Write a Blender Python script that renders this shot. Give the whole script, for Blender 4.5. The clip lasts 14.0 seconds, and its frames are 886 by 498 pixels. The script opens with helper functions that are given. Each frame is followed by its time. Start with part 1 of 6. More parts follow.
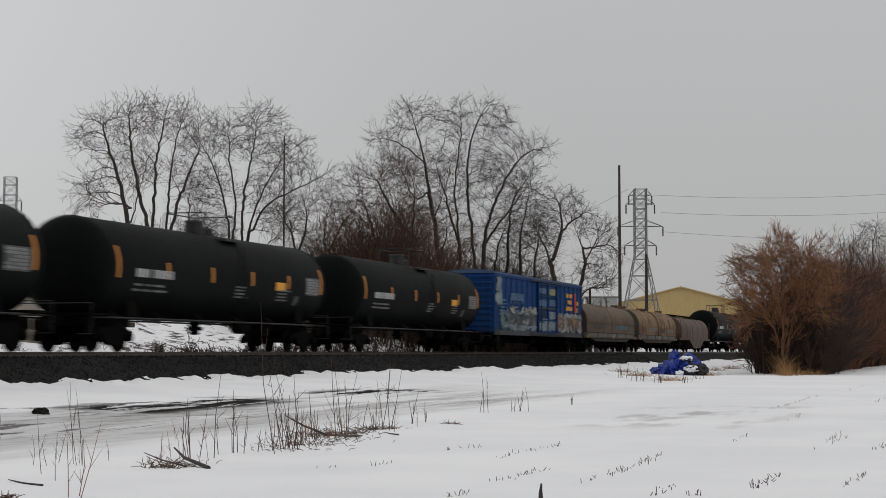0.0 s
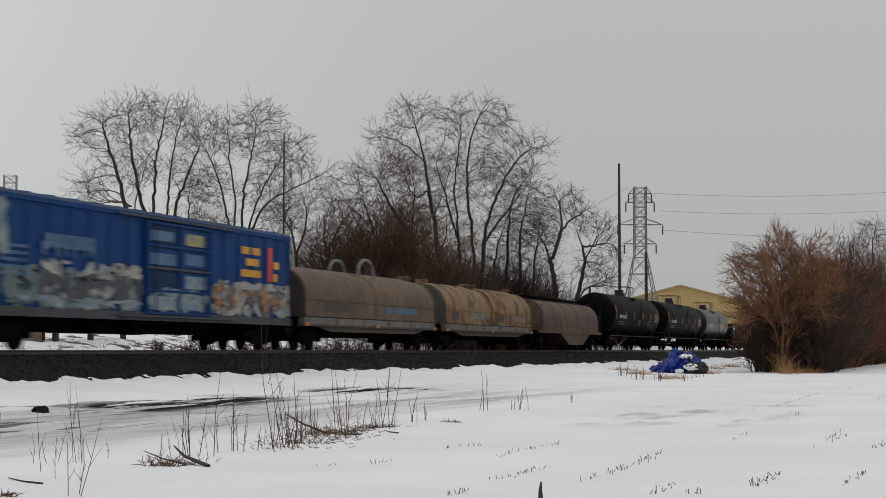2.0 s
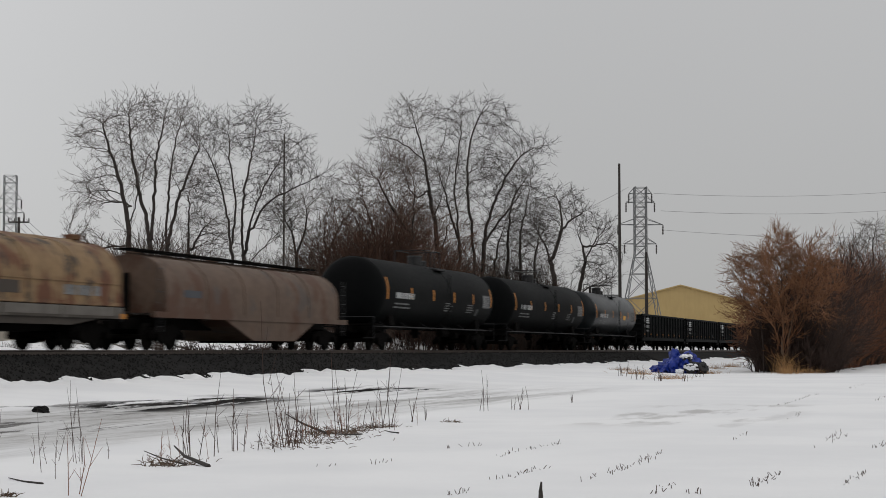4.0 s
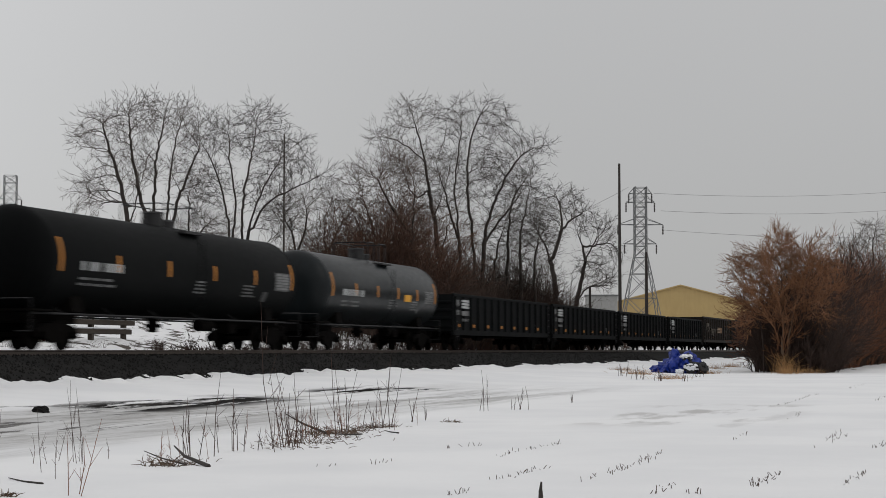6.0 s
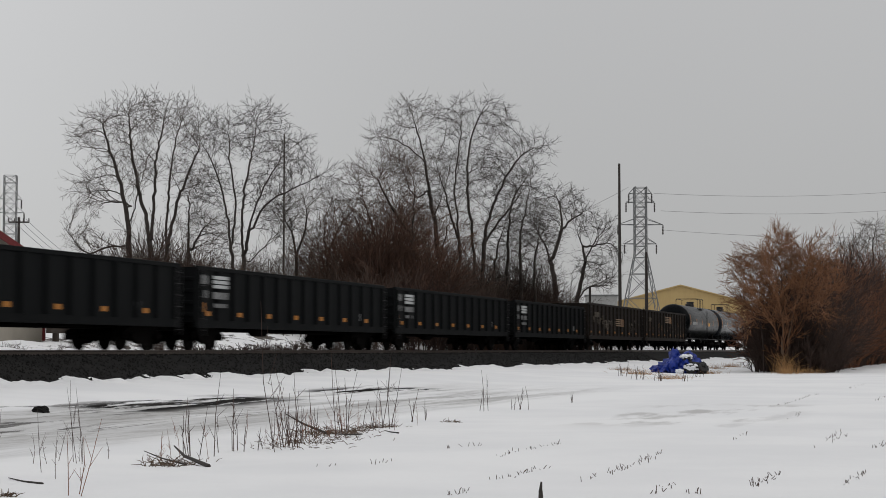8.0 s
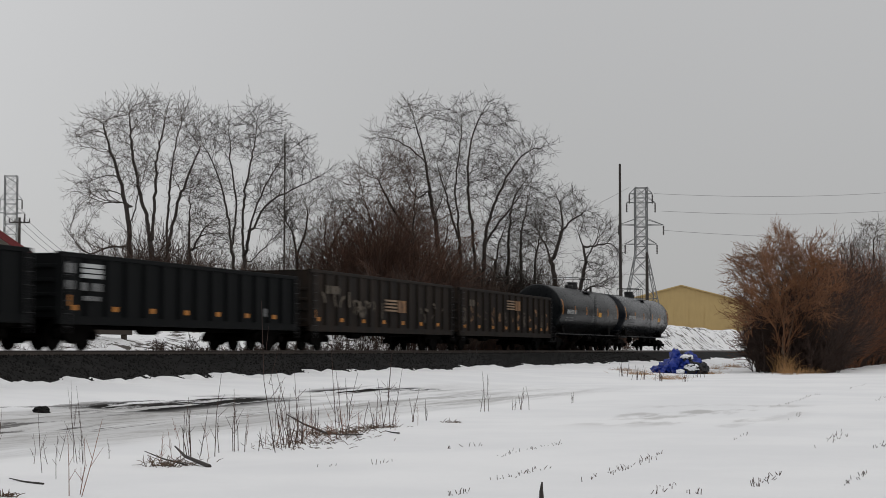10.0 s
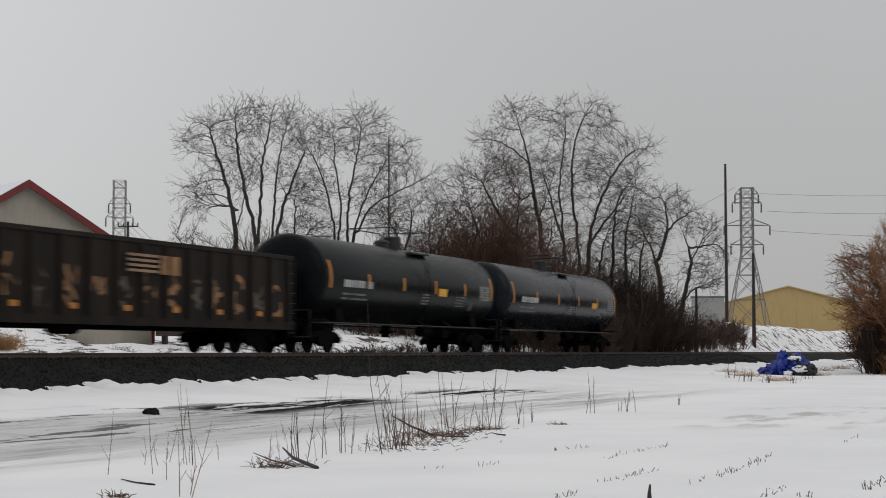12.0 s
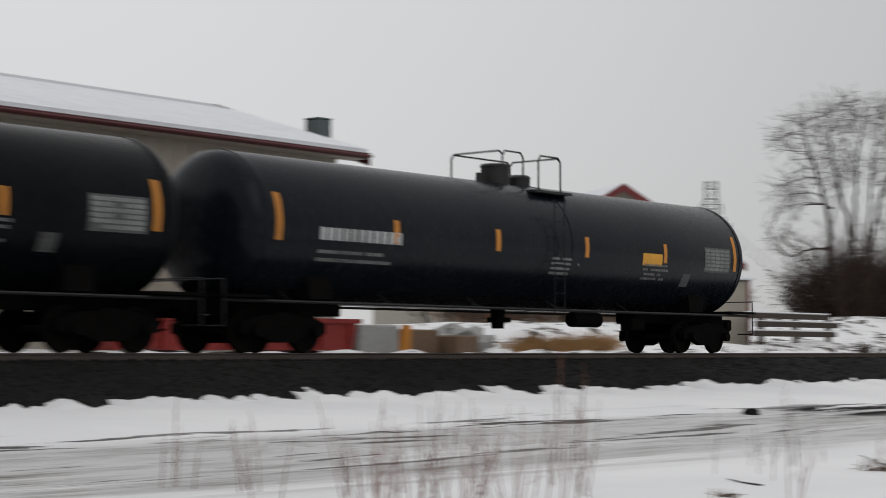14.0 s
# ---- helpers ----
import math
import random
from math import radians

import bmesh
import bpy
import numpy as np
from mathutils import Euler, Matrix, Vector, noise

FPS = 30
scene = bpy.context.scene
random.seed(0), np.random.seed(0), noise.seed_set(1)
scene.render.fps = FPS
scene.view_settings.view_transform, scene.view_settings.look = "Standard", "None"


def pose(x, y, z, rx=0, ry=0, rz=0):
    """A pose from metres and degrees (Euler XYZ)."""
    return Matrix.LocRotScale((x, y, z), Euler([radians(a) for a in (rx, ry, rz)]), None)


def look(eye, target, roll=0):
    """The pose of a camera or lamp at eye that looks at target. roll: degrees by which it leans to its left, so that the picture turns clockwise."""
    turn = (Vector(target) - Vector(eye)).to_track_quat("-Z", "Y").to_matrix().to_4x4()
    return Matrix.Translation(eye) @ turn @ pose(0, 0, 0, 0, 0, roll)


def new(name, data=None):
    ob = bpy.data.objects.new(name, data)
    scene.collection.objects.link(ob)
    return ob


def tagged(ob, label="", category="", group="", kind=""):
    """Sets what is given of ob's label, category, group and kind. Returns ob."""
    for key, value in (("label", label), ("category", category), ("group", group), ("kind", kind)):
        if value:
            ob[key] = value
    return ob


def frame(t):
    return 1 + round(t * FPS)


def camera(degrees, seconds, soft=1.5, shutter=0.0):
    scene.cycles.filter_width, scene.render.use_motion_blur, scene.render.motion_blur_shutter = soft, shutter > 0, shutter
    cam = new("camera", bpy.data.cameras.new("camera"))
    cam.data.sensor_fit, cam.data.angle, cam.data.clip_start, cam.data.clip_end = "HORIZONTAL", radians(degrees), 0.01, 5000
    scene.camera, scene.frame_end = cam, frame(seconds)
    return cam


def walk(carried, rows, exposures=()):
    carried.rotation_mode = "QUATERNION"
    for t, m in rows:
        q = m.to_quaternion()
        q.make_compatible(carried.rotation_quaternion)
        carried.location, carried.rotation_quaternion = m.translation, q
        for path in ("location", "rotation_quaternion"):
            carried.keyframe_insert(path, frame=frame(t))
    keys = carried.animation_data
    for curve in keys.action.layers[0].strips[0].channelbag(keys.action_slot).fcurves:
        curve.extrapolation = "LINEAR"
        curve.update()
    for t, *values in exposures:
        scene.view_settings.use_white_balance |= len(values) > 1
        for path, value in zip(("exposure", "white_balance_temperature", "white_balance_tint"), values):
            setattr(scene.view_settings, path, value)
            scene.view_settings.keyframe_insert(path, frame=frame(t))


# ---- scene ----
# camera: carried on a body that turns to follow the train; 28.4 degrees across
cam = camera(28.4, 14.0, soft=0.6, shutter=0.5)
EYE_H = 1.2          # above the field; also the height of the rail top
TRACK_Y = 27.4       # centre line of the track
SPEED = 26.5         # metres per second, towards -x
REACH = 0.3


def aim(yaw, pitch, roll):
    """Yaw from the track's direction, pitch up, roll of the picture clockwise, in degrees."""
    a, p = radians(yaw), radians(pitch)
    a0 = radians(17.0)
    eye = Vector((REACH * (math.cos(a) - math.cos(a0)), REACH * (math.sin(a) - math.sin(a0)), EYE_H))
    way = Vector((math.cos(p) * math.cos(a), math.cos(p) * math.sin(a), math.sin(p)))
    return look(eye, eye + way, roll)


walk(cam, [(t, aim(*q)) for t, q in (
(0, (17.000, 3.361, 0.001)),
        (0.5, (16.997, 3.349, -0.009)),
        (1, (17.000, 3.305, -0.000)),
        (1.5, (16.999, 3.281, 0.034)),
        (2, (16.993, 3.305, 0.002)),
        (3, (17.000, 3.305, -0.000)),
        (5.5, (17.000, 3.305, 0.0)),
        (8.2, (17.000, 3.305, 0.0)),
        (9.9, (17.000, 3.305, 0.0)),
        (10.3, (17.390, 3.385, -0.05)),
        (10.5, (17.918, 3.395, -0.091)),
        (11, (19.216, 3.365, -0.066)),
        (11.5, (19.765, 3.380, -0.091)),
        (12, (20.424, 3.378, -0.089)),
        (12.5, (21.784, 3.425, -0.1)),
        (13, (25.975, 3.47, -0.1)),
        (13.5, (32.366, 3.42, -0.05)),
        (14, (39.643, 3.40, 0.0)))])

# ---- light: one even overcast sky, brighter overhead, with a weak veiled sun ----
SUN_EL, SUN_AZ = radians(38), radians(250)
world = bpy.data.worlds.new("overcast")
scene.world = world
world.use_nodes = True
wn, wl = world.node_tree.nodes, world.node_tree.links
wn.clear()
w_out, w_bg = wn.new("ShaderNodeOutputWorld"), wn.new("ShaderNodeBackground")
w_sky = wn.new("ShaderNodeTexSky")
w_sky.sky_type, w_sky.sun_disc = "NISHITA", False
w_sky.sun_elevation, w_sky.sun_rotation = SUN_EL, radians(90) - SUN_AZ
w_co, w_sep, w_ramp = wn.new("ShaderNodeTexCoord"), wn.new("ShaderNodeSeparateXYZ"), wn.new("ShaderNodeValToRGB")
w_noise, w_add = wn.new("ShaderNodeTexNoise"), wn.new("ShaderNodeMath")
w_noise.inputs["Scale"].default_value, w_noise.inputs["Detail"].default_value = 2.2, 3.0
w_add.operation = "MULTIPLY_ADD"
w_add.inputs[1].default_value = 0.10
wl.new(w_co.outputs["Generated"], w_noise.inputs["Vector"])
wl.new(w_co.outputs["Generated"], w_sep.inputs[0])
wl.new(w_noise.outputs["Fac"], w_add.inputs[0])
wl.new(w_sep.outputs["Z"], w_add.inputs[2])
wl.new(w_add.outputs[0], w_ramp.inputs["Fac"])
for p, c in ((0.0, (0.40, 0.40, 0.40)), (0.10, (0.435, 0.435, 0.437)), (0.30, (0.48, 0.48, 0.483)), (1.0, (0.80, 0.80, 0.81))):
    e = w_ramp.color_ramp.elements[0] if p == 0 else w_ramp.color_ramp.elements[1] if p == 1 else w_ramp.color_ramp.elements.new(p)
    e.position, e.color = p, (*c, 1)
w_hsv, w_mix = wn.new("ShaderNodeHueSaturation"), wn.new("ShaderNodeMix")
w_hsv.inputs["Saturation"].default_value, w_hsv.inputs["Value"].default_value = 0.25, 0.10
w_mix.data_type = "RGBA"
w_mix.inputs[0].default_value = 0.12
wl.new(w_sky.outputs[0], w_hsv.inputs["Color"])
wl.new(w_ramp.outputs[0], w_mix.inputs[6])
wl.new(w_hsv.outputs[0], w_mix.inputs[7])
w_side, w_mul = wn.new("ShaderNodeMapRange"), wn.new("ShaderNodeVectorMath")
w_mul.operation = "SCALE"
w_side.interpolation_type = "SMOOTHSTEP"
for key, v in (("From Min", 0.2), ("From Max", 0.8), ("To Min", 0.98), ("To Max", 1.36)):
    w_side.inputs[key].default_value = v
wl.new(w_sep.outputs["Y"], w_side.inputs["Value"])
wl.new(w_mix.outputs[2], w_mul.inputs[0])
wl.new(w_side.outputs[0], w_mul.inputs["Scale"])
wl.new(w_mul.outputs[0], w_bg.inputs["Color"])
wl.new(w_bg.outputs[0], w_out.inputs[0])
w_bg.inputs["Strength"].default_value = 1.0

sun = new("sun", bpy.data.lights.new("sun", "SUN"))
sun.data.energy, sun.data.angle, sun.data.color = 0.3, radians(40), (1.0, 0.97, 0.93)
sun.matrix_world = look((0, 0, 0), (-math.cos(SUN_EL) * math.cos(SUN_AZ), -math.cos(SUN_EL) * math.sin(SUN_AZ), -math.sin(SUN_EL)))


# ---- materials ----
def material(name, base, dark=None, rough=0.7, metal=0.0, grain=6.0, stain=0.7, bump=0.1, amount=0.55, stretch=(1, 1, 1), spec=0.5, island=0.0):
    """Base colour broken up by a broad stain and a fine grain, both in the thing's own space, with a fine relief."""
    m = bpy.data.materials.new(name)
    m.use_nodes = True
    n, l = m.node_tree.nodes, m.node_tree.links
    b = n["Principled BSDF"]
    dark = dark or tuple(c * 0.6 for c in base)
    co, mp = n.new("ShaderNodeTexCoord"), n.new("ShaderNodeMapping")
    mp.inputs["Scale"].default_value = stretch
    l.new(co.outputs["Object"], mp.inputs["Vector"])
    big, fine = n.new("ShaderNodeTexNoise"), n.new("ShaderNodeTexNoise")
    for t, s in ((big, stain), (fine, grain)):
        t.inputs["Scale"].default_value, t.inputs["Detail"].default_value = s, 6.0
        l.new(mp.outputs[0], t.inputs["Vector"])
    k = n.new("ShaderNodeMath")
    k.operation = "MULTIPLY"
    l.new(big.outputs["Fac"], k.inputs[0])
    l.new(fine.outputs["Fac"], k.inputs[1])
    ramp = n.new("ShaderNodeMapRange")
    ramp.inputs["From Min"].default_value, ramp.inputs["From Max"].default_value = 0.16, 0.36
    ramp.inputs["To Max"].default_value = amount
    l.new(k.outputs[0], ramp.inputs["Value"])
    mix = n.new("ShaderNodeMix")
    mix.data_type = "RGBA"
    mix.inputs[6].default_value, mix.inputs[7].default_value = (*base, 1), (*dark, 1)
    l.new(ramp.outputs[0], mix.inputs[0])
    out = mix.outputs[2]
    if island:
        info, geo, vary = n.new("ShaderNodeObjectInfo"), n.new("ShaderNodeNewGeometry"), n.new("ShaderNodeHueSaturation")
        add, rng = n.new("ShaderNodeMath"), n.new("ShaderNodeMapRange")
        l.new(info.outputs["Random"], add.inputs[0])
        l.new(geo.outputs["Random Per Island"], add.inputs[1])
        rng.inputs["From Max"].default_value = 2.0
        rng.inputs["To Min"].default_value, rng.inputs["To Max"].default_value = 1 - island, 1 + island
        l.new(add.outputs[0], rng.inputs["Value"])
        l.new(rng.outputs[0], vary.inputs["Value"])
        l.new(out, vary.inputs["Color"])
        out = vary.outputs[0]
    l.new(out, b.inputs["Base Color"])
    rr = n.new("ShaderNodeMapRange")
    rr.inputs["To Min"].default_value, rr.inputs["To Max"].default_value = max(0.03, rough - 0.12), min(1, rough + 0.12)
    l.new(fine.outputs["Fac"], rr.inputs["Value"])
    l.new(rr.outputs[0], b.inputs["Roughness"])
    b.inputs["Metallic"].default_value, b.inputs["Specular IOR Level"].default_value = metal, spec
    if bump:
        bp = n.new("ShaderNodeBump")
        bp.inputs["Strength"].default_value, bp.inputs["Distance"].default_value = bump, 0.02
        l.new(fine.outputs["Fac"], bp.inputs["Height"])
        l.new(bp.outputs[0], b.inputs["Normal"])
    return m


BLACK_TANK = material("black_tank_paint", (0.0036, 0.0052, 0.0088), (0.011, 0.0125, 0.0145), 0.25, grain=9, stain=0.5, bump=0.02, stretch=(1, 1, 0.4), spec=0.13)
DULL_TANK = material("dull_black_tank_paint", (0.0026, 0.0036, 0.0045), (0.0075, 0.0086, 0.009), 0.30, grain=9, stain=0.5, bump=0.02, stretch=(1, 1, 0.4), spec=0.06)
SOOTY_TANK = material("sooty_black_tank_paint", (0.0026, 0.0032, 0.0034), (0.0065, 0.0070, 0.0070), 0.6, grain=9, stain=0.5, bump=0.02, stretch=(1, 1, 0.4), spec=0.05)
GREY_TANK = material("grey_tank_paint", (0.010, 0.013, 0.0145), (0.006, 0.0065, 0.0065), 0.34, grain=9, stain=0.5, bump=0.02, stretch=(1, 1, 0.4), spec=0.16)
UNDER = material("sooty_steel", (0.003, 0.0027, 0.0025), (0.006, 0.005, 0.0044), 0.95, spec=0.05, grain=14, stain=2, bump=0.3)
WHEEL = material("worn_wheel_steel", (0.004, 0.0035, 0.003), (0.008, 0.0065, 0.0055), 0.85, spec=0.08, grain=12, stain=2, bump=0.15)
RAILING = material("black_railing_paint", (0.007, 0.007, 0.008), rough=0.6, grain=20)
ORANGE = material("amber_reflective_tape", (0.55, 0.21, 0.018), (0.32, 0.12, 0.015), 0.55, grain=20, bump=0.02)
YELLOW = material("yellow_panel_paint", (0.72, 0.345, 0.022), (0.46, 0.22, 0.018), 0.55, grain=20, bump=0.02)
PLATE_GREY = material("worn_grey_plate_paint", (0.075, 0.078, 0.078), (0.035, 0.035, 0.035), 0.7, grain=14, bump=0.02, amount=0.9)
WHITE = material("white_stencil_paint", (0.48, 0.50, 0.50), (0.2, 0.2, 0.2), 0.65, grain=18, bump=0.02, amount=0.8)
DULL_WHITE = material("worn_stencil_paint", (0.22, 0.225, 0.225), (0.06, 0.06, 0.06), 0.7, grain=16, bump=0.02, amount=0.9)
FADED_PINK = material("faded_pink_paint", (0.20, 0.10, 0.10), rough=0.7, grain=14, bump=0.02)
RED = material("red_sign_paint", (0.6, 0.05, 0.03), rough=0.5, grain=20, bump=0.02)
GON_BLACK = material("grimy_black_gondola_paint", (0.0042, 0.0050, 0.0055), (0.0085, 0.0092, 0.0094), 0.7, spec=0.07, grain=5, stain=0.6, bump=0.15, stretch=(1.5, 1, 0.35))
GON_BROWN = material("rusty_brown_gondola_paint", (0.007, 0.0056, 0.0047), (0.022, 0.014, 0.009), 0.8, spec=0.2, grain=5, stain=0.7, bump=0.2, stretch=(1.5, 1, 0.3), amount=0.8)
COIL_TAN = material("weathered_tan_hood_paint", (0.112, 0.068, 0.036), (0.050, 0.031, 0.019), 0.7, grain=3, stain=0.45, bump=0.15, stretch=(1, 1, 0.5), amount=0.8)
HOOD_END_BROWN = material("dark_brown_end_paint", (0.030, 0.020, 0.013), (0.055, 0.036, 0.022), 0.8, grain=4, stain=0.8, bump=0.15)
HOOD_END_GREEN = material("grey_green_end_paint", (0.055, 0.058, 0.045), (0.035, 0.033, 0.025), 0.8, grain=4, stain=0.8, bump=0.15)
PANEL_BROWN = material("dark_brown_stencil_panel", (0.035, 0.025, 0.018), (0.055, 0.04, 0.028), 0.7, grain=9, bump=0.02)
STENCIL_BLUE = material("faded_blue_stencil_paint", (0.045, 0.13, 0.21), (0.075, 0.085, 0.08), 0.7, grain=9, bump=0.02, amount=0.7)
SILL_BROWN = material("brown_grimy_sill_paint", (0.050, 0.040, 0.031), (0.025, 0.02, 0.016), 0.8, grain=5, stain=0.8, bump=0.15)


def flaking(name, coat, rust, bare, size, spread, stretch):
    """Old paint that has come away in patches: coat, rust and a third tone with sharp edges, streaked downwards."""
    m = material(name, coat, tuple(c * 0.62 for c in coat), 0.75, grain=5, stain=0.8, bump=0.2, stretch=stretch, amount=0.7)
    n, l = m.node_tree.nodes, m.node_tree.links
    b = n["Principled BSDF"]
    co = next(x for x in n if x.bl_idname == "ShaderNodeTexCoord")
    src = b.inputs["Base Color"].links[0].from_socket
    for tone, scale, level, k in ((rust, size, spread, 0.0), (bare, size * 1.7, spread + 0.05, 7.0)):
        mp, t, edge, mix = n.new("ShaderNodeMapping"), n.new("ShaderNodeTexNoise"), n.new("ShaderNodeMapRange"), n.new("ShaderNodeMix")
        mp.inputs["Scale"].default_value, mp.inputs["Location"].default_value = stretch, (k, k, k)
        t.inputs["Scale"].default_value, t.inputs["Detail"].default_value, t.inputs["Roughness"].default_value = scale, 7.0, 0.62
        edge.inputs["From Min"].default_value, edge.inputs["From Max"].default_value = level, level + 0.05
        mix.data_type = "RGBA"
        mix.inputs[7].default_value = (*tone, 1)
        l.new(co.outputs["Object"], mp.inputs["Vector"])
        l.new(mp.outputs[0], t.inputs["Vector"])
        l.new(t.outputs["Fac"], edge.inputs["Value"])
        l.new(edge.outputs[0], mix.inputs[0])
        l.new(src, mix.inputs[6])
        src = mix.outputs[2]
    l.new(src, b.inputs["Base Color"])
    return m


COIL_RUST = flaking("rust_streaked_cream_hood_paint", (0.225, 0.140, 0.066), (0.105, 0.036, 0.013), (0.036, 0.026, 0.018), 0.62, 0.505, (1.5, 1, 0.8))
HOPPER_MAUVE = flaking("weathered_brown_hopper_paint", (0.105, 0.066, 0.044), (0.07, 0.030, 0.015), (0.07, 0.052, 0.042), 0.45, 0.53, (1.2, 1, 0.8))
SILL_GREY = material("grey_sill_paint", (0.13, 0.12, 0.105), (0.05, 0.038, 0.03), 0.7, grain=5, stain=0.8, bump=0.15, stretch=(1, 1, 0.5))
BOX_BLUE = material("faded_blue_boxcar_paint", (0.0005, 0.027, 0.135), (0.005, 0.045, 0.115), 0.6, spec=0.14, grain=2.4, stain=0.6, bump=0.06, stretch=(1.6, 1, 0.22), amount=0.7)
BOX_ROOF = material("galvanised_blue_roof", (0.015, 0.05, 0.13), (0.06, 0.09, 0.13), 0.6, grain=5, stain=0.7)
BOX_SILL = material("grimy_blue_grey_sill_paint", (0.040, 0.048, 0.058), (0.022, 0.02, 0.019), 0.75, grain=5, stain=0.8, bump=0.15, stretch=(1, 1, 0.5), amount=0.8)
DOOR_BLUE = material("dark_blue_door_paint", (0.0008, 0.014, 0.055), (0.005, 0.028, 0.07), 0.6, spec=0.14, grain=3, stain=0.8, bump=0.05, stretch=(1.6, 1, 0.3), amount=0.7)
CHALK = material("chalky_grey_patch", (0.22, 0.26, 0.25), (0.07, 0.13, 0.20), 0.8, grain=5, stain=1.2, amount=0.9)
YELLOW_CHALK = material("faded_yellow_patch", (0.33, 0.28, 0.10), (0.12, 0.15, 0.14), 0.8, grain=6, stain=1.5, amount=0.8)
GRAFFITI_TEAL = material("grey_green_spray_paint", (0.10, 0.14, 0.14), (0.05, 0.07, 0.09), 0.7, grain=6, island=0.4)
PALE_BLUE = material("pale_blue_stencil_paint", (0.06, 0.13, 0.22), (0.012, 0.05, 0.14), 0.6, grain=7, amount=0.8)
GRAFFITI_WHITE = material("white_spray_paint", (0.33, 0.33, 0.31), (0.12, 0.125, 0.12), 0.7, grain=4, stain=1.2, bump=0.0, amount=1.0)
GRAFFITI_DARK = material("dark_spray_paint", (0.018, 0.024, 0.036), (0.07, 0.07, 0.072), 0.6, grain=6, stain=1.2, bump=0.0)
GRAFFITI_RUST = material("orange_spray_paint", (0.27, 0.13, 0.045), (0.10, 0.06, 0.035), 0.75, grain=5, stain=1.2, bump=0.0, amount=0.9)
TAN_STENCIL = material("stained_tan_stencil_paint", (0.26, 0.17, 0.10), (0.10, 0.07, 0.05), 0.7, grain=14, bump=0.02, amount=0.8)
GRAFFITI_TAN = material("faded_tan_spray_paint", (0.095, 0.075, 0.052), (0.045, 0.035, 0.025), 0.8, grain=5, stain=1.2, bump=0.0, amount=0.9)
SHINY_RAIL = material("polished_rail_steel", (0.085, 0.068, 0.056), (0.045, 0.033, 0.027), 0.5, metal=0.4, grain=20, bump=0.02)
TIE_WOOD = material("creosoted_wood", (0.035, 0.028, 0.023), (0.07, 0.055, 0.045), 0.9, grain=12, stain=2, bump=0.4, island=0.3)
BALLAST = material("dark_ballast_stone", (0.009, 0.0088, 0.0086), (0.020, 0.019, 0.018), 0.95, spec=0.1, grain=18, stain=0.6, bump=0.6, amount=0.8)
STONE_BITS = material("loose_ballast_stone", (0.010, 0.0098, 0.0095), (0.026, 0.024, 0.023), 0.95, spec=0.1, grain=10, stain=2, bump=0.5, island=0.25)
BARK = material("grey_brown_bark", (0.052, 0.043, 0.037), (0.028, 0.022, 0.018), 0.95, grain=6, stain=0.6, bump=0.4)
TWIG_RED = material("reddish_brown_twigs", (0.10, 0.050, 0.032), (0.052, 0.028, 0.020), 0.95, grain=3, stain=0.5, bump=0.0, island=0.3)
TWIG_TAN = material("tan_brown_twigs", (0.22, 0.098, 0.042), (0.11, 0.053, 0.027), 0.95, grain=3, stain=0.5, bump=0.0, island=0.3)
BUSH_STEM = material("pale_tan_stems", (0.15, 0.10, 0.065), (0.09, 0.06, 0.04), 0.95, grain=5, stain=0.8, bump=0.0)
TWIG_DARK = material("dark_brown_twigs", (0.040, 0.021, 0.014), (0.022, 0.013, 0.010), 0.95, grain=3, stain=0.5, bump=0.0, island=0.3)
TWIG_GREY = material("grey_brown_twigs", (0.095, 0.078, 0.068), (0.055, 0.044, 0.038), 0.95, grain=3, stain=0.5, bump=0.0, island=0.25)
TWIG_RUST = material("rusty_orange_brown_twigs", (0.15, 0.058, 0.024), (0.07, 0.03, 0.016), 0.95, grain=3, stain=0.5, bump=0.0, island=0.3)
TWIG_BROWN = material("brown_grey_twigs", (0.085, 0.056, 0.043), (0.05, 0.034, 0.027), 0.95, grain=3, stain=0.5, bump=0.0, island=0.3)
DRY_GRASS = material("dry_straw_grass", (0.36, 0.20, 0.075), (0.22, 0.12, 0.05), 0.9, grain=6, stain=2, bump=0.0, island=0.35)
DEAD_GRASS = material("matted_dead_grass", (0.13, 0.085, 0.055), (0.06, 0.04, 0.03), 0.95, grain=6, stain=2, bump=0.0, island=0.4)
WEED_RED = material("reddish_weed_stalk", (0.20, 0.085, 0.050), (0.095, 0.043, 0.029), 0.9, grain=10, stain=3, bump=0.0, island=0.4)
WEED = material("dead_weed_stalk", (0.075, 0.042, 0.032), (0.04, 0.025, 0.02), 0.9, grain=10, stain=3, bump=0.0, island=0.4)
POLE_WOOD = material("dark_treated_pole_wood", (0.03, 0.025, 0.022), (0.055, 0.045, 0.04), 0.9, grain=8, stain=1, bump=0.2, stretch=(3, 3, 0.3))
GALV = material("dull_galvanised_steel", (0.17, 0.175, 0.175), (0.10, 0.10, 0.10), 0.6, metal=0.3, grain=4, stain=0.6, bump=0.05)
INSULATOR = material("dark_glazed_porcelain", (0.03, 0.02, 0.018), rough=0.3, grain=10, bump=0.0)
WIRE = material("aluminium_conductor", (0.2, 0.2, 0.2), rough=0.6, metal=0.3, grain=5, bump=0.0)
YELLOW_WALL = material("ochre_metal_cladding", (0.46, 0.33, 0.14), (0.38, 0.27, 0.12), 0.7, grain=1.5, stain=0.1, bump=0.03, stretch=(1, 1, 0.3))
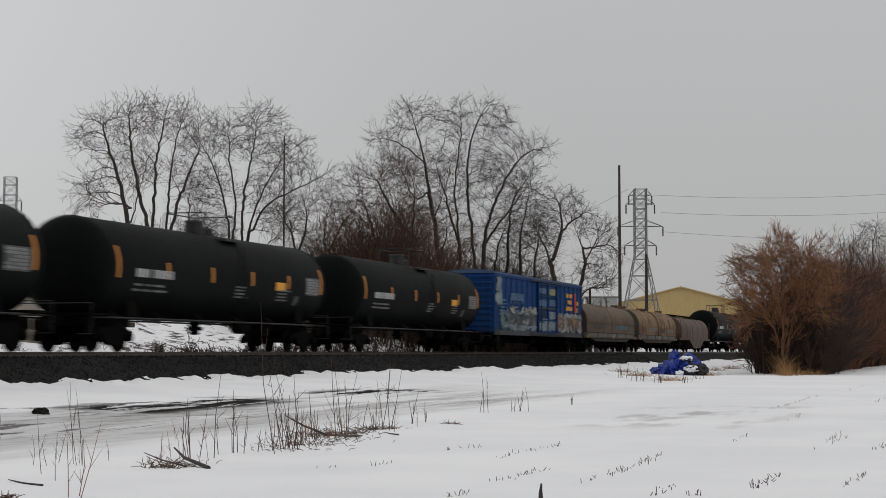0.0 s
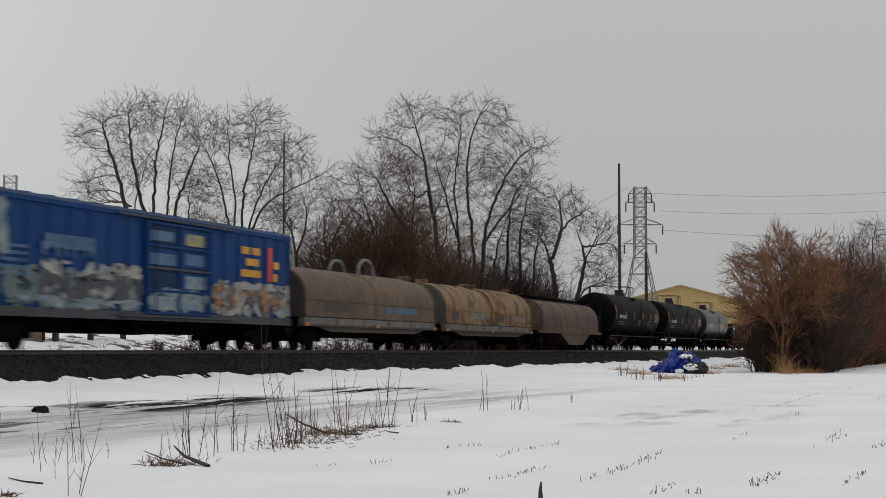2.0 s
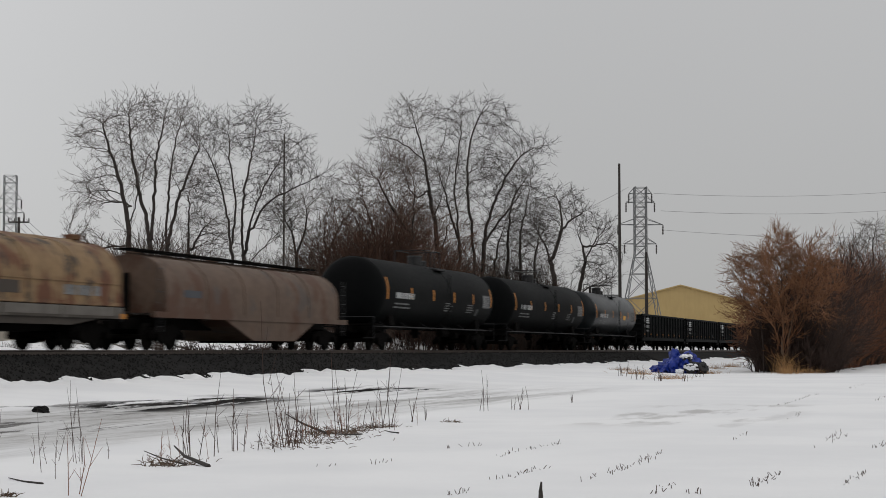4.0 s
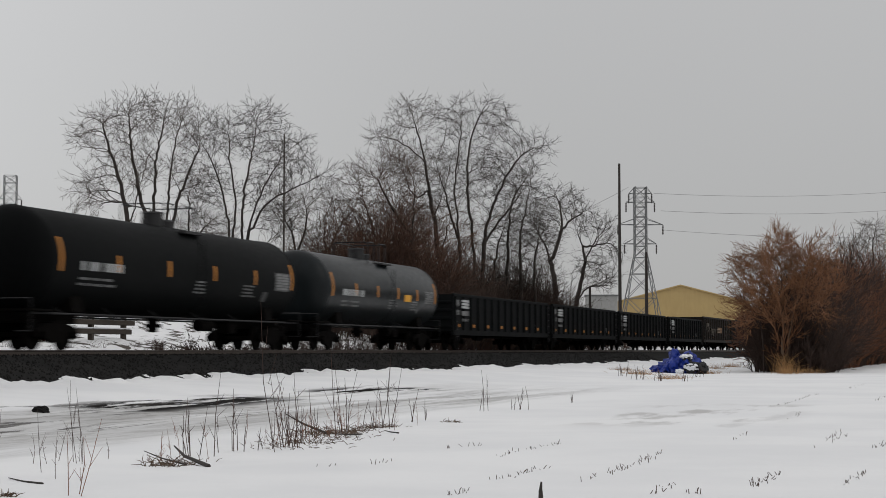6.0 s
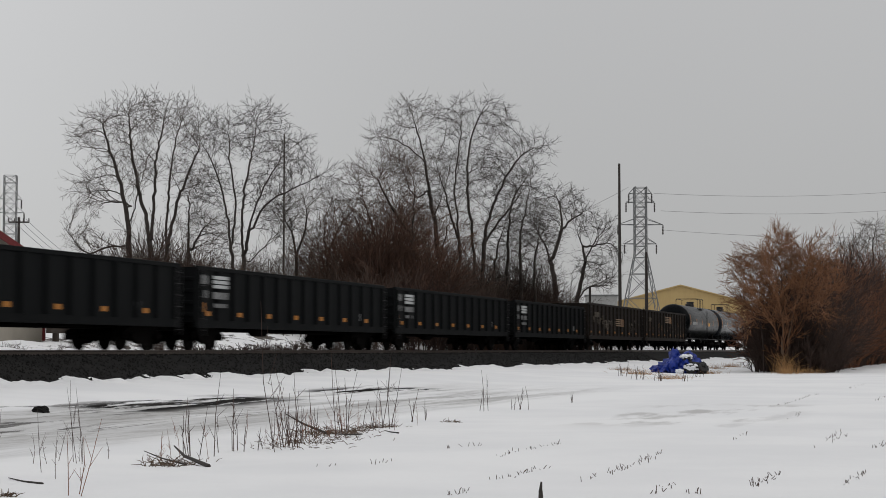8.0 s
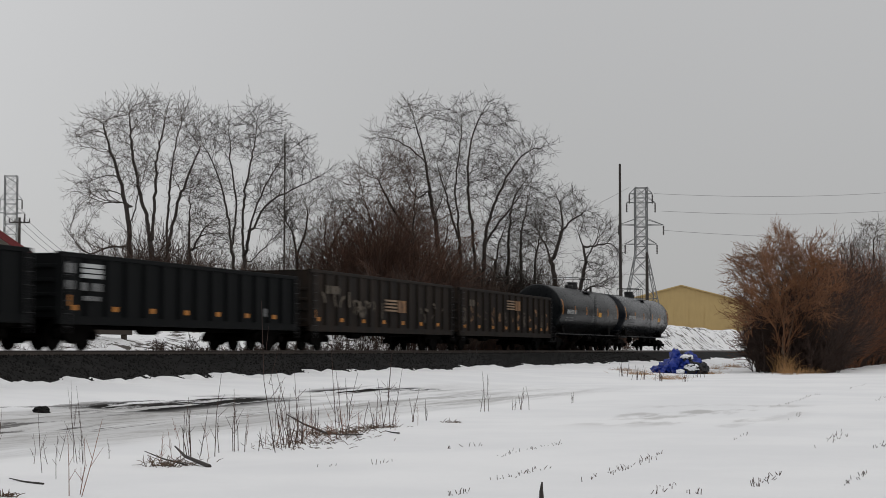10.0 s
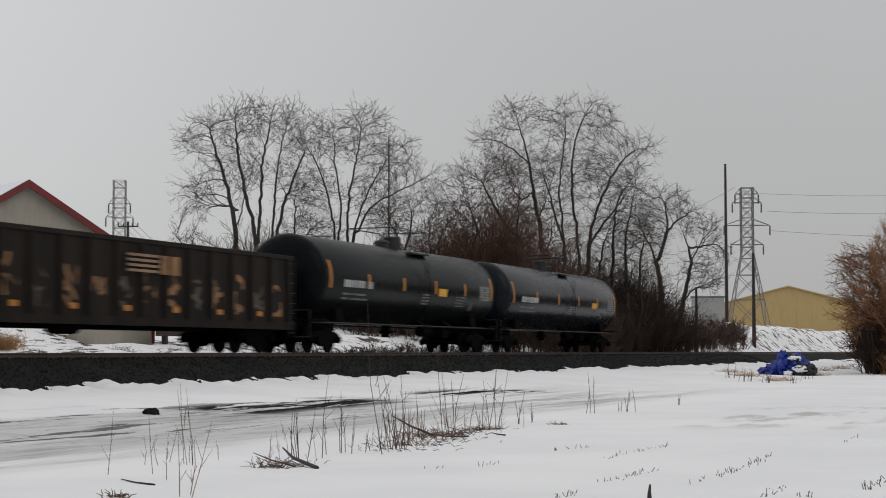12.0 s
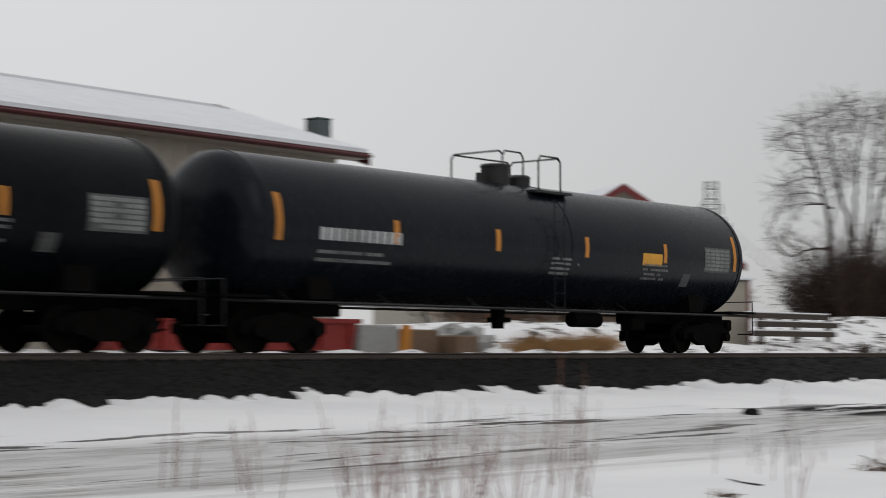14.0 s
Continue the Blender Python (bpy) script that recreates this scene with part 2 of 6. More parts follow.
BEIGE_WALL = material("beige_metal_cladding", (0.34, 0.31, 0.26), (0.27, 0.25, 0.21), 0.65, grain=3, stain=0.3, bump=0.05, stretch=(1, 1, 0.3))
# the red trim paint again, darkened to carry the shade under the eave
SHADED_TRIM_RED = material("shaded_red_trim_paint", (0.085, 0.012, 0.014), (0.05, 0.009, 0.010), 0.6, grain=6)
RED_TRIM = material("dark_red_trim_paint", (0.17, 0.016, 0.018), (0.10, 0.012, 0.012), 0.5, grain=6)
ROOF_SNOW = material("roof_snow", (0.74, 0.76, 0.79), (0.60, 0.62, 0.66), 0.8, grain=2, stain=0.25, bump=0.1)
ROOF_METAL = material("pale_grey_metal_roof", (0.42, 0.44, 0.46), (0.5, 0.52, 0.54), 0.55, metal=0.2, grain=3, stain=0.3, bump=0.03)
FLUE = material("green_grey_sheet_metal", (0.10, 0.125, 0.13), (0.07, 0.08, 0.085), 0.6, metal=0.3, grain=4)
TARP = material("blue_plastic_tarpaulin", (0.006, 0.03, 0.27), (0.004, 0.010, 0.07), 0.45, grain=7, stain=2, bump=0.3)
SNOW_LUMP = material("fresh_snow", (0.82, 0.83, 0.85), (0.72, 0.74, 0.77), 0.7, grain=8, stain=1.5, bump=0.3)
RED_BOX = material("scuffed_red_container_paint", (0.28, 0.022, 0.016), (0.12, 0.012, 0.012), 0.55, grain=6, stain=1)
CONCRETE = material("grey_concrete", (0.34, 0.34, 0.33), (0.22, 0.22, 0.21), 0.9, grain=8, stain=1, bump=0.3)
BROWN_BOX = material("brown_weathered_plywood", (0.16, 0.10, 0.06), (0.09, 0.06, 0.04), 0.85, grain=7, stain=1)
TIMBER = material("weathered_timber", (0.055, 0.042, 0.032), (0.035, 0.027, 0.022), 0.9, grain=9, stain=1.5, bump=0.3, stretch=(0.3, 1, 1))


def snow_ground():
    """Snow; slush and wet mud along the service road beside the track, faint smudges on the field."""
    m = bpy.data.materials.new("snow_and_slush")
    m.use_nodes = True
    n, l = m.node_tree.nodes, m.node_tree.links
    b = n["Principled BSDF"]
    geo, sep = n.new("ShaderNodeNewGeometry"), n.new("ShaderNodeSeparateXYZ")
    l.new(geo.outputs["Position"], sep.inputs[0])

    def tex(scale, stretch, detail=5.0, rough=0.55):
        mp, t = n.new("ShaderNodeMapping"), n.new("ShaderNodeTexNoise")
        mp.inputs["Scale"].default_value = stretch
        t.inputs["Scale"].default_value, t.inputs["Detail"].default_value, t.inputs["Roughness"].default_value = scale, detail, rough
        l.new(geo.outputs["Position"], mp.inputs["Vector"])
        l.new(mp.outputs[0], t.inputs["Vector"])
        return t.outputs["Fac"]

    def span(value, a, c, lo=0.0, hi=1.0):
        r = n.new("ShaderNodeMapRange")
        r.interpolation_type = "SMOOTHSTEP"
        for key, v in (("From Min", a), ("From Max", c), ("To Min", lo), ("To Max", hi)):
            r.inputs[key].default_value = v
        l.new(value, r.inputs["Value"])
        return r.outputs[0]

    def times(a, c):
        k = n.new("ShaderNodeMath")
        k.operation = "MULTIPLY"
        l.new(a, k.inputs[0])
        l.new(c, k.inputs[1])
        return k.outputs[0]

    def blend(fac, a, c):
        x = n.new("ShaderNodeMix")
        x.data_type = "RGBA"
        l.new(fac, x.inputs[0])
        for i, v in ((6, a), (7, c)):
            if isinstance(v, tuple):
                x.inputs[i].default_value = (*v, 1)
            else:
                l.new(v, x.inputs[i])
        return x.outputs[2]

    y, x = sep.outputs["Y"], sep.outputs["X"]
    broad, fine = tex(0.25, (1, 1, 1)), tex(5.0, (1, 1, 1))
    snow = blend(span(broad, 0.35, 0.65), (0.84, 0.84, 0.842), (0.775, 0.777, 0.785))
    # grey slush of the road
    road = times(span(y, 9.8, 11.6), span(y, 17.6, 16.4))
    road = times(road, span(x, 62, 38))
    slush = times(road, span(tex(0.8, (0.10, 1.2, 1), 7.0, 0.65), 0.38, 0.60))
    sheet = times(times(road, span(x, 44, 22, 0.0, 0.7)), span(tex(0.35, (0.14, 1.0, 1), 6.0, 0.6), 0.36, 0.52))
    most = n.new("ShaderNodeMath")
    most.operation = "MAXIMUM"
    l.new(slush, most.inputs[0])
    l.new(sheet, most.inputs[1])
    slush = most.outputs[0]
    c = blend(slush, snow, blend(span(tex(2.2, (0.28, 1.5, 1), 8.0, 0.7), 0.46, 0.60), (0.46, 0.455, 0.45), (0.27, 0.258, 0.245)))
    # wet mud streaks
    mudband = times(times(span(y, 15.0, 15.9), span(y, 18.0, 17.2)), span(x, 60, 50))
    both = n.new("ShaderNodeMath")
    both.operation = "ADD"
    l.new(times(span(x, 29.5, 32), span(x, 41, 38.5)), both.inputs[0])
    l.new(times(span(x, 43, 45), span(x, 52, 50)), both.inputs[1])
    mudband = times(mudband, both.outputs[0])
    mud = times(mudband, span(tex(1.1, (0.11, 1.3, 1), 8.0, 0.68), 0.485, 0.505))
    rut = times(times(span(y, 12.2, 13.2), span(y, 18.6, 17.4)), span(tex(1.2, (0.16, 1.3, 1), 7.0, 0.68), 0.565, 0.59))
    rut = times(rut, span(x, 42, 26))
    c = blend(mud, c, (0.014, 0.013, 0.012))
    c = blend(rut, c, (0.05, 0.045, 0.04))
    # thin smudges on the field
    smudge = times(times(span(y, 2.8, 4.3), span(y, 7.3, 5.8)), times(span(x, 26, 30), span(x, 41, 37)))
    smudge = times(smudge, span(tex(0.6, (0.35, 1.4, 1)), 0.47, 0.60, 0.0, 0.6))
    c = blend(smudge, c, (0.30, 0.285, 0.27))
    # bare dirt and grass showing through on the banks beyond the track
    bank = times(span(y, 31.0, 33.0), span(tex(0.9, (0.8, 1.0, 1), 7.0, 0.7), 0.545, 0.57))
    c = blend(bank, c, (0.055, 0.043, 0.033))
    l.new(c, b.inputs["Base Color"])
    r = n.new("ShaderNodeMath")
    r.operation = "MULTIPLY_ADD"
    dry = n.new("ShaderNodeMath")
    dry.operation = "SUBTRACT"
    dry.use_clamp = True
    l.new(slush, dry.inputs[0])
    l.new(mud, dry.inputs[1])
    l.new(dry.outputs[0], r.inputs[0])
    gloss = n.new("ShaderNodeMapRange")
    gloss.inputs["To Min"].default_value, gloss.inputs["To Max"].default_value = 0.4, 0.02
    l.new(mud, gloss.inputs["Value"])
    l.new(gloss.outputs[0], b.inputs["Specular IOR Level"])
    r.inputs[1].default_value, r.inputs[2].default_value = -0.35, 0.8
    l.new(r.outputs[0], b.inputs["Roughness"])
    bp = n.new("ShaderNodeBump")
    bp.inputs["Strength"].default_value, bp.inputs["Distance"].default_value = 0.35, 0.03
    l.new(fine, bp.inputs["Height"])
    l.new(bp.outputs[0], b.inputs["Normal"])
    return m


SNOW = snow_ground()


# ---- building helpers ----
def finish(name, bm, mat, smooth=False):
    me = bpy.data.meshes.new(name)
    bmesh.ops.recalc_face_normals(bm, faces=bm.faces)
    bm.to_mesh(me)
    bm.free()
    if smooth:
        me.shade_smooth()
        me.set_sharp_from_angle(angle=radians(35))
    me.materials.append(mat)
    return me


def part(name, bm, mat, parent, label="", smooth=False):
    ob = new(name, finish(name, bm, mat, smooth))
    ob.parent = parent
    if name in ("reporting_mark", "stencil", "lettering", "yellow_lettering", "yellow_mark", "logo_bar", "stencil_block", "data_panel"):
        tagged(ob, kind="stuff")
    return tagged(ob, label)


def piece(name, mesh, parent, m=None, label=""):
    ob = new(name, mesh)
    ob.parent = parent
    if m is not None:
        ob.matrix_local = m
    return tagged(ob, label)


def thing(name, m, label, category, group="", kind=""):
    ob = new(name)
    ob.matrix_basis = m
    return tagged(ob, label, category, group, kind)


def box(bm, x0, x1, y0, y1, z0, z1, bevel=0.0):
    t = bmesh.ops.create_cube(bm, size=1.0)
    vs = t["verts"]
    for v in vs:
        v.co = Vector(((x0 + x1) / 2 + v.co.x * (x1 - x0), (y0 + y1) / 2 + v.co.y * (y1 - y0), (z0 + z1) / 2 + v.co.z * (z1 - z0)))
    if bevel:
        es = {e for v in vs for e in v.link_edges}
        bmesh.ops.bevel(bm, geom=list(es), offset=bevel, segments=1, affect="EDGES")
    return bm


def boxed(*a, bevel=0.0):
    return box(bmesh.new(), *a, bevel=bevel)


def tube(bm, p, q, r0, r1=None, n=6):
    p, q = Vector(p), Vector(q)
    r1 = r0 if r1 is None else r1
    d = (q - p)
    rot = d.to_track_quat("Z", "Y").to_matrix()
    rings = []
    for c, r in ((p, r0), (q, r1)):
        rings.append([bm.verts.new(c + rot @ Vector((r * math.cos(2 * math.pi * k / n), r * math.sin(2 * math.pi * k / n), 0))) for k in range(n)])
    for k in range(n):
        bm.faces.new((rings[0][k], rings[0][(k + 1) % n], rings[1][(k + 1) % n], rings[1][k]))
    bm.faces.new(rings[0][::-1])
    bm.faces.new(rings[1])
    return bm


def tubes(path, r, n=6):
    bm = bmesh.new()
    for a, c in zip(path, path[1:]):
        tube(bm, a, c, r, n=n)
    return bm


def revolve_x(profile, zc, n=40):
    """A closed body round a lengthwise axis at height zc; profile: (x, radius) from tip to tip."""
    bm = bmesh.new()
    rings = []
    for x, r in profile:
        if r < 1e-4:
            rings.append([bm.verts.new((x, 0, zc))])
        else:
            rings.append([bm.verts.new((x, r * math.cos(2 * math.pi * k / n), zc + r * math.sin(2 * math.pi * k / n))) for k in range(n)])
    for a, c in zip(rings, rings[1:]):
        for k in range(n):
            f = [a[k % len(a)], a[(k + 1) % len(a)], c[(k + 1) % len(c)], c[k % len(c)]]
            f = list(dict.fromkeys(f))
            if len(f) > 2:
                bm.faces.new(f)
    return bm


def prism_x(section, x0, x1):
    """A (y, z) outline swept along x."""
    bm = bmesh.new()
    a = [bm.verts.new((x0, y, z)) for y, z in section]
    c = [bm.verts.new((x1, y, z)) for y, z in section]
    for k in range(len(a)):
        j = (k + 1) % len(a)
        bm.faces.new((a[k], a[j], c[j], c[k]))
    bm.faces.new(a[::-1])
    bm.faces.new(c)
    return bm


def prism_y(section, y0, y1):
    """An (x, z) outline swept along y."""
    bm = bmesh.new()
    a = [bm.verts.new((x, y0, z)) for x, z in section]
    c = [bm.verts.new((x, y1, z)) for x, z in section]
    for k in range(len(a)):
        j = (k + 1) % len(a)
        bm.faces.new((a[k], a[j], c[j], c[k]))
    bm.faces.new(a[::-1])
    bm.faces.new(c)
    return bm


# ---- the ground: field, service road, track bed and the banks beyond, one sheet to the horizon ----
def ease(v, a, c):
    k = np.clip((v - a) / (c - a), 0, 1)
    return k * k * (3 - 2 * k)


def ripple(x, y, seeds, size):
    """Sum of a few crossed waves: an uneven surface without steps."""
    r = np.random.RandomState(seeds)
    out = np.zeros(np.broadcast(x, y).shape)
    for k in range(7):
        a, f = r.uniform(0, 6.28), r.uniform(0.6, 1.8) / size
        out = out + np.sin((x * math.cos(a) + y * math.sin(a)) * f * 6.28 + r.uniform(0, 6.28)) / 7
    return out


def height(x, y):
    x, y = np.asarray(x, float), np.asarray(y, float)
    z = 0.32 * ease(y, 13, 22.5)
    near = (1 - ease(np.abs(y), 60, 120)) * (1 - ease(x, 250, 400))
    z = z + near * 0.03 * ripple(x, y, 3, 6) + near * 0.012 * ripple(x, y, 4, 1.3)
    z = z - 0.05 * ease(y, 12.5, 14) * (1 - ease(y, 17.5, 19.0)) * (1 - ease(x, 45, 75))
    z = z + near * 0.006 * np.sin(y * 2 * math.pi / 0.76) * (1 - ease(y, 9.5, 11.5)) * ease(y, -4, -2)
    toe = ease(y, 21.6, 22.8) * (1 - ease(y, 24, 25))
    z = z + toe * (0.19 * ripple(x, y * 0.2, 8, 1.9) + 0.20 * ripple(x, y * 0.6, 9, 0.9))
    z = z + (0.10 * ripple(x, y * 1.2, 10, 0.8)) * toe
    z = z + 0.40 * ease(y, 31.0, 32.6) * (1 - ease(y, 33.4, 35.2)) * (1 - ease(x, 58, 70)) * (0.75 + 0.6 * ripple(x, y, 17, 3.0))      # ploughed snow ridge
    z = z + 0.45 * ease(y, 29.5, 31.5)                       # beyond the track
    z = z + 0.75 * ease(y, 32.0, 37.0) * (1 - 0.35 * (1 - ease(x, 40, 60)))
    bank = ease(y, 31.5, 38.0) * ease(x, 58, 95)
    z = z + bank * 0.7 + bank * 0.35 * ripple(x, y, 12, 7)
    heap = ease(x, 130, 165) * ease(y, 31, 37) * (1 - ease(x, 320, 420)) * (1 - ease(y, 90, 130))
    z = z + heap * (2.0 + 0.5 * ripple(x, y, 14, 18))
    z = z + 0.95 * ease(y, 38.5, 43) * (1 - ease(y, 54, 62)) * ease(x, 46, 56) * (1 - ease(x, 88, 104))        # snowy rise before the shed
    z = z + 0.10 * ease(y, 31.5, 34) * (1 - ease(y, 60, 90)) * ripple(x, y, 15, 2.5)
    return z


def ground_height(x, y):
    return float(height(x, y))


def steps(*spans):
    out = []
    for a, c, d in spans:
        out += list(np.arange(a, c, d))
    return np.array(out + [spans[-1][1]])


def grid_mesh(name, xs, ys, zf, mat):
    X, Y = np.meshgrid(xs, ys)
    co = np.stack([X, Y, zf(X, Y)], -1).reshape(-1, 3)
    w, h = len(xs), len(ys)
    i = (np.arange(h - 1)[:, None] * w + np.arange(w - 1)[None]).reshape(-1)
    me = bpy.data.meshes.new(name)
    me.from_pydata(co.tolist(), [], np.stack([i, i + 1, i + 1 + w, i + w], 1).tolist())
    me.shade_smooth()
    me.materials.append(mat)
    return new(name, me)


gx = steps((-2500, -200, 230), (-200, -10, 19), (-10, 12, 1.0), (12, 20, 0.3), (20, 64, 0.19), (64, 75, 0.3), (75, 180, 0.7), (180, 420, 3.0), (420, 3000, 215))
gy = steps((-2500, -100, 240), (-100, -5, 9.5), (-5, 12, 0.5), (12, 21, 0.35), (21, 25.2, 0.14), (25.2, 48, 0.5), (48, 120, 4), (120, 3000, 240))
tagged(grid_mesh("ground", gx, gy, height, SNOW), "snow-covered field with slush and mud beside a railway", "ground", kind="structure")


# ---- track ----
def bed_height(x, y):
    x, y = np.asarray(x, float), np.asarray(y, float)
    side = np.abs(y - TRACK_Y)
    z = np.where(side < 2.1, EYE_H - 0.16, EYE_H - 0.16 - (side - 2.1) * 0.34)
    return z + 0.025 * ripple(x, y, 21, 0.9) + 0.012 * ripple(x, y, 22, 0.3)


bx = steps((-300, 8, 14), (8, 70, 0.22), (70, 180, 0.6), (180, 900, 12))
by = steps((TRACK_Y - 5.4, TRACK_Y - 1.9, 0.2), (TRACK_Y - 1.9, TRACK_Y + 1.9, 0.95), (TRACK_Y + 1.9, TRACK_Y + 5.4, 0.7))
tagged(grid_mesh("track_bed", bx, by, bed_height, BALLAST), "dark crushed-stone ballast bank of the railway track", "ballast", kind="structure")


def scatter_stones():
    """Loose ballast stones on the near slope and shoulder."""
    r = np.random.RandomState(5)
    tet = np.array([(1, 0, -.5), (-.6, .8, -.4), (-.5, -.9, -.5), (0.1, 0, .9), (.5, .6, .3)])
    fac = [(0, 1, 4), (1, 3, 4), (3, 0, 4), (0, 3, 2), (1, 2, 3), (0, 2, 1)]
    co, fs = [], []
    for k in range(15000):
        x = 14 + 120 * r.rand() ** 1.7
        y = TRACK_Y - 1.3 - 3.3 * r.rand()
        z = float(bed_height(x, y)) + 0.01
        s = r.uniform(0.02, 0.05)
        a = r.uniform(0, 6.28)
        c, d = math.cos(a), math.sin(a)
        p = tet * s * r.uniform(0.7, 1.3, (5, 1))
        base = len(co)
        co += [(x + q[0] * c - q[1] * d, y + q[0] * d + q[1] * c, z + q[2]) for q in p]
        fs += [tuple(base + i for i in f) for f in fac]
    me = bpy.data.meshes.new("ballast_stones")
    me.from_pydata(co, [], fs)
    me.materials.append(STONE_BITS)
    return tagged(new("ballast_stones", me), "loose dark ballast stones on the track shoulder", "stones", kind="stuff")


scatter_stones()

track = thing("railway_track", pose(0, TRACK_Y, EYE_H), "steel rails on dark wooden ties over ballast", "railway track", kind="structure")
RAIL_SECTION = ((-0.07, -0.17), (0.07, -0.17), (0.07, -0.155), (0.012, -0.135), (0.012, -0.045), (0.036, -0.03), (0.036, -0.006), (0.028, 0), (-0.028, 0), (-0.036, -0.006), (-0.036, -0.03), (-0.012, -0.045), (-0.012, -0.135), (-0.07, -0.155))
for side in (-0.7525, 0.7525):
    part("rail", prism_x([(side + y, z) for y, z in RAIL_SECTION], -300, 900), SHINY_RAIL, track, "rusty rail with a polished top")

# ---- the train: shared running gear ----
TRAIN = []           # (thing, place of its front end at the start)


def bogie_meshes():
    """Wheel, side frame, bolster, axle box and spring, each built once."""
    prof = [(-0.07, 0.0), (-0.07, 0.12), (-0.03, 0.15), (-0.02, 0.36), (-0.06, 0.40), (-0.06, 0.465), (0.0, 0.455), (0.075, 0.445), (0.075, 0.39), (0.03, 0.36), (0.015, 0.15), (0.09, 0.12), (0.09, 0.0)]
    bm = revolve_x(prof, 0, 24)
    for v in bm.verts:
        v.co = Vector((v.co.y, -v.co.x, v.co.z))
    wheel = finish("wheel", bm, WHEEL, True)
    s = [(-1.25, 0.42), (-1.25, 0.62), (-1.0, 0.72), (-0.55, 0.80), (0.55, 0.80), (1.0, 0.72), (1.25, 0.62), (1.25, 0.42), (1.02, 0.36), (0.8, 0.42), (0.5, 0.28), (0.3, 0.22), (-0.3, 0.22), (-0.5, 0.28), (-0.8, 0.42), (-1.02, 0.36)]
    frame_mesh = finish("side_frame", prism_y(s, -0.09, 0.09), UNDER)
    bolster = finish("bolster", boxed(-0.25, 0.25, -1.1, 1.1, 0.5, 0.86, bevel=0.04), UNDER)
    bm = bmesh.new()
    tube(bm, (0, -1.15, 0), (0, 1.15, 0), 0.085, n=10)
    axle = finish("axle", bm, WHEEL)
    bm = bmesh.new()
    tube(bm, (0, -0.16, 0), (0, 0.0, 0), 0.13, 0.12, n=10)
    cap = finish("bearing_cap", bm, UNDER)
    return wheel, frame_mesh, bolster, axle, cap


WHEEL_ME, FRAME_ME, BOLSTER_ME, AXLE_ME, CAP_ME = bogie_meshes()


def bogie(car, x):
    b = piece("bogie", BOLSTER_ME, car, pose(x, 0, 0))
    for side in (-1.0, 1.0):
        piece("side_frame", FRAME_ME, b, pose(0, side, 0))
    for dx in (-0.89, 0.89):
        piece("axle", AXLE_ME, b, pose(dx, 0, 0.455))
        for side in (-1, 1):
            piece("wheel", WHEEL_ME, b, pose(dx, side * 0.76, 0.455, 0, 0, 0 if side < 0 else 180))
            piece("bearing_cap", CAP_ME, b, pose(dx, side * 1.1, 0.46, 0, 0, 0 if side < 0 else 180))


def coupler(car, x, way, shank=0.35):
    bm = boxed(min(x, x + way * shank), max(x, x + way * shank), -0.09, 0.09, 0.72, 0.95, bevel=0.02)
    xe = x + way * shank
    box(bm, min(xe, xe + way * 0.28), max(xe, xe + way * 0.28), -0.2, 0.16, 0.66, 1.0, bevel=0.04)
    part("coupler", bm, UNDER, car)


def hose(car, x, way):
    part("brake_hose", tubes([(x, 0.35, 0.8), (x + way * 0.15, 0.37, 0.55), (x + way * 0.3, 0.33, 0.42), (x + way * 0.5, 0.2, 0.5)], 0.025), UNDER, car)


def ladder(car, x, y, z0, z1, wide=0.42, along=True, paint=None):
    bm = bmesh.new()
    n = max(2, round((z1 - z0) / 0.36))
    for k in (0, 1):
        a = (x + k * wide, y, z0) if along else (x, y + k * wide, z0)
        tube(bm, a, (a[0], a[1], z1), 0.014, n=5)
    for k in range(n):
        z = z0 + (k + 0.5) * (z1 - z0) / n
        a = (x, y, z)
        tube(bm, a, (x + wide, y, z) if along else (x, y + wide, z), 0.010, n=5)
    part("ladder", bm, paint or RAILING, car)


def ready(car, s0):
    TRAIN.append((car, s0))
    return car


def bars(bm, x0, x1, z, h, y, chars, r, gap=0.25, deep=0.006):
    """A row of blocks of a letter's size on an upright side."""
    w = (x1 - x0) / chars
    for k in range(chars):
        if r.random() < 0.1:
            continue
        box(bm, x0 + k * w, x0 + (k + 1 - gap) * w, y - deep, y + 0.002, z, z + h)
    return bm


# ---- tank cars ----
def shell_patch(bm, zc, radius, x0, x1, z0, z1, lift=0.006, side=-1, slant=0.0):
    """A thin curved plate on the near side of a lying cylinder between two heights."""
    a0, a1 = math.asin((z0 - zc) / radius), math.asin((z1 - zc) / radius)
    rows = []
    n = max(2, int(abs(a1 - a0) / 0.12) + 1)
    for k in range(n + 1):
        a = a0 + (a1 - a0) * k / n
        s = slant * k / n
        ro = radius + lift
        rows.append([bm.verts.new((x + s, side * q * math.cos(a), zc + q * math.sin(a))) for x, q in ((x0, radius - 0.004), (x0, ro), (x1, ro), (x1, radius - 0.004))])
    for a, c in zip(rows, rows[1:]):
        for k in range(3):
            bm.faces.new((a[k], a[k + 1], c[k + 1], c[k]))
    bm.faces.new(rows[0])
    bm.faces.new(rows[-1][::-1])
    return bm


def shell_text(bm, zc, radius, x0, x1, z, h, chars, r, gap=0.25):
    w = (x1 - x0) / chars
    for k in range(chars):
        if r.random() < 0.08:
            continue
        shell_patch(bm, zc, radius, x0 + k * w, x0 + (k + 1 - gap) * w, z, z + h)


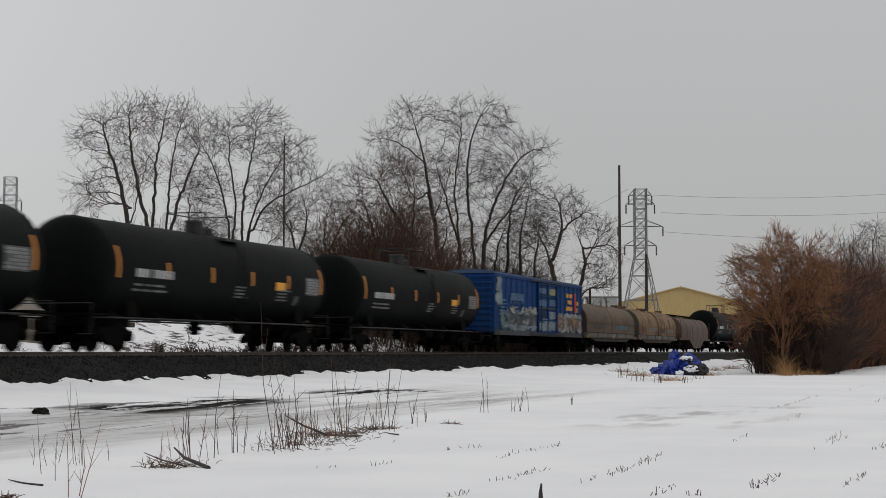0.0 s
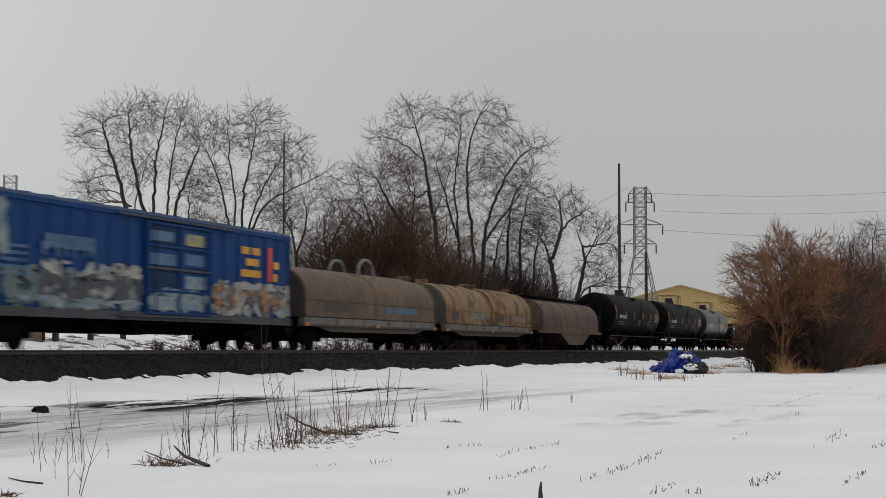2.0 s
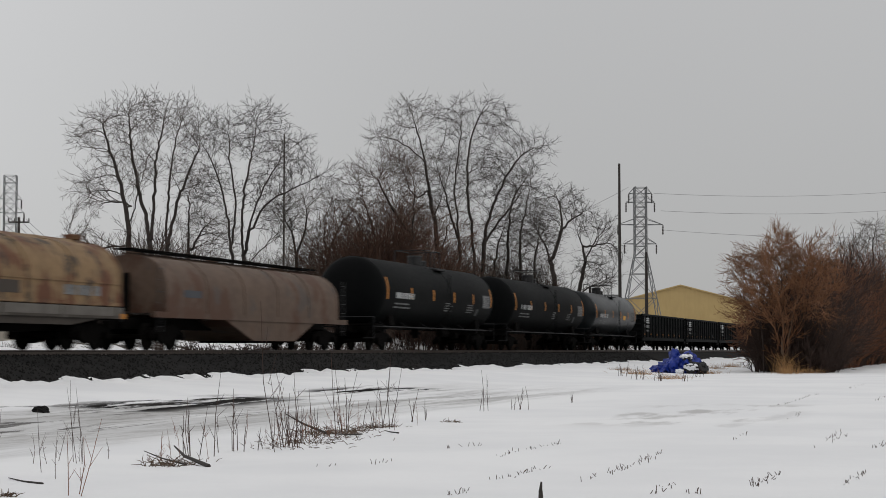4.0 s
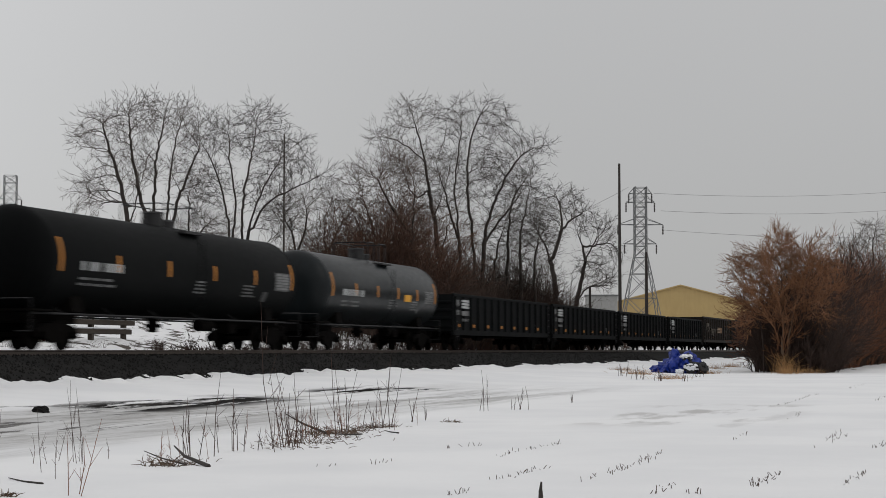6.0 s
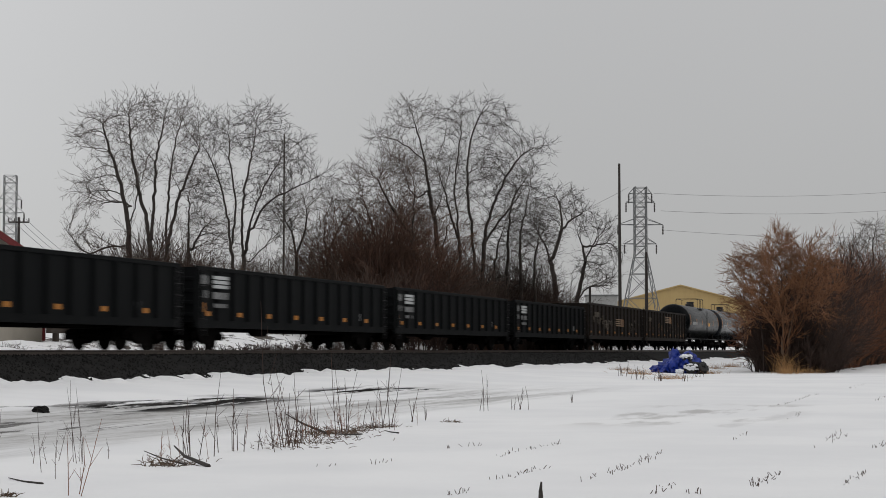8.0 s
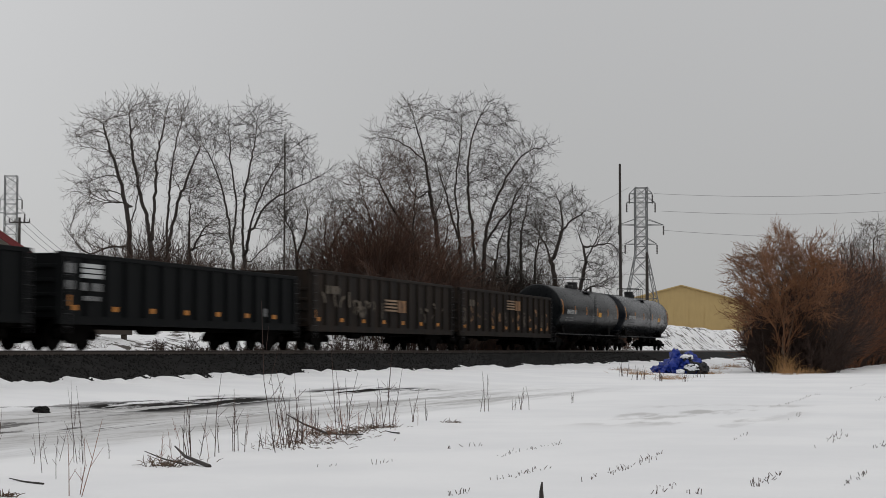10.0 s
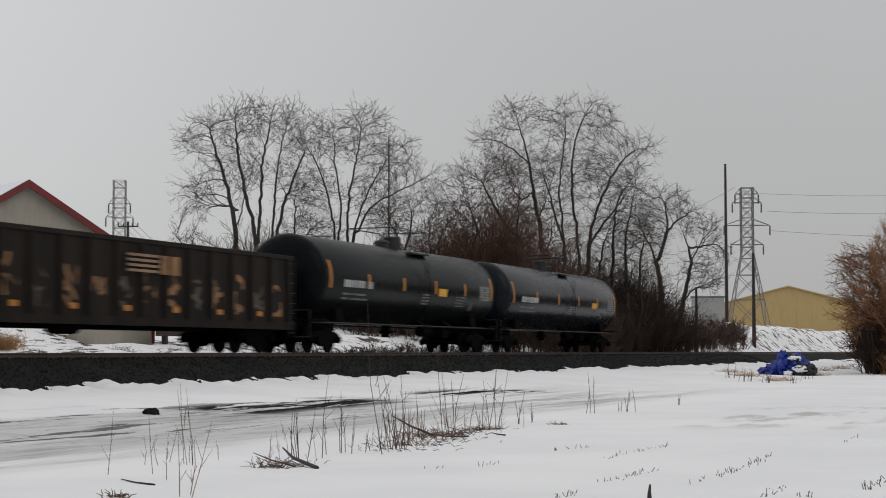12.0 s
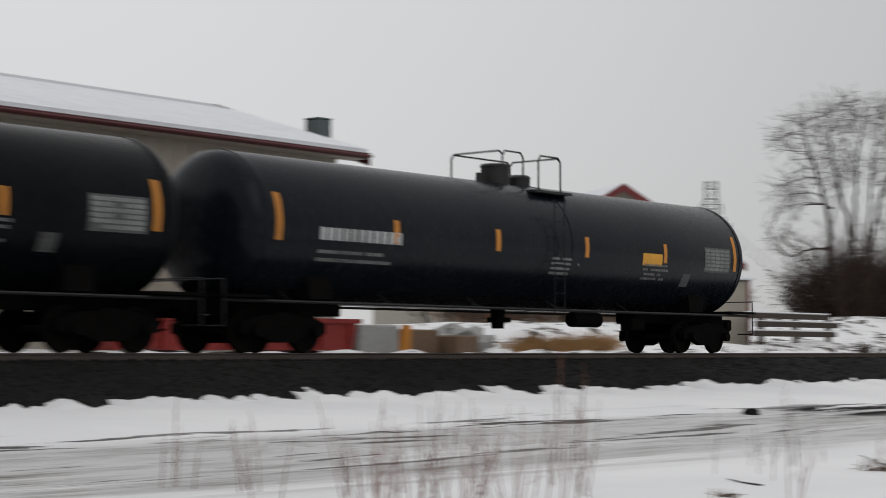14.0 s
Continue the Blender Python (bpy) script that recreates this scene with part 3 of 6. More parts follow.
def tank_car(s0, length, label, paint=BLACK_TANK, radius=1.62, zc=2.69, seed=1, crash_rail=True, yellow_panel=True, stripes=6, panel_back=5.15, deck=(-1.15, 1.3, 0.82), swapped=False):
    """A tank car; s0 and length: the tank's straight shell. Its heads, running gear and fittings go beyond that."""
    r = random.Random(seed)
    car = thing("tank_car", pose(s0, TRACK_Y, EYE_H), label, "tank car", "cars of the freight train")
    hd = 0.62
    head = [(-hd * math.cos(a), radius * math.sin(a) ** 0.72) for a in np.linspace(0.0, math.pi / 2, 9)]
    prof = [(x, q) for x, q in head] + [(length * k, radius) for k in (0.25, 0.5, 0.75)] + [(length - x, q) for x, q in head[::-1]]
    part("tank", revolve_x(prof, zc, 56), paint, car, smooth=True)
    for x in (length * 0.57, 0.05, length - 0.05):
        wide = 0.16 if 1 < x < length - 1 else 0.05
        part("shell_band", revolve_x([(x - wide, radius - 0.01), (x - wide, radius + 0.012), (x + wide, radius + 0.012), (x + wide, radius - 0.01)], zc, 56), paint, car, smooth=True)
    mid = length * 0.525
    top = zc + radius
    # manway, valve housing and walkway
    rail_top, foot, (d0, d1, w) = top + 0.72, top - 0.24, deck
    at, hatch = (mid + 0.35, mid - 0.75) if swapped else (mid - 0.4, mid + 0.6)
    bm = bmesh.new()
    tube(bm, (at, 0, top - 0.15), (at, 0, top + 0.42), 0.36, 0.36, n=20)
    tube(bm, (at, 0, top + 0.42), (at, 0, top + 0.48), 0.40, 0.36, n=20)
    part("valve_housing", bm, RAILING, car, smooth=True)
    bm = bmesh.new()
    tube(bm, (hatch, 0, top - 0.1), (hatch, 0, top + 0.2), 0.3, 0.3, n=16)
    tube(bm, (hatch, 0, top + 0.2), (hatch, 0, top + 0.27), 0.33, 0.25, n=16)
    part("manway", bm, RAILING, car, smooth=True)
    bm = bmesh.new()
    tube(bm, (mid - 1.05, 0, top - 0.05), (mid - 1.05, 0, top + 0.22), 0.1, 0.08, n=10)
    part("vent_valve", bm, RAILING, car)
    for y, x0 in ((-0.85, -0.15), (0.85, d0 - 0.1)):
        bm = boxed(mid + x0, mid + d1 + 0.1, y - 0.28, y + 0.28, top - 0.26, top - 0.20)
        for x in (x0 + 0.15, 0.6, 1.35):
            tube(bm, (mid + x, y, top - 0.24), (mid + x, y * 0.75, top - 0.55), 0.03, n=5)
        part("walkway", bm, RAILING, car)
    # guard rails: one long hoop on the far side, two short ones with a gap for the ladder, a crosswise hoop at each end
    for y, x0, x1 in ((w, d0, d1), (-w, d0, -0.3), (-w, 0.35, d1)):
        low = foot if x0 > 0 or y > 0 else top - 0.3
        part("guard_rail", tubes([(mid + x0, y, low), (mid + x0, y, rail_top - 0.12), (mid + x0 + 0.1, y, rail_top), (mid + x1 - 0.1, y, rail_top), (mid + x1, y, rail_top - 0.12), (mid + x1, y, low)], 0.024, 6), RAILING, car)
    for x in (d0, d1):
        part("end_hoop", tubes([(mid + x, -w, rail_top - 0.1), (mid + x, -w + 0.1, rail_top), (mid + x, w - 0.1, rail_top), (mid + x, w, rail_top - 0.1)], 0.024, 6), RAILING, car)
    if swapped:
        part("hinge_arm", tubes([(at + 0.3, -0.2, top + 0.35), (at + 0.75, -0.25, top + 0.05)], 0.05, 6), FADED_PINK, car, "faded pink hinge arm")
    ladder(car, mid - 0.2, -radius - 0.10, 0.95, top - 0.5, paint=paint)
    ladder(car, mid - 0.2, radius + 0.16, 0.95, top - 0.2)
    # frame: stub sills, saddles, side pipes
    for x0, x1 in ((-1.1, 3.6), (length - 3.6, length + 1.1)):
        part("stub_sill", boxed(x0, x1, -0.33, 0.33, 0.82, 1.2, bevel=0.02), UNDER, car)
        part("end_platform", boxed(x0 if x0 < 0 else length - 0.3, 0.3 if x0 < 0 else x1, -1.45, 1.45, 1.14, 1.2), UNDER, car)
        c = (x0 + x1) / 2 + (0.7 if x0 < 0 else -0.7)
        s = [(-1.3, 1.15)] + [(1.42 * math.sin(a), zc - 1.5 * math.cos(a)) for a in np.linspace(-1.0, 1.0, 9)] + [(1.3, 1.15)]
        part("saddle", prism_x(s, c - 0.35, c + 0.35), UNDER, car)
    for y in (-1.32, 1.32):
        bm = bmesh.new()
        tube(bm, (-0.9, y, 1.08), (length + 0.9, y, 1.08), 0.035, n=6)
        for x in np.arange(1.0, length, 3.2):
            tube(bm, (x, y, 1.08), (x, y * 0.62, zc - radius * 0.8), 0.02, n=5)
        part("side_pipe", bm, RAILING, car)
    bm = bmesh.new()
    tube(bm, (mid - 0.3, 0, zc - radius + 0.05), (mid - 0.3, 0, 0.62), 0.2, 0.16, n=12)
    box(bm, mid - 0.5, mid + 0.0, -0.2, 0.2, 0.78, 0.9)
    part("bottom_outlet", bm, UNDER, car)
    bm = bmesh.new()
    tube(bm, (mid + 2.2, -0.5, 0.88), (mid + 3.4, -0.5, 0.88), 0.2, n=12)
    part("air_reservoir", bm, UNDER, car)
    bm = boxed(length - 4.4, length - 3.75, -0.75, -0.35, 0.62, 0.95, bevel=0.03)
    part("brake_valve", bm, UNDER, car)
    for x, w in ((-1.0, -1), (length + 1.0, 1)):
        bm = bmesh.new()
        for y in (-1.4, 1.4):
            tube(bm, (x, y, 0.55), (x, y, 1.5), 0.016, n=5)
        tube(bm, (x, -1.4, 1.5), (x, 1.4, 1.5), 0.016, n=5)
        tube(bm, (x, -1.4, 0.55), (x, -0.9, 0.55), 0.022, n=5)
        tube(bm, (x, 0.9, 0.55), (x, 1.4, 0.55), 0.022, n=5)
        part("end_rail", bm, RAILING, car)
        coupler(car, x, w, 0.6)
        hose(car, x, w)
    bogie(car, 1.05)
    bogie(car, length - 1.05)
    # markings
    for k in range(stripes):
        f = k / (stripes - 1)
        x = 0.35 + f * (length - 0.7)
        end = k in (0, stripes - 1)
        z0 = zc - 0.35 if end else zc - 0.25
        h = 1.0 if end else 0.52
        part("reflector_stripe", shell_patch(bmesh.new(), zc, radius, x - 0.08, x + 0.08, z0, z0 + h), ORANGE, car, "amber reflector stripe")
    bm = bmesh.new()
    shell_text(bm, zc, radius, 1.6, 4.3, zc - 0.28, 0.27, 11, r, 0.34)
    part("reporting_mark", bm, WHITE, car, "white stencilled mark")
    bm = bmesh.new()
    for k in range(2):
        shell_text(bm, zc, radius, 1.6, 3.7 + 0.3 * k, zc - 0.56 - 0.17 * k, 0.07, 22, r)
    part("stencil", bm, DULL_WHITE, car)
    for x in (length * 0.52, length * 0.735):
        bm = bmesh.new()
        for k in range(4):
            shell_text(bm, zc, radius, x, x + r.uniform(0.8, 1.3), zc - 0.36 - 0.12 * k, 0.06, 10, r)
        part("stencil_block", bm, DULL_WHITE, car)
    bm = bmesh.new()
    for k in range(6):
        shell_text(bm, zc, radius, length - 1.95, length - 0.65, zc + 0.16 - 0.105 * k, 0.075, 5, r, 0.10)
    part("data_panel", bm, DULL_WHITE, car, "worn white data panel")
    part("panel_plate", shell_patch(bmesh.new(), zc, radius, length - 2.0, length - 0.6, zc - 0.42, zc + 0.28, lift=0.003), PLATE_GREY, car, "grey painted data plate")
    if yellow_panel:
        part("yellow_panel", shell_patch(bmesh.new(), zc, radius, length - panel_back, length - panel_back + 0.95, zc - 0.34, zc - 0.02), YELLOW, car, "yellow warning panel")
    bm = bmesh.new()
    shell_patch(bm, zc, radius, length - 3.05, length - 2.65, zc - 0.85, zc - 0.5)
    part("placard", bm, PLATE_GREY, car)
    return ready(car, s0)


# ---- boxcar ----
def boxcar(s0, length):
    car = thing("boxcar", pose(s0, TRACK_Y, EYE_H), "faded blue steel boxcar with graffiti along the lower side", "boxcar", "cars of the freight train")
    hw, z0, z1 = 1.5, 1.12, 4.42
    r = random.Random(4)
    part("body", boxed(0, length, -hw + 0.05, hw - 0.05, z0, z1, bevel=0.03), BOX_BLUE, car)
    part("roof", prism_x([(-hw, z1 + 0.004), (hw, z1 + 0.004), (hw, z1 + 0.09), (0, z1 + 0.26), (-hw, z1 + 0.09)], -0.05, length + 0.05), BOX_ROOF, car, "galvanised blue-grey roof")
    rib = finish("roof_rib", prism_x([(-hw + 0.05, z1 + 0.10), (0, z1 + 0.27), (hw - 0.05, z1 + 0.10), (hw - 0.05, z1 + 0.13), (0, z1 + 0.31), (-hw + 0.05, z1 + 0.13)], -0.05, 0.05), BOX_ROOF)
    for k in range(1, 16):
        piece("roof_rib", rib, car, pose(length * k / 16, 0, 0))
    part("top_chord", boxed(0, length, -hw - 0.02, -hw + 0.055, z1 - 0.14, z1), BOX_BLUE, car)
    part("side_sill", boxed(0, length, -hw - 0.02, -hw + 0.055, z0 - 0.16, z0 + 0.12), BOX_SILL, car, "grimy blue-grey side sill")
    part("side_sill", boxed(0, length, hw - 0.055, hw + 0.02, z0 - 0.16, z0 + 0.12), BOX_SILL, car)
    d0, d1 = length * 0.44, length * 0.66
    post = finish("side_post", prism_x([(-0.06, 0), (-0.035, -0.055), (0.035, -0.055), (0.06, 0)], 0, 1), BOX_BLUE)
    for v in post.vertices:
        v.co = Vector((v.co.y, -hw + 0.05 + v.co.z, z0 + 0.12 + v.co.x * (z1 - z0 - 0.26)))
    for k in range(19):
        x = 0.1 + k * (length - 0.2) / 18
        if not d0 - 0.1 < x < d1 + 0.1:
            piece("side_post", post, car, pose(x, 0, 0))
    # sliding door set back in its frame, with stiffening ribs and pale patched panels
    door = part("door", boxed(d0, d1, -hw - 0.03, -hw + 0.05, z0 + 0.05, z1 - 0.2, bevel=0.02), DOOR_BLUE, car, "dark blue sliding door")
    w2 = (d1 - d0) / 2
    for x in (d0 - 0.04, d0 + w2 - 0.06, d1 - 0.1):
        part("door_stile", boxed(x, x + 0.14, -hw - 0.11, -hw - 0.028, z0 + 0.05, z1 - 0.2, bevel=0.015), BOX_BLUE, door)
    for k in range(5):
        z = z0 + 0.05 + k * 0.745
        part("door_rib", boxed(d0 + 0.105, d1 - 0.105, -hw - 0.09, -hw - 0.028, z, z + 0.09, bevel=0.012), BOX_BLUE if k != 2 else BOX_SILL, door)
    for k in range(4):
        for j in range(2):
            a, z = d0 + 0.25 + j * w2, z0 + 0.18 + k * 0.745
            part("door_panel", boxed(a, a + w2 - 0.4, -hw - 0.05, -hw - 0.028, z, z + 0.55, bevel=0.012), DOOR_BLUE if (k, j) in ((1, 0), (3, 0)) else BOX_BLUE, door)
            if (k, j) != (1, 0):
                u, v = r.uniform(0.05, 0.3), r.uniform(0.02, 0.12)
                part("faded_panel", boxed(a + u, a + w2 - 0.45 - r.uniform(0, 0.3), -hw - 0.056, -hw - 0.05, z + v, z + 0.5 - r.uniform(0, 0.1)), (CHALK, CHALK, PALE_BLUE, YELLOW_CHALK if j else PALE_BLUE)[k], door)
    for x in (d0 + 0.6, d1 - 0.6):
        bm = bmesh.new()
        tube(bm, (x, -hw - 0.12, z0 + 0.1), (x, -hw - 0.12, z1 - 0.25), 0.025, n=6)
        part("lock_rod", bm, DOOR_BLUE, door)
    for z in (z0 - 0.05, z1 - 0.12):
        part("door_track", boxed(d0 - 2.0, d1 + 2.0, -hw - 0.13, -hw - 0.02, z, z + 0.07), BOX_SILL, car)
    for k in range(9):
        z = z0 + 0.3 + k * 0.34
        bm = boxed(-0.07, 0.02, -hw + 0.15, hw - 0.15, z, z + 0.15, bevel=0.03)
        part("end_corrugation", bm, BOX_BLUE, car)
    for y in (-hw + 0.0, hw - 0.08):
        part("corner_post", boxed(-0.03, 0.12, y, y + 0.08, z0 - 0.1, z1), BOX_BLUE, car)
    ladder(car, 0.25, -hw - 0.09, z0 - 0.5, 2.7)
    ladder(car, length - 0.7, -hw - 0.09, z0 - 0.5, z1)
    ladder(car, -0.14, -hw + 0.2, z0 - 0.4, z1, along=False)
    part("centre_sill", boxed(-0.1, length + 0.1, -0.33, 0.33, 0.72, 1.12), UNDER, car)
    for k in range(5):
        x = 4.2 + k * (length - 8.4) / 4
        part("cross_bearer", prism_y([(x - 0.12, 1.12), (x + 0.12, 1.12), (x + 0.1, 0.86), (x - 0.1, 0.86)], -hw + 0.1, hw - 0.1), UNDER, car)
    part("air_reservoir", tube(bmesh.new(), (7.5, -0.7, 0.85), (8.9, -0.7, 0.85), 0.22, n=12), UNDER, car)
    part("brake_rigging", tubes([(4.2, -0.5, 0.7), (9.5, -0.45, 0.62), (length - 4.2, -0.5, 0.7)], 0.035), UNDER, car)
    part("valve_box", boxed(10.2, 11.0, -1.0, -0.5, 0.5, 1.0, bevel=0.03), UNDER, car)
    part("cushion_pocket", boxed(5.5, length - 5.5, -0.5, 0.5, 0.55, 0.74, bevel=0.03), UNDER, car)
    for x, w in ((-0.1, -1), (length + 0.1, 1)):
        coupler(car, x, w)
        hose(car, x, w)
    bogie(car, 2.3)
    bogie(car, length - 2.3)
    # stencils and logo shapes
    bm = bmesh.new()
    for k, (a, c) in enumerate(((0.5, 2.2), (0.9, 2.1), (0.45, 2.3))):
        bars(bm, length - 5.3 + a, length - 5.3 + c, 3.55 - 0.42 * k, 0.27, -hw - 0.012, 7 if k != 1 else 4, r, 0.28)
    part("yellow_lettering", bm, YELLOW, car, "yellow lettering")
    part("red_mark", boxed(length - 2.3, length - 1.98, -hw - 0.016, -hw + 0.02, 2.6, 3.9), RED, car, "red vertical mark")
    part("yellow_mark", bars(bars(bmesh.new(), length - 1.75, length - 0.75, 2.62, 0.3, -hw - 0.012, 3, r, 0.22), length - 1.75, length - 1.25, 3.1, 0.28, -hw - 0.012, 1, random.Random(3), 0.1), YELLOW, car)
    part("stencil", bars(bmesh.new(), 3.6, 6.6, 3.0, 0.42, -hw - 0.014, 7, r, 0.2), PALE_BLUE, car, "pale blue stencil")
    bm = bmesh.new()
    for k in range(5):
        bars(bm, 1.0, 2.6, 2.9 - 0.2 * k, 0.1, -hw - 0.014, 9, r)
    part("stencil_block", bm, PALE_BLUE, car)
    # graffiti layers: muted behind the corner, brighter past the door
    spray(car, 1.3, d0 - 0.3, 1.26, 2.25, -hw - 0.010, GRAFFITI_TEAL, 110, 7, "grey-green sprayed graffiti", size=1.9)
    spray(car, 3.4, d0 - 0.2, 1.6, 2.6, -hw - 0.018, GRAFFITI_WHITE, 36, 21, "white sprayed graffiti", size=1.4)
    spray(car, 3.2, d0 - 0.4, 1.45, 2.15, -hw - 0.026, GRAFFITI_DARK, 34, 8, "dark sprayed graffiti", size=1.7)
    spray(car, 1.2, d0 - 0.3, 1.26, 1.5, -hw - 0.034, CHALK, 34, 22, "pale sprayed graffiti", size=1.0)
    spray(car, d1 + 0.3, length - 0.3, 1.28, 2.35, -hw - 0.012, GRAFFITI_WHITE, 120, 23, "white sprayed graffiti", size=1.6)
    spray(car, d1 + 0.4, length - 0.6, 1.3, 2.2, -hw - 0.024, GRAFFITI_DARK, 26, 24, "dark sprayed graffiti", size=0.9)
    spray(car, d1 + 0.2, length - 0.6, 1.3, 2.2, -hw - 0.032, GRAFFITI_RUST, 18, 16, "tan sprayed graffiti", size=1.1)
    spray(car, 0.25, 1.35, 2.7, 4.2, -hw - 0.02, CHALK, 34, 15, "faded chalky patch", size=1.6)
    spray(car, 3.4, 6.4, 2.75, 3.1, -hw - 0.04, PALE_BLUE, 14, 25, "pale blue sprayed graffiti", size=0.8)
    spray(car, d0 + 0.2, d1 - 0.2, 1.25, 1.95, -hw - 0.060, CHALK, 26, 9, "pale sprayed graffiti", size=1.5)
    return ready(car, s0)


def spray(car, x0, x1, z0, z1, y, mat, count, seed, label, skip=(0, 0), size=1.0):
    """Sprayed strokes: many thin curved ribbons, one paint layer."""
    r = random.Random(seed)
    bm = bmesh.new()
    for k in range(count):
        cx = r.uniform(x0, x1)
        cz = r.uniform(z0, z1)
        if skip[0] - 0.6 < cx < skip[1] + 0.6:
            continue
        a, bend, w = r.uniform(0, 3.14), r.uniform(-3, 3), r.uniform(0.05, 0.13) * size
        step = r.uniform(0.09, 0.16) * min(1.0, size)
        px, pz = cx, cz
        prev = None
        for j in range(7):
            nx, nz = -math.sin(a) * w, math.cos(a) * w
            pz = min(max(pz, z0), z1)
            px = min(max(px, x0), x1)
            yy = y - 0.0006 * (k % 9)
            now = (bm.verts.new((px + nx, yy, pz + nz)), bm.verts.new((px - nx, yy, pz - nz)))
            if prev:
                bm.faces.new((prev[0], prev[1], now[1], now[0]))
            prev = now
            a += bend * 0.16
            px, pz = px + math.cos(a) * step, pz + math.sin(a) * step
    tagged(part("graffiti", bm, mat, car, label), kind="stuff")


# ---- coil cars and the covered hopper ----
def hood_section(hw, zb, zt, corner):
    pts = [(-hw, zb)]
    for a in np.linspace(0, math.pi / 2, 7):
        pts.append((-hw + corner * (1 - math.cos(a)), zt - 0.12 - corner + corner * math.sin(a)))
    pts += [(0, zt)]
    return pts + [(-y, z) for y, z in pts[-2::-1]]


def coil_car(s0, length, hoods, paint, label, end_paint, arch=None, zt=3.5):
    car = thing("coil_car", pose(s0, TRACK_Y, EYE_H), label, "coil car", "cars of the freight train")
    hw = 1.46
    r = random.Random(int(s0))
    part("side_sill", prism_x([(-hw - 0.02, 0.98), (-hw - 0.02, 1.34), (-hw + 0.2, 1.35), (-hw + 0.2, 0.98)], 0.2, length - 0.2), SILL_GREY, car, "grey side sill")
    part("lower_sill", prism_y([(1.6, 0.979), (length - 1.6, 0.979), (length - 3.4, 0.76), (3.4, 0.76)], -hw + 0.02, -hw + 0.1), SILL_BROWN, car, "brown lower sill plate")
    part("sill_rail", boxed(0.2, length - 0.2, -hw - 0.07, -hw - 0.022, 0.98, 1.06), SILL_BROWN, car)
    part("side_sill", prism_x([(hw + 0.02, 0.98), (hw + 0.02, 1.34), (hw - 0.2, 1.35), (hw - 0.2, 0.98)], 0.2, length - 0.2), SILL_GREY, car)
    part("deck", boxed(-0.1, length + 0.1, -1.25, 1.25, 0.95, 1.15), UNDER, car)
    part("centre_sill", boxed(-0.1, length + 0.1, -0.4, 0.4, 0.6, 0.98), UNDER, car)
    for a, c in hoods:
        hood = part("hood", prism_x(hood_section(hw, 1.36, zt, 1.2), a, c), paint, car, smooth=True)
        if a < 1:
            part("hood_end", prism_x(hood_section(hw - 0.03, 1.36, zt - 0.03, 1.18), a - 0.06, a - 0.002), end_paint, hood)
        n = 2 if c - a > 10 else 3
        for k in range(n + 1):
            x = a + 0.06 + (c - a - 0.12) * k / n
            sec = hood_section(hw + 0.025, 1.36, zt + 0.02, 1.21)
            part("hood_rib", prism_x(sec, x - 0.05, x + 0.05), paint, hood, smooth=True)
        part("hood_rail", boxed(a, c, -hw - 0.05, -hw + 0.01, 1.38, 1.48), paint, hood)
        part("seam", boxed(a, c, -hw - 0.035, -hw + 0.01, 2.05, 2.1), paint, hood)
        for x in (a + 0.5, c - 0.5):
            part("lifting_lug", boxed(x - 0.12, x + 0.12, -0.3, 0.3, zt - 0.03, zt + 0.16, bevel=0.03), paint, hood)
        wide = (c - a) * 0.17
        part("stencil_panel", boxed(a + wide * 0.7, a + wide * 1.7, -hw - 0.012, -hw + 0.01, 1.62, 1.98), PANEL_BROWN, hood, "dark brown stencil panel")
        m = a + (c - a) * 0.58
        part("stencil", bars(bmesh.new(), m, m + (c - a) * 0.26, 1.66, 0.30, -hw - 0.014, 11, r, 0.12), STENCIL_BLUE if arch else DULL_WHITE, hood)
    part("fishbelly_sill", prism_y([(3.2, 0.98), (length - 3.2, 0.98), (length - 4.6, 0.55), (4.6, 0.55)], -0.9, 0.9), UNDER, car)
    if arch is not None:
        for y in (-0.7, 0.7):
            pts = [(arch + 1.05 * math.cos(a), y, zt - 0.35 + 0.95 * math.sin(a) ** 0.6) for a in np.linspace(0, math.pi, 11)]
            part("lifting_arch", tubes(pts, 0.07, 6), GALV, car, "pale steel lifting arch")
    for x in (0.3, length / 2, length - 0.3):
        part("reflector", boxed(x - 0.14, x + 0.14, -hw - 0.095, -hw - 0.07, 0.98, 1.14), ORANGE, car, "amber reflector")
    for k in range(6):
        x = 0.6 + k * (length - 1.2) / 5
        part("stake_pocket", boxed(x - 0.08, x + 0.08, -hw - 0.07, -hw - 0.015, 0.98, 1.33), SILL_GREY, car)
    for x, w in ((-0.1, -1), (length + 0.1, 1)):
        bm = bmesh.new()
        for y in (-1.3, 1.3):
            tube(bm, (x + w * -0.05, y, 0.9), (x + w * -0.05, y, 1.95), 0.02, n=5)
        tube(bm, (x + w * -0.05, -1.3, 1.95), (x + w * -0.05, 1.3, 1.95), 0.02, n=5)
        part("end_rail", bm, RAILING, car)
        coupler(car, x, w)
        hose(car, x, w)
    bogie(car, 1.6)
    bogie(car, length - 1.6)
    return ready(car, s0)


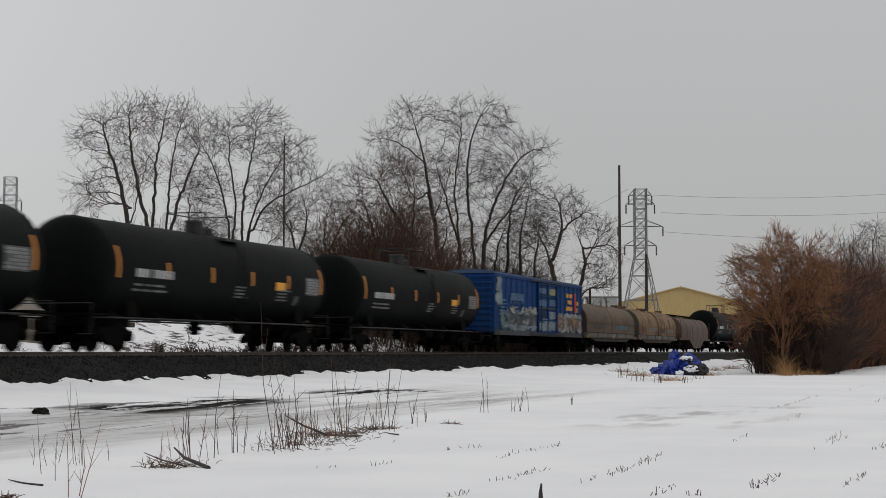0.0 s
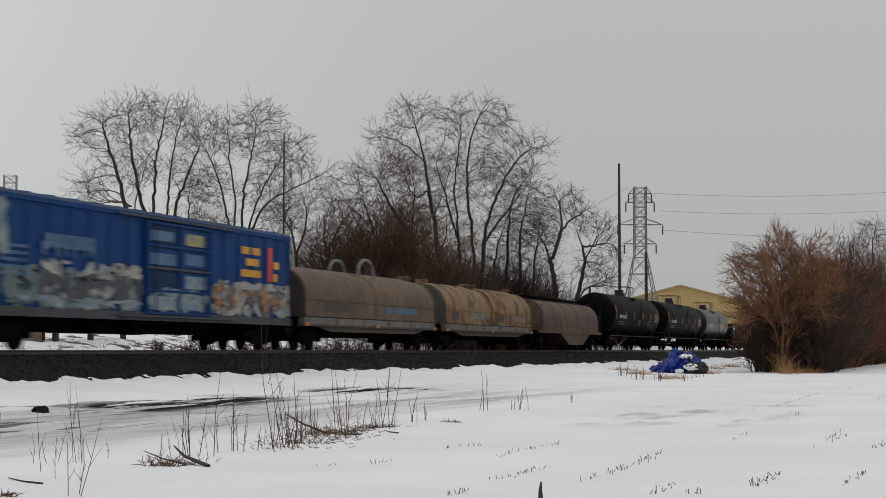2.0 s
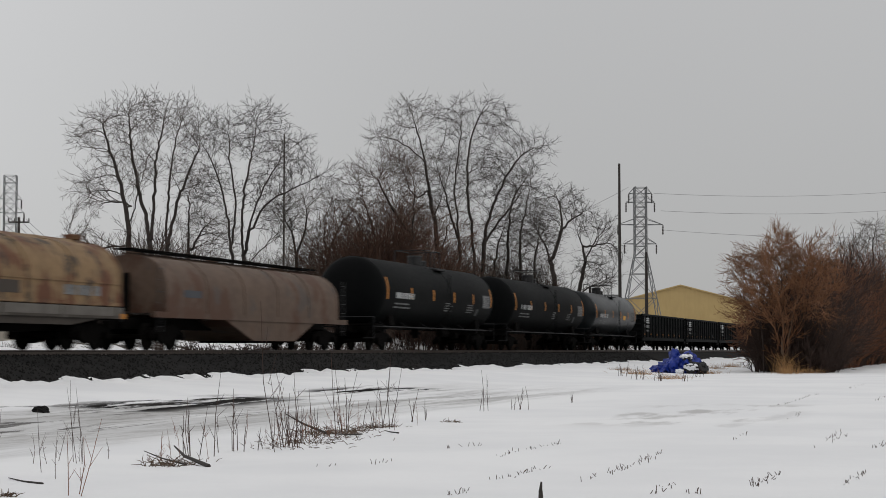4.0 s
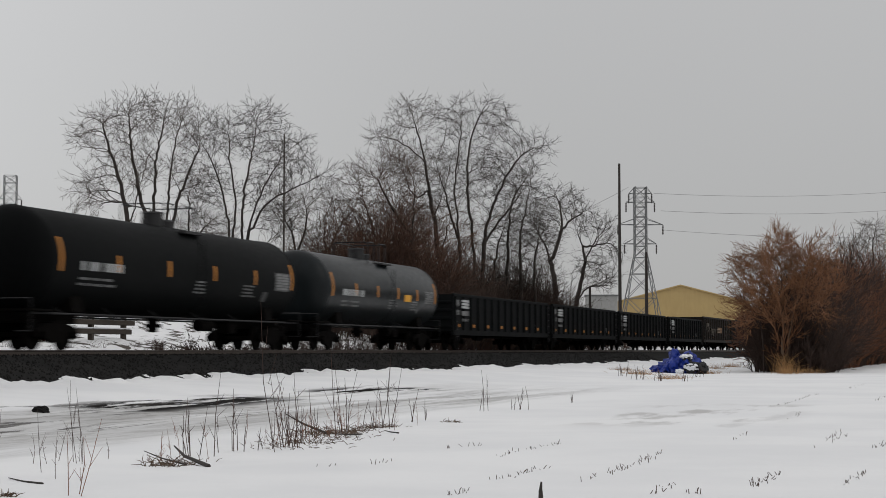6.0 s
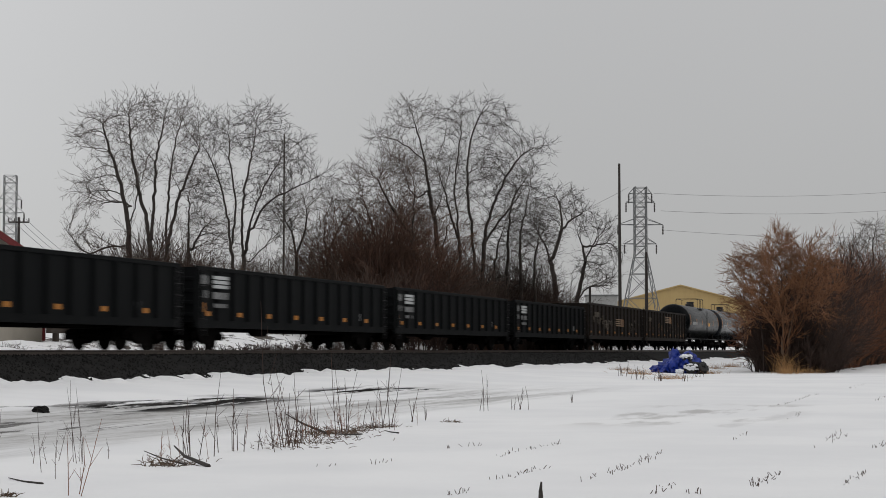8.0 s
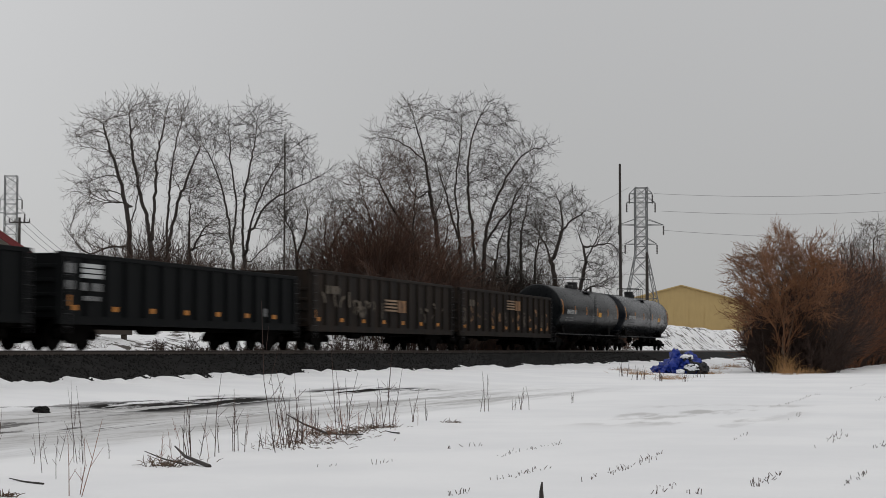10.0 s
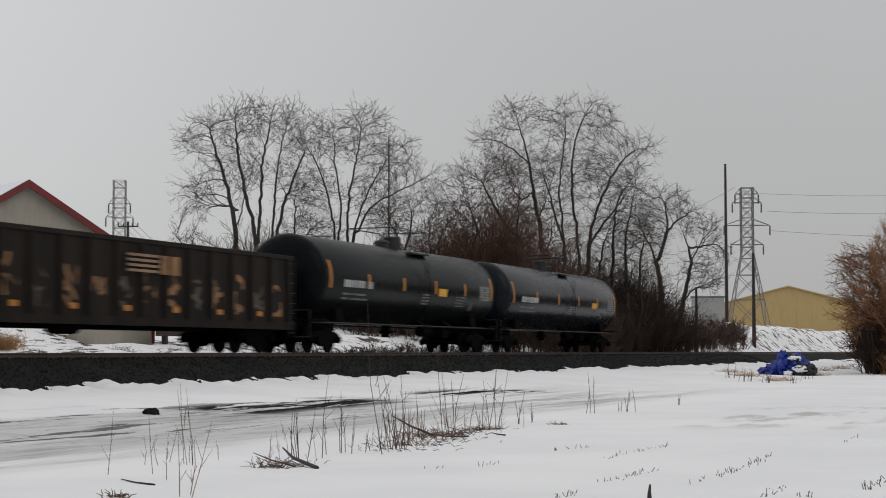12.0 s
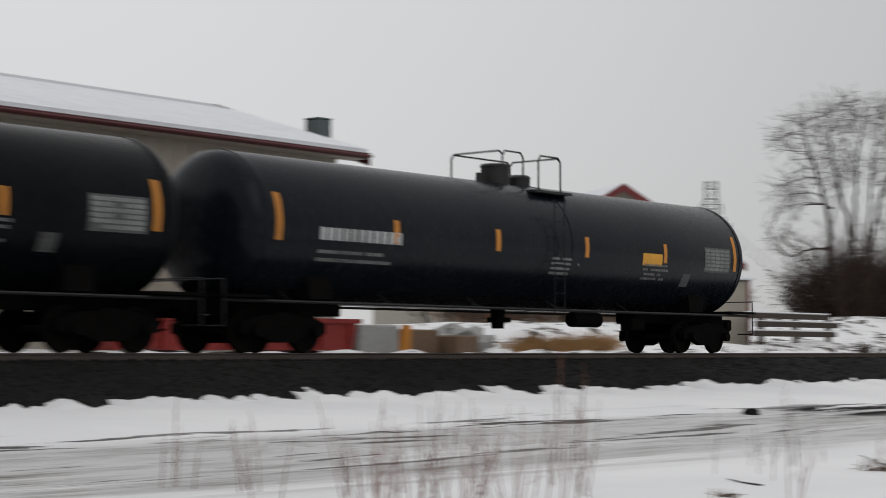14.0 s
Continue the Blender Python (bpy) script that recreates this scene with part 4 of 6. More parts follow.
def trough_hopper(s0, length):
    car = thing("covered_hopper", pose(s0, TRACK_Y, EYE_H), "weathered brown covered hopper car with a round top", "hopper car", "cars of the freight train")
    hw, zt = 1.46, 3.3
    part("body", prism_x(hood_section(hw, 1.25, zt, 1.15), 0.8, length - 1.0), HOPPER_MAUVE, car, smooth=True)
    for k in range(6):
        x = 0.9 + (length - 2.1) * k / 5
        part("side_rib", prism_x(hood_section(hw + 0.025, 1.25, zt + 0.02, 1.16), x - 0.04, x + 0.04), HOPPER_MAUVE, car, smooth=True)
    x0 = length * 0.28
    part("discharge_hopper", prism_y([(x0, 1.26), (length * 0.82, 1.26), (length * 0.68, 0.35), (length * 0.45, 0.35)], -hw + 0.02, hw - 0.02), HOPPER_MAUVE, car)
    part("outlet_gate", boxed(length * 0.47, length * 0.66, -hw * 0.7, hw * 0.7, 0.27, 0.36), UNDER, car)
    part("side_sill", boxed(0, length, -hw - 0.03, -hw + 0.12, 1.08, 1.28), HOPPER_MAUVE, car)
    part("side_sill", boxed(0, length, hw - 0.12, hw + 0.03, 1.08, 1.28), HOPPER_MAUVE, car)
    part("roof_walk", boxed(0.6, length - 0.8, -0.35, 0.35, zt + 0.08, zt + 0.13), UNDER, car)
    for k in range(3):
        x = 2.6 + k * (length - 5.4) / 2
        part("roof_hatch", tube(bmesh.new(), (x, 0.62, zt - 0.1), (x, 0.62, zt + 0.16), 0.28, n=14), HOPPER_MAUVE, car)
    part("centre_sill", boxed(-0.1, length + 0.1, -0.35, 0.35, 0.72, 1.1), UNDER, car)
    part("end_slope", prism_y([(0.85, 1.3), (0.85, 2.7), (0.1, 1.3)], -0.12, 0.12), UNDER, car)
    ladder(car, 0.15, -hw - 0.02, 0.6, 2.9)
    ladder(car, length - 0.7, -hw - 0.02, 0.6, 2.9)
    part("stencil_panel", boxed(2.2, 3.6, -hw - 0.014, -hw + 0.01, 1.8, 2.05), GRAFFITI_DARK, car)
    for x, w in ((-0.1, -1), (length + 0.1, 1)):
        coupler(car, x, w)
        hose(car, x, w)
    bogie(car, 1.7)
    bogie(car, length - 1.7)
    return ready(car, s0)


# ---- gondolas ----
def gondola(s0, length, label, paint, zt, seed, brown=False, dense=False):
    car = thing("gondola_car", pose(s0, TRACK_Y, EYE_H), label, "gondola car", "cars of the freight train")
    hw, z0 = 1.5, 0.98
    r = random.Random(seed)
    for y in (-hw, hw - 0.05):
        part("side_wall", boxed(0, length, y, y + 0.05, z0, zt), paint, car)
        part("top_chord", boxed(-0.02, length + 0.02, y - 0.06, y + 0.10, zt - 0.04, zt + 0.11, bevel=0.02), paint, car)
        part("side_sill", boxed(0, length, y - 0.05, y + 0.09, z0 - 0.2, z0 + 0.06), paint, car)
    for x in (0, length - 0.06):
        end = part("end_wall", boxed(x, x + 0.06, -hw + 0.052, hw - 0.052, z0, zt + 0.06), paint, car)
        for k in range(4):
            z = z0 + 0.2 + k * 0.42
            part("end_stiffener", boxed(x - 0.1 if x == 0 else x + 0.06, x if x == 0 else x + 0.16, -hw + 0.1, hw - 0.1, z, z + 0.12, bevel=0.02), paint, end)
    part("floor_plate", boxed(0.07, length - 0.07, -hw + 0.055, hw - 0.055, z0 - 0.04, z0 + 0.03), UNDER, car)
    load_z = z0 + 1.05
    part("load", rough_load(length, hw, load_z, seed), UNDER, car, "dark scrap load")
    n = 15
    post = finish("side_post", prism_x([(-0.11, 0), (-0.07, -0.12), (0.07, -0.12), (0.11, 0)], 0, 1), paint)
    for v in post.vertices:
        v.co = Vector((v.co.y, -hw + v.co.z, z0 + 0.06 + v.co.x * (zt - z0 - 0.1)))
    for k in range(n):
        x = 0.35 + k * (length - 0.7) / (n - 1)
        piece("side_post", post, car, pose(x, 0, 0))
        piece("side_post", post, car, pose(x, 0, 0, 0, 0, 180))
    bay = (length - 0.7) / (n - 1)
    for k in range(0, n - 1, 2):
        x = 0.35 + (k + 0.5) * bay
        part("reflector", boxed(x - 0.15, x + 0.15, -hw - 0.014, -hw + 0.01, z0 + 0.22, z0 + 0.38), ORANGE, car, "amber reflector")
    part("reflector", boxed(0.45, 0.75, -hw - 0.014, -hw + 0.01, z0 + 0.35, z0 + 0.68), ORANGE, car)
    if brown:
        bm = bmesh.new()
        x, zl = length * 0.455, zt if dense else zt - 0.55
        for k in range(4):
            box(bm, x, x + 1.75, -hw - 0.132, -hw - 0.12, zl - 0.42 - 0.15 * k, zl - 0.34 - 0.15 * k)
        part("logo_bar", bm, TAN_STENCIL, car, "white striped logo")
        part("lettering", bars(bmesh.new(), x + 1.85, x + 3.1, zl - 0.9, 0.56, -hw - 0.126, 2, r, 0.2), GRAFFITI_RUST, car, "faded orange lettering")
        part("stencil", bars(bmesh.new(), 1.6, 3.2, zt - 0.85, 0.34, -hw - 0.126, 3, r, 0.3), GRAFFITI_TAN, car)
        if dense:
            for k in range(n - 1):
                x = 0.45 + k * (length - 0.7) / (n - 1)
                spray(car, x, x + 0.75, z0 + 0.25, z0 + 1.2 + 0.2 * (k % 3), -hw - 0.01, GRAFFITI_RUST if k % 3 else GRAFFITI_TAN, 6, seed + 3 + k, "orange and tan sprayed graffiti", size=0.8)
        else:
            spray(car, 4.8, 8.8, z0 + 0.45, z0 + 1.15, -hw - 0.13, GRAFFITI_TAN, 16, seed + 3, "faded tan sprayed graffiti", size=0.8)
            spray(car, 0.8, 4.4, z0 + 0.5, z0 + 1.6, -hw - 0.14, GRAFFITI_TAN, 7, seed + 4, "faded tan sprayed graffiti", size=0.9)
            spray(car, 14.0, 18.0, z0 + 0.3, z0 + 1.3, -hw - 0.14, GRAFFITI_TAN, 6, seed + 5, "faded tan sprayed graffiti", size=0.5)
    else:
        bm = bmesh.new()
        bars(bm, 0.22, 0.78, zt - 0.52, 0.30, -hw - 0.126, 2, r, 0.15)
        bars(bm, 0.22, 0.78, zt - 1.0, 0.26, -hw - 0.126, 3, r, 0.2)
        bars(bm, 1.2, 2.5, zt - 1.02, 0.24, -hw - 0.126, 4, r, 0.1)
        part("reporting_mark", bm, DULL_WHITE, car, "white stencilled mark")
        bm = bmesh.new()
        for k in range(3):
            box(bm, 1.2, 2.5, -hw - 0.132, -hw - 0.12, zt - 0.32 - 0.16 * k, zt - 0.20 - 0.16 * k)
        part("logo_bar", bm, WHITE, car, "white striped panel")
        part("stencil", bars(bmesh.new(), 1.3, 2.4, zt - 1.32, 0.14, -hw - 0.126, 6, r, 0.2), DULL_WHITE, car)
        part("white_tag", boxed(length - 3.3, length - 2.9, -hw - 0.014, -hw + 0.01, z0 + 0.3, z0 + 0.6), DULL_WHITE, car)
    for x in (0.1, length - 0.52):
        ladder(car, x, -hw - 0.15, 0.5, zt)
    part("centre_sill", boxed(-0.1, length + 0.1, -0.33, 0.33, 0.68, 0.95), UNDER, car)
    for k in range(5):
        x = 4 + k * (length - 8) / 4
        part("cross_bearer", prism_y([(x - 0.1, 0.95), (x + 0.1, 0.95), (x + 0.08, 0.72), (x - 0.08, 0.72)], -hw + 0.1, hw - 0.1), UNDER, car)
    part("air_reservoir", tube(bmesh.new(), (6.8, -0.7, 0.72), (8.0, -0.7, 0.72), 0.2, n=12), UNDER, car)
    for x, w in ((-0.1, -1), (length + 0.1, 1)):
        coupler(car, x, w)
        hose(car, x, w)
    bogie(car, 1.9)
    bogie(car, length - 1.9)
    return ready(car, s0)


def rough_load(length, hw, z, seed):
    bm = bmesh.new()
    xs, ys = np.linspace(0.1, length - 0.1, 40), np.linspace(-hw + 0.08, hw - 0.08, 8)
    r = np.random.RandomState(seed)
    vs = [[bm.verts.new((x, y, z + r.uniform(-0.16, 0.16))) for x in xs] for y in ys]
    for j in range(7):
        for k in range(39):
            bm.faces.new((vs[j][k], vs[j][k + 1], vs[j + 1][k + 1], vs[j + 1][k]))
    return bm


tank_car(26.4, 18.4, "black tank car with amber stripes and white stencils", SOOTY_TANK, seed=11)
tank_car(49.2, 18.4, "grimy black tank car with amber stripes", SOOTY_TANK, seed=12)
tank_car(72.4, 18.7, "black tank car with amber stripes and a pale data panel", SOOTY_TANK, seed=13)
boxcar(94.6, 22.6)
coil_car(118.6, 18.0, ((0.3, 17.7),), COIL_TAN, "tan steel coil car under one long weathered hood", HOOD_END_BROWN, arch=9.7)
coil_car(138.1, 18.2, ((0.3, 8.9), (9.3, 17.9)), COIL_RUST, "cream coil car under two rust-streaked hoods", HOOD_END_GREEN)
trough_hopper(158.4, 18.3)
tank_car(181.4, 18.4, "dull black tank car", SOOTY_TANK, seed=14, yellow_panel=False)
tank_car(204.6, 18.8, "dull black tank car with amber stripes", SOOTY_TANK, seed=15, yellow_panel=False)
tank_car(227.4, 15.1, "short grey tank car with a yellow panel and pale data panel", GREY_TANK, radius=1.58, zc=2.62, seed=16)
gondola(245.5, 20.6, "grimy black gondola car with white stencils", GON_BLACK, 2.82, 21)
gondola(267.4, 20.1, "grimy black gondola car with white stencils", GON_BLACK, 2.82, 22)
gondola(289.0, 20.3, "grimy black gondola car with white stencils", GON_BLACK, 2.82, 23)
gondola(310.9, 18.8, "grimy black gondola car with white stencils", GON_BLACK, 2.82, 24)
gondola(331.1, 20.0, "rusty brown gondola car with a striped logo and faded graffiti", GON_BROWN, 3.2, 25, True)
gondola(352.4, 20.4, "rusty brown gondola car with dense orange graffiti", GON_BROWN, 3.2, 26, True, True)
tank_car(375.5, 18.6, "dark grey tank car with amber stripes and a yellow panel", DULL_TANK, seed=17, panel_back=7.15, deck=(-1.8, 1.7, 1.05), swapped=True)
tank_car(396.7, 19.2, "glossy black tank car at the end of the train", seed=18)


# ---- bare trees and brush ----
class Wood:
    """Collects tapered branches of a plant and turns them into one mesh of thin tubes."""

    def __init__(self):
        self.sets = []

    def limbs(self, pts, radii, n):
        """pts: branches x points x 3; radii: branches x points; n sides."""
        self.sets.append((np.asarray(pts, float), np.asarray(radii, float), n))

    def limb(self, pts, radii, n):
        self.limbs(np.asarray(pts, float)[None], np.asarray(radii, float)[None], n)

    def mesh(self, name, mat):
        cos, fs, base = [], [], 0
        for p, r, n in self.sets:
            b, m, _ = p.shape
            d = np.empty_like(p)
            d[:, 1:-1] = p[:, 2:] - p[:, :-2]
            d[:, 0], d[:, -1] = p[:, 1] - p[:, 0], p[:, -1] - p[:, -2]
            d /= np.linalg.norm(d, axis=2, keepdims=True) + 1e-9
            u = np.cross(d, np.array((0.31, 0.95, 0.05)))
            u /= np.linalg.norm(u, axis=2, keepdims=True) + 1e-9
            v = np.cross(d, u)
            a = 2 * math.pi * np.arange(n) / n
            c = p[:, :, None] + r[:, :, None, None] * (np.cos(a)[:, None] * u[:, :, None] + np.sin(a)[:, None] * v[:, :, None])
            cos.append(c.reshape(-1, 3))
            ring = base + (np.arange(b)[:, None, None] * m + np.arange(m - 1)[None, :, None]) * n
            k, j = np.arange(n), (np.arange(n) + 1) % n
            fs.append(np.stack([ring + k, ring + j, ring + n + j, ring + n + k], -1).reshape(-1, 4))
            base += b * m * n
        me = bpy.data.meshes.new(name)
        co, fa = np.concatenate(cos), np.concatenate(fs)
        me.vertices.add(len(co))
        me.vertices.foreach_set("co", co.ravel())
        me.loops.add(fa.size)
        me.loops.foreach_set("vertex_index", fa.ravel().astype(np.int32))
        me.polygons.add(len(fa))
        me.polygons.foreach_set("loop_start", np.arange(0, fa.size, 4, dtype=np.int32))
        me.update(calc_edges=True)
        me.validate()
        me.materials.append(mat)
        return me


def unit(v):
    return v / (np.linalg.norm(v, axis=-1, keepdims=True) + 1e-9)


def spring(r, start, way, length, radius, n, twist, lift, end=0.35, thin=0.006):
    """Wandering branches, all of one order at once: points and radii."""
    b = len(start)
    p, d = [start], unit(way)
    for k in range(n):
        d = unit(d + r.normal(0, twist / n ** 0.5, (b, 3)) + np.array((0, 0, lift)))
        p.append(p[-1] + d * (length / n)[:, None])
    pts = np.stack(p, 1)
    f = np.linspace(0, 1, n + 1)[None]
    rad = np.maximum(thin, radius[:, None] * (1 - (1 - end) * f))
    return pts, rad


def shoots(r, pts, rad, length, kids, spread, low=0.25, shrink=(0.4, 0.66), slim=0.5, thin=0.006, taper=0.48):
    """Where the next order of branches leaves these ones."""
    b, m, _ = pts.shape
    n = m - 1
    f = low + (1 - low) * (np.arange(kids)[None] + r.rand(b, kids)) / kids
    i = np.minimum((f * n).astype(int), n - 1)
    row = np.arange(b)[:, None]
    a, c = pts[row, i], pts[row, i + 1]
    q = a + (c - a) * (f * n - i)[..., None]
    d = unit(c - a)
    u = unit(np.cross(d, np.array((0.3, 0.2, 0.9))))
    v = np.cross(d, u)
    ang = r.uniform(0, 6.28, (b, kids, 1))
    w = d + spread * r.uniform(0.6, 1.35, (b, kids, 1)) * (np.cos(ang) * u + np.sin(ang) * v)
    ln = length[:, None] * r.uniform(*shrink, (b, kids)) * (1.25 - taper * f)
    rr = np.maximum(thin, rad[row, i] * slim * (1.1 - 0.3 * f))
    return q.reshape(-1, 3), w.reshape(-1, 3), ln.ravel(), rr.ravel()


SIDE = np.array((math.sin(radians(20)), -math.cos(radians(20)), 0))    # across the line of sight


def plant(name, x, y, z, trunk_wood, twig_wood, bark, twig, label, category):
    t = thing(name, pose(x, y, z), label, category)
    o = new("trunk", trunk_wood.mesh("trunk", bark))
    o.parent = t
    o = new("crown", twig_wood.mesh("crown", twig))
    o.parent = t
    tagged(o, kind="stuff")
    if category == "bush":
        tagged(t.children[0], kind="stuff")
    return t


def colonise(r, pos, parent, lure, step, near, far, rounds, rise):
    """Lets branches grow from the given nodes towards scattered points until each point is reached."""
    pos, parent = [np.array(p) for p in pos], list(parent)
    P = np.array(pos)
    way = np.array([unit(P[k] - P[p]) if p >= 0 else (0, 0, 1.0) for k, p in enumerate(parent)])
    kids = np.zeros(len(P), int)
    dist = np.full(len(lure), 1e9)
    host = np.zeros(len(lure), int)
    first = 0
    for _ in range(rounds):
        fresh = P[first:]
        if len(fresh):
            d = np.linalg.norm(lure[:, None] - fresh[None], axis=2)
            i = d.argmin(1)
            better = d[np.arange(len(lure)), i] < dist
            dist[better], host[better] = d[better, i[better]], i[better] + first
        keep = dist > near
        lure, dist, host = lure[keep], dist[keep], host[keep]
        live = (dist < far) & (kids[host] < 3)
        if not live.any():
            break
        pull = np.zeros_like(P)
        np.add.at(pull, host[live], unit(lure[live] - P[host[live]]))
        grow = np.unique(host[live])
        d = unit(unit(pull[grow]) + 0.75 * way[grow] + r.normal(0, 0.10, (len(grow), 3)) + np.array((0, 0, rise)))
        first = len(P)
        way = np.concatenate([way, d])
        P = np.concatenate([P, P[grow] + d * step])
        parent += grow.tolist()
        kids[grow] += 1
        kids = np.concatenate([kids, np.zeros(len(grow), int)])
    return P, np.array(parent)


def tree(x, y, stems, lobes, label, count=900, seed=1, trunk=0.22, twig=TWIG_GREY, bark=BARK, name="bare_tree", thin=0.010, fine=1, step=0.42, twig_long=0.8, rise=0.05, deep=0.75, stray=0.36):
    """A bare tree grown into an uneven crown. stems: main limbs, each a few (aside, height) points, the first ones from the ground;
    lobes: (aside, height, half width, half height) of the crown's parts."""
    r = np.random.RandomState(seed)
    z0 = ground_height(x, y) - 0.25
    across = np.array((-SIDE[1], SIDE[0], 0))
    pos, parent = [], []
    for s in stems:
        pts = np.array([a * SIDE + np.array((0, 0, h - z0)) for a, h in s])
        for _ in range(2):
            pts = np.concatenate([pts[:1], np.stack([pts[:-1] * 0.75 + pts[1:] * 0.25, pts[:-1] * 0.25 + pts[1:] * 0.75], 1).reshape(-1, 3), pts[-1:]])
        leaf = not pos or s[0][1] < 7.0 and not pos_near(pos, pts[0], 0.9)
        turn = np.linspace(0, 1, len(pts)) * r.normal(0, 1.6)
        pts = pts + turn[:, None] * across
        if leaf:
            pts = np.concatenate([[pts[0] * np.array((0.15, 0.15, 0))], pts])
            last = -1
        else:
            last = int(np.linalg.norm(np.array(pos) - pts[0], axis=1).argmin())
            pts[0] = pos[last]
        for a, c in zip(pts, pts[1:]):
            n = max(1, round(np.linalg.norm(c - a) / step))
            for k in range(n):
                q = a + (c - a) * (k + (0 if last < 0 else 1)) / n
                pos.append(q + r.normal(0, 0.035, 3) * (last >= 0))
                parent.append(last)
                last = len(pos) - 1
    L = np.array(lobes, float)
    size = L[:, 2] * L[:, 3]
    pick = r.choice(len(L), count, p=size / size.sum())
    u = unit(r.normal(0, 1, (count, 3))) * 0.92 * r.rand(count, 1) ** 0.42
    lure = (L[pick, 0] + u[:, 0] * L[pick, 2])[:, None] * SIDE + (u[:, 1] * L[pick, 2] * deep + r.normal(0, 0.5, count))[:, None] * across
    lure = lure + (L[pick, 1] + u[:, 2] * L[pick, 3] - z0)[:, None] * np.array((0, 0, 1.0))
    P, par = colonise(r, pos, parent, lure, step, step * 1.05, 4.5, 60, rise)
    # limbs thicken with what they carry
    load = np.zeros(len(P))
    has = np.zeros(len(P), bool)
    has[par[par >= 0]] = True
    load[~has] = 1
    for k in range(len(P) - 1, -1, -1):
        if par[k] >= 0:
            load[par[k]] += load[k]
    rad = load ** 0.5
    rad = trunk * rad / rad.max() * (1 - 0.45 * np.clip(P[:, 2] / P[:, 2].max(), 0, 1))
    rad = np.maximum(thin * 1.25, rad)
    e = np.nonzero(par >= 0)[0]
    pts = np.stack([P[par[e]], P[e]], 1)
    rr = np.stack([np.minimum(rad[par[e]], rad[e] * 1.3), rad[e]], 1)
    wood, twigs = Wood(), Wood()
    thick = rad[e] > 0.035
    wood.limbs(pts[thick] + (pts[thick] - pts[thick].mean(1, keepdims=True)) * 0.06, rr[thick], 7)
    twigs.limbs(pts[~thick], rr[~thick], 3)
    # fine twigs on the outer wood, in two orders
    outer = e[rad[e] < 0.045]
    d = unit(P[outer] - P[par[outer]])
    for order in range(2):
        n = (1, 2)[order] * fine
        q, w = np.repeat(P[outer] if order == 0 else ends, n, 0), np.repeat(d, n, 0)
        w = unit(w + r.normal(0, stray * (1.0, 1.3)[order], w.shape) + np.array((0, 0, 0.05)))
        ln = twig_long * r.uniform(0.5, 1.3, len(q)) * (1.0, 0.62)[order]
        p2, r2 = spring(r, q, w, ln, np.full(len(q), thin), 2, 0.30, 0.04, 0.6, thin * 0.62)
        twigs.limbs(p2, r2, 3)
        ends = p2[:, 1:].reshape(-1, 3)
        d = unit(p2[:, 1:] - p2[:, :-1]).reshape(-1, 3)
    return plant(name, x, y, z0 - 0.22, wood, twigs, bark, twig, label, "bush" if name == "bush" else "tree")


def pos_near(pos, p, far):
    return np.linalg.norm(np.array(pos) - p, axis=1).min() < far


def shrub(x, y, wide, tall, stems, seed, label, mat, kids=(6, 5), lean=0.5, thin=0.009, deep=None, name="bush"):
    r = np.random.RandomState(seed)
    wood, twigs = Wood(), Wood()
    deep = wide if deep is None else deep
    foot = np.stack([r.uniform(-0.5, 0.5, stems) * deep, r.uniform(-0.5, 0.5, stems) * wide, np.zeros(stems)], 1)
    h = tall * r.uniform(0.5, 1.0, stems) * (1 - 0.4 * np.abs(foot[:, 1]) / (0.5 * wide))
    w = np.stack([r.normal(0, lean * 0.5, stems) + foot[:, 0] / deep * lean, r.normal(0, lean * 0.5, stems) + foot[:, 1] / wide * lean, np.ones(stems)], 1)
    ln, rr = h * 0.8, np.full(stems, 0.010 + 0.005 * tall)
    q = foot
    for order, k in enumerate(kids + (0,)):
        p2, r2 = spring(r, q, w, ln, rr, (5, 3, 2)[order], (0.25, 0.32, 0.4)[order], 0.05, 0.4, thin)
        (wood if order == 0 else twigs).limbs(p2, r2, (4, 3, 3)[order])
        if k:
            q, w, ln, rr = shoots(r, p2, r2, ln, k, 0.6, 0.12, (0.32, 0.6), 0.6, thin)
    return plant(name, x, y, ground_height(x, y) - 0.15, wood, twigs, mat, mat, label, "bush")


# tall open trees, the clump beyond the track and lower trees between
tree(102.9, 51.6, (((-1.1, 6.33), (-1.1, 9.26), (-1.5, 11.82), (-2.2, 14.02), (-2.93, 16.22)), ((-1.1, 9.63), (-0.81, 11.82), (-0.51, 13.29), (-0.29, 15.49)), ((0.37, 6.33), (0.15, 9.26), (-0.55, 11.82), (-1.03, 14.02), (-1.32, 16.77)), ((0.29, 8.53), (0.44, 11.82), (0.59, 14.76), (1.1, 17.14)), ((1.36, 6.33), (1.25, 9.26), (1.36, 12.56), (1.61, 15.12), (2.2, 17.32)), ((1.43, 8.16), (1.76, 10.36), (2.64, 12.92), (3.44, 14.68)), ((-0.95, 10.73), (-1.94, 11.28), (-3.41, 11.09)), ((-1.17, 8.16), (-2.49, 8.09), (-3.59, 7.35), (-4.69, 8.89)),),
     ((-3.15, 15.41, 1.91, 1.91), (-0.48, 16.4, 2.64, 1.69), (2.2, 16.04, 1.76, 1.76), (-3.41, 11.82, 1.65, 1.39), (-0.84, 13.29, 2.2, 1.83), (-3.96, 8.53, 1.47, 0.92), (2.45, 12.92, 1.47, 1.65),),
     "tall bare grey tree with several spreading stems", count=2300, seed=31, trunk=0.22)
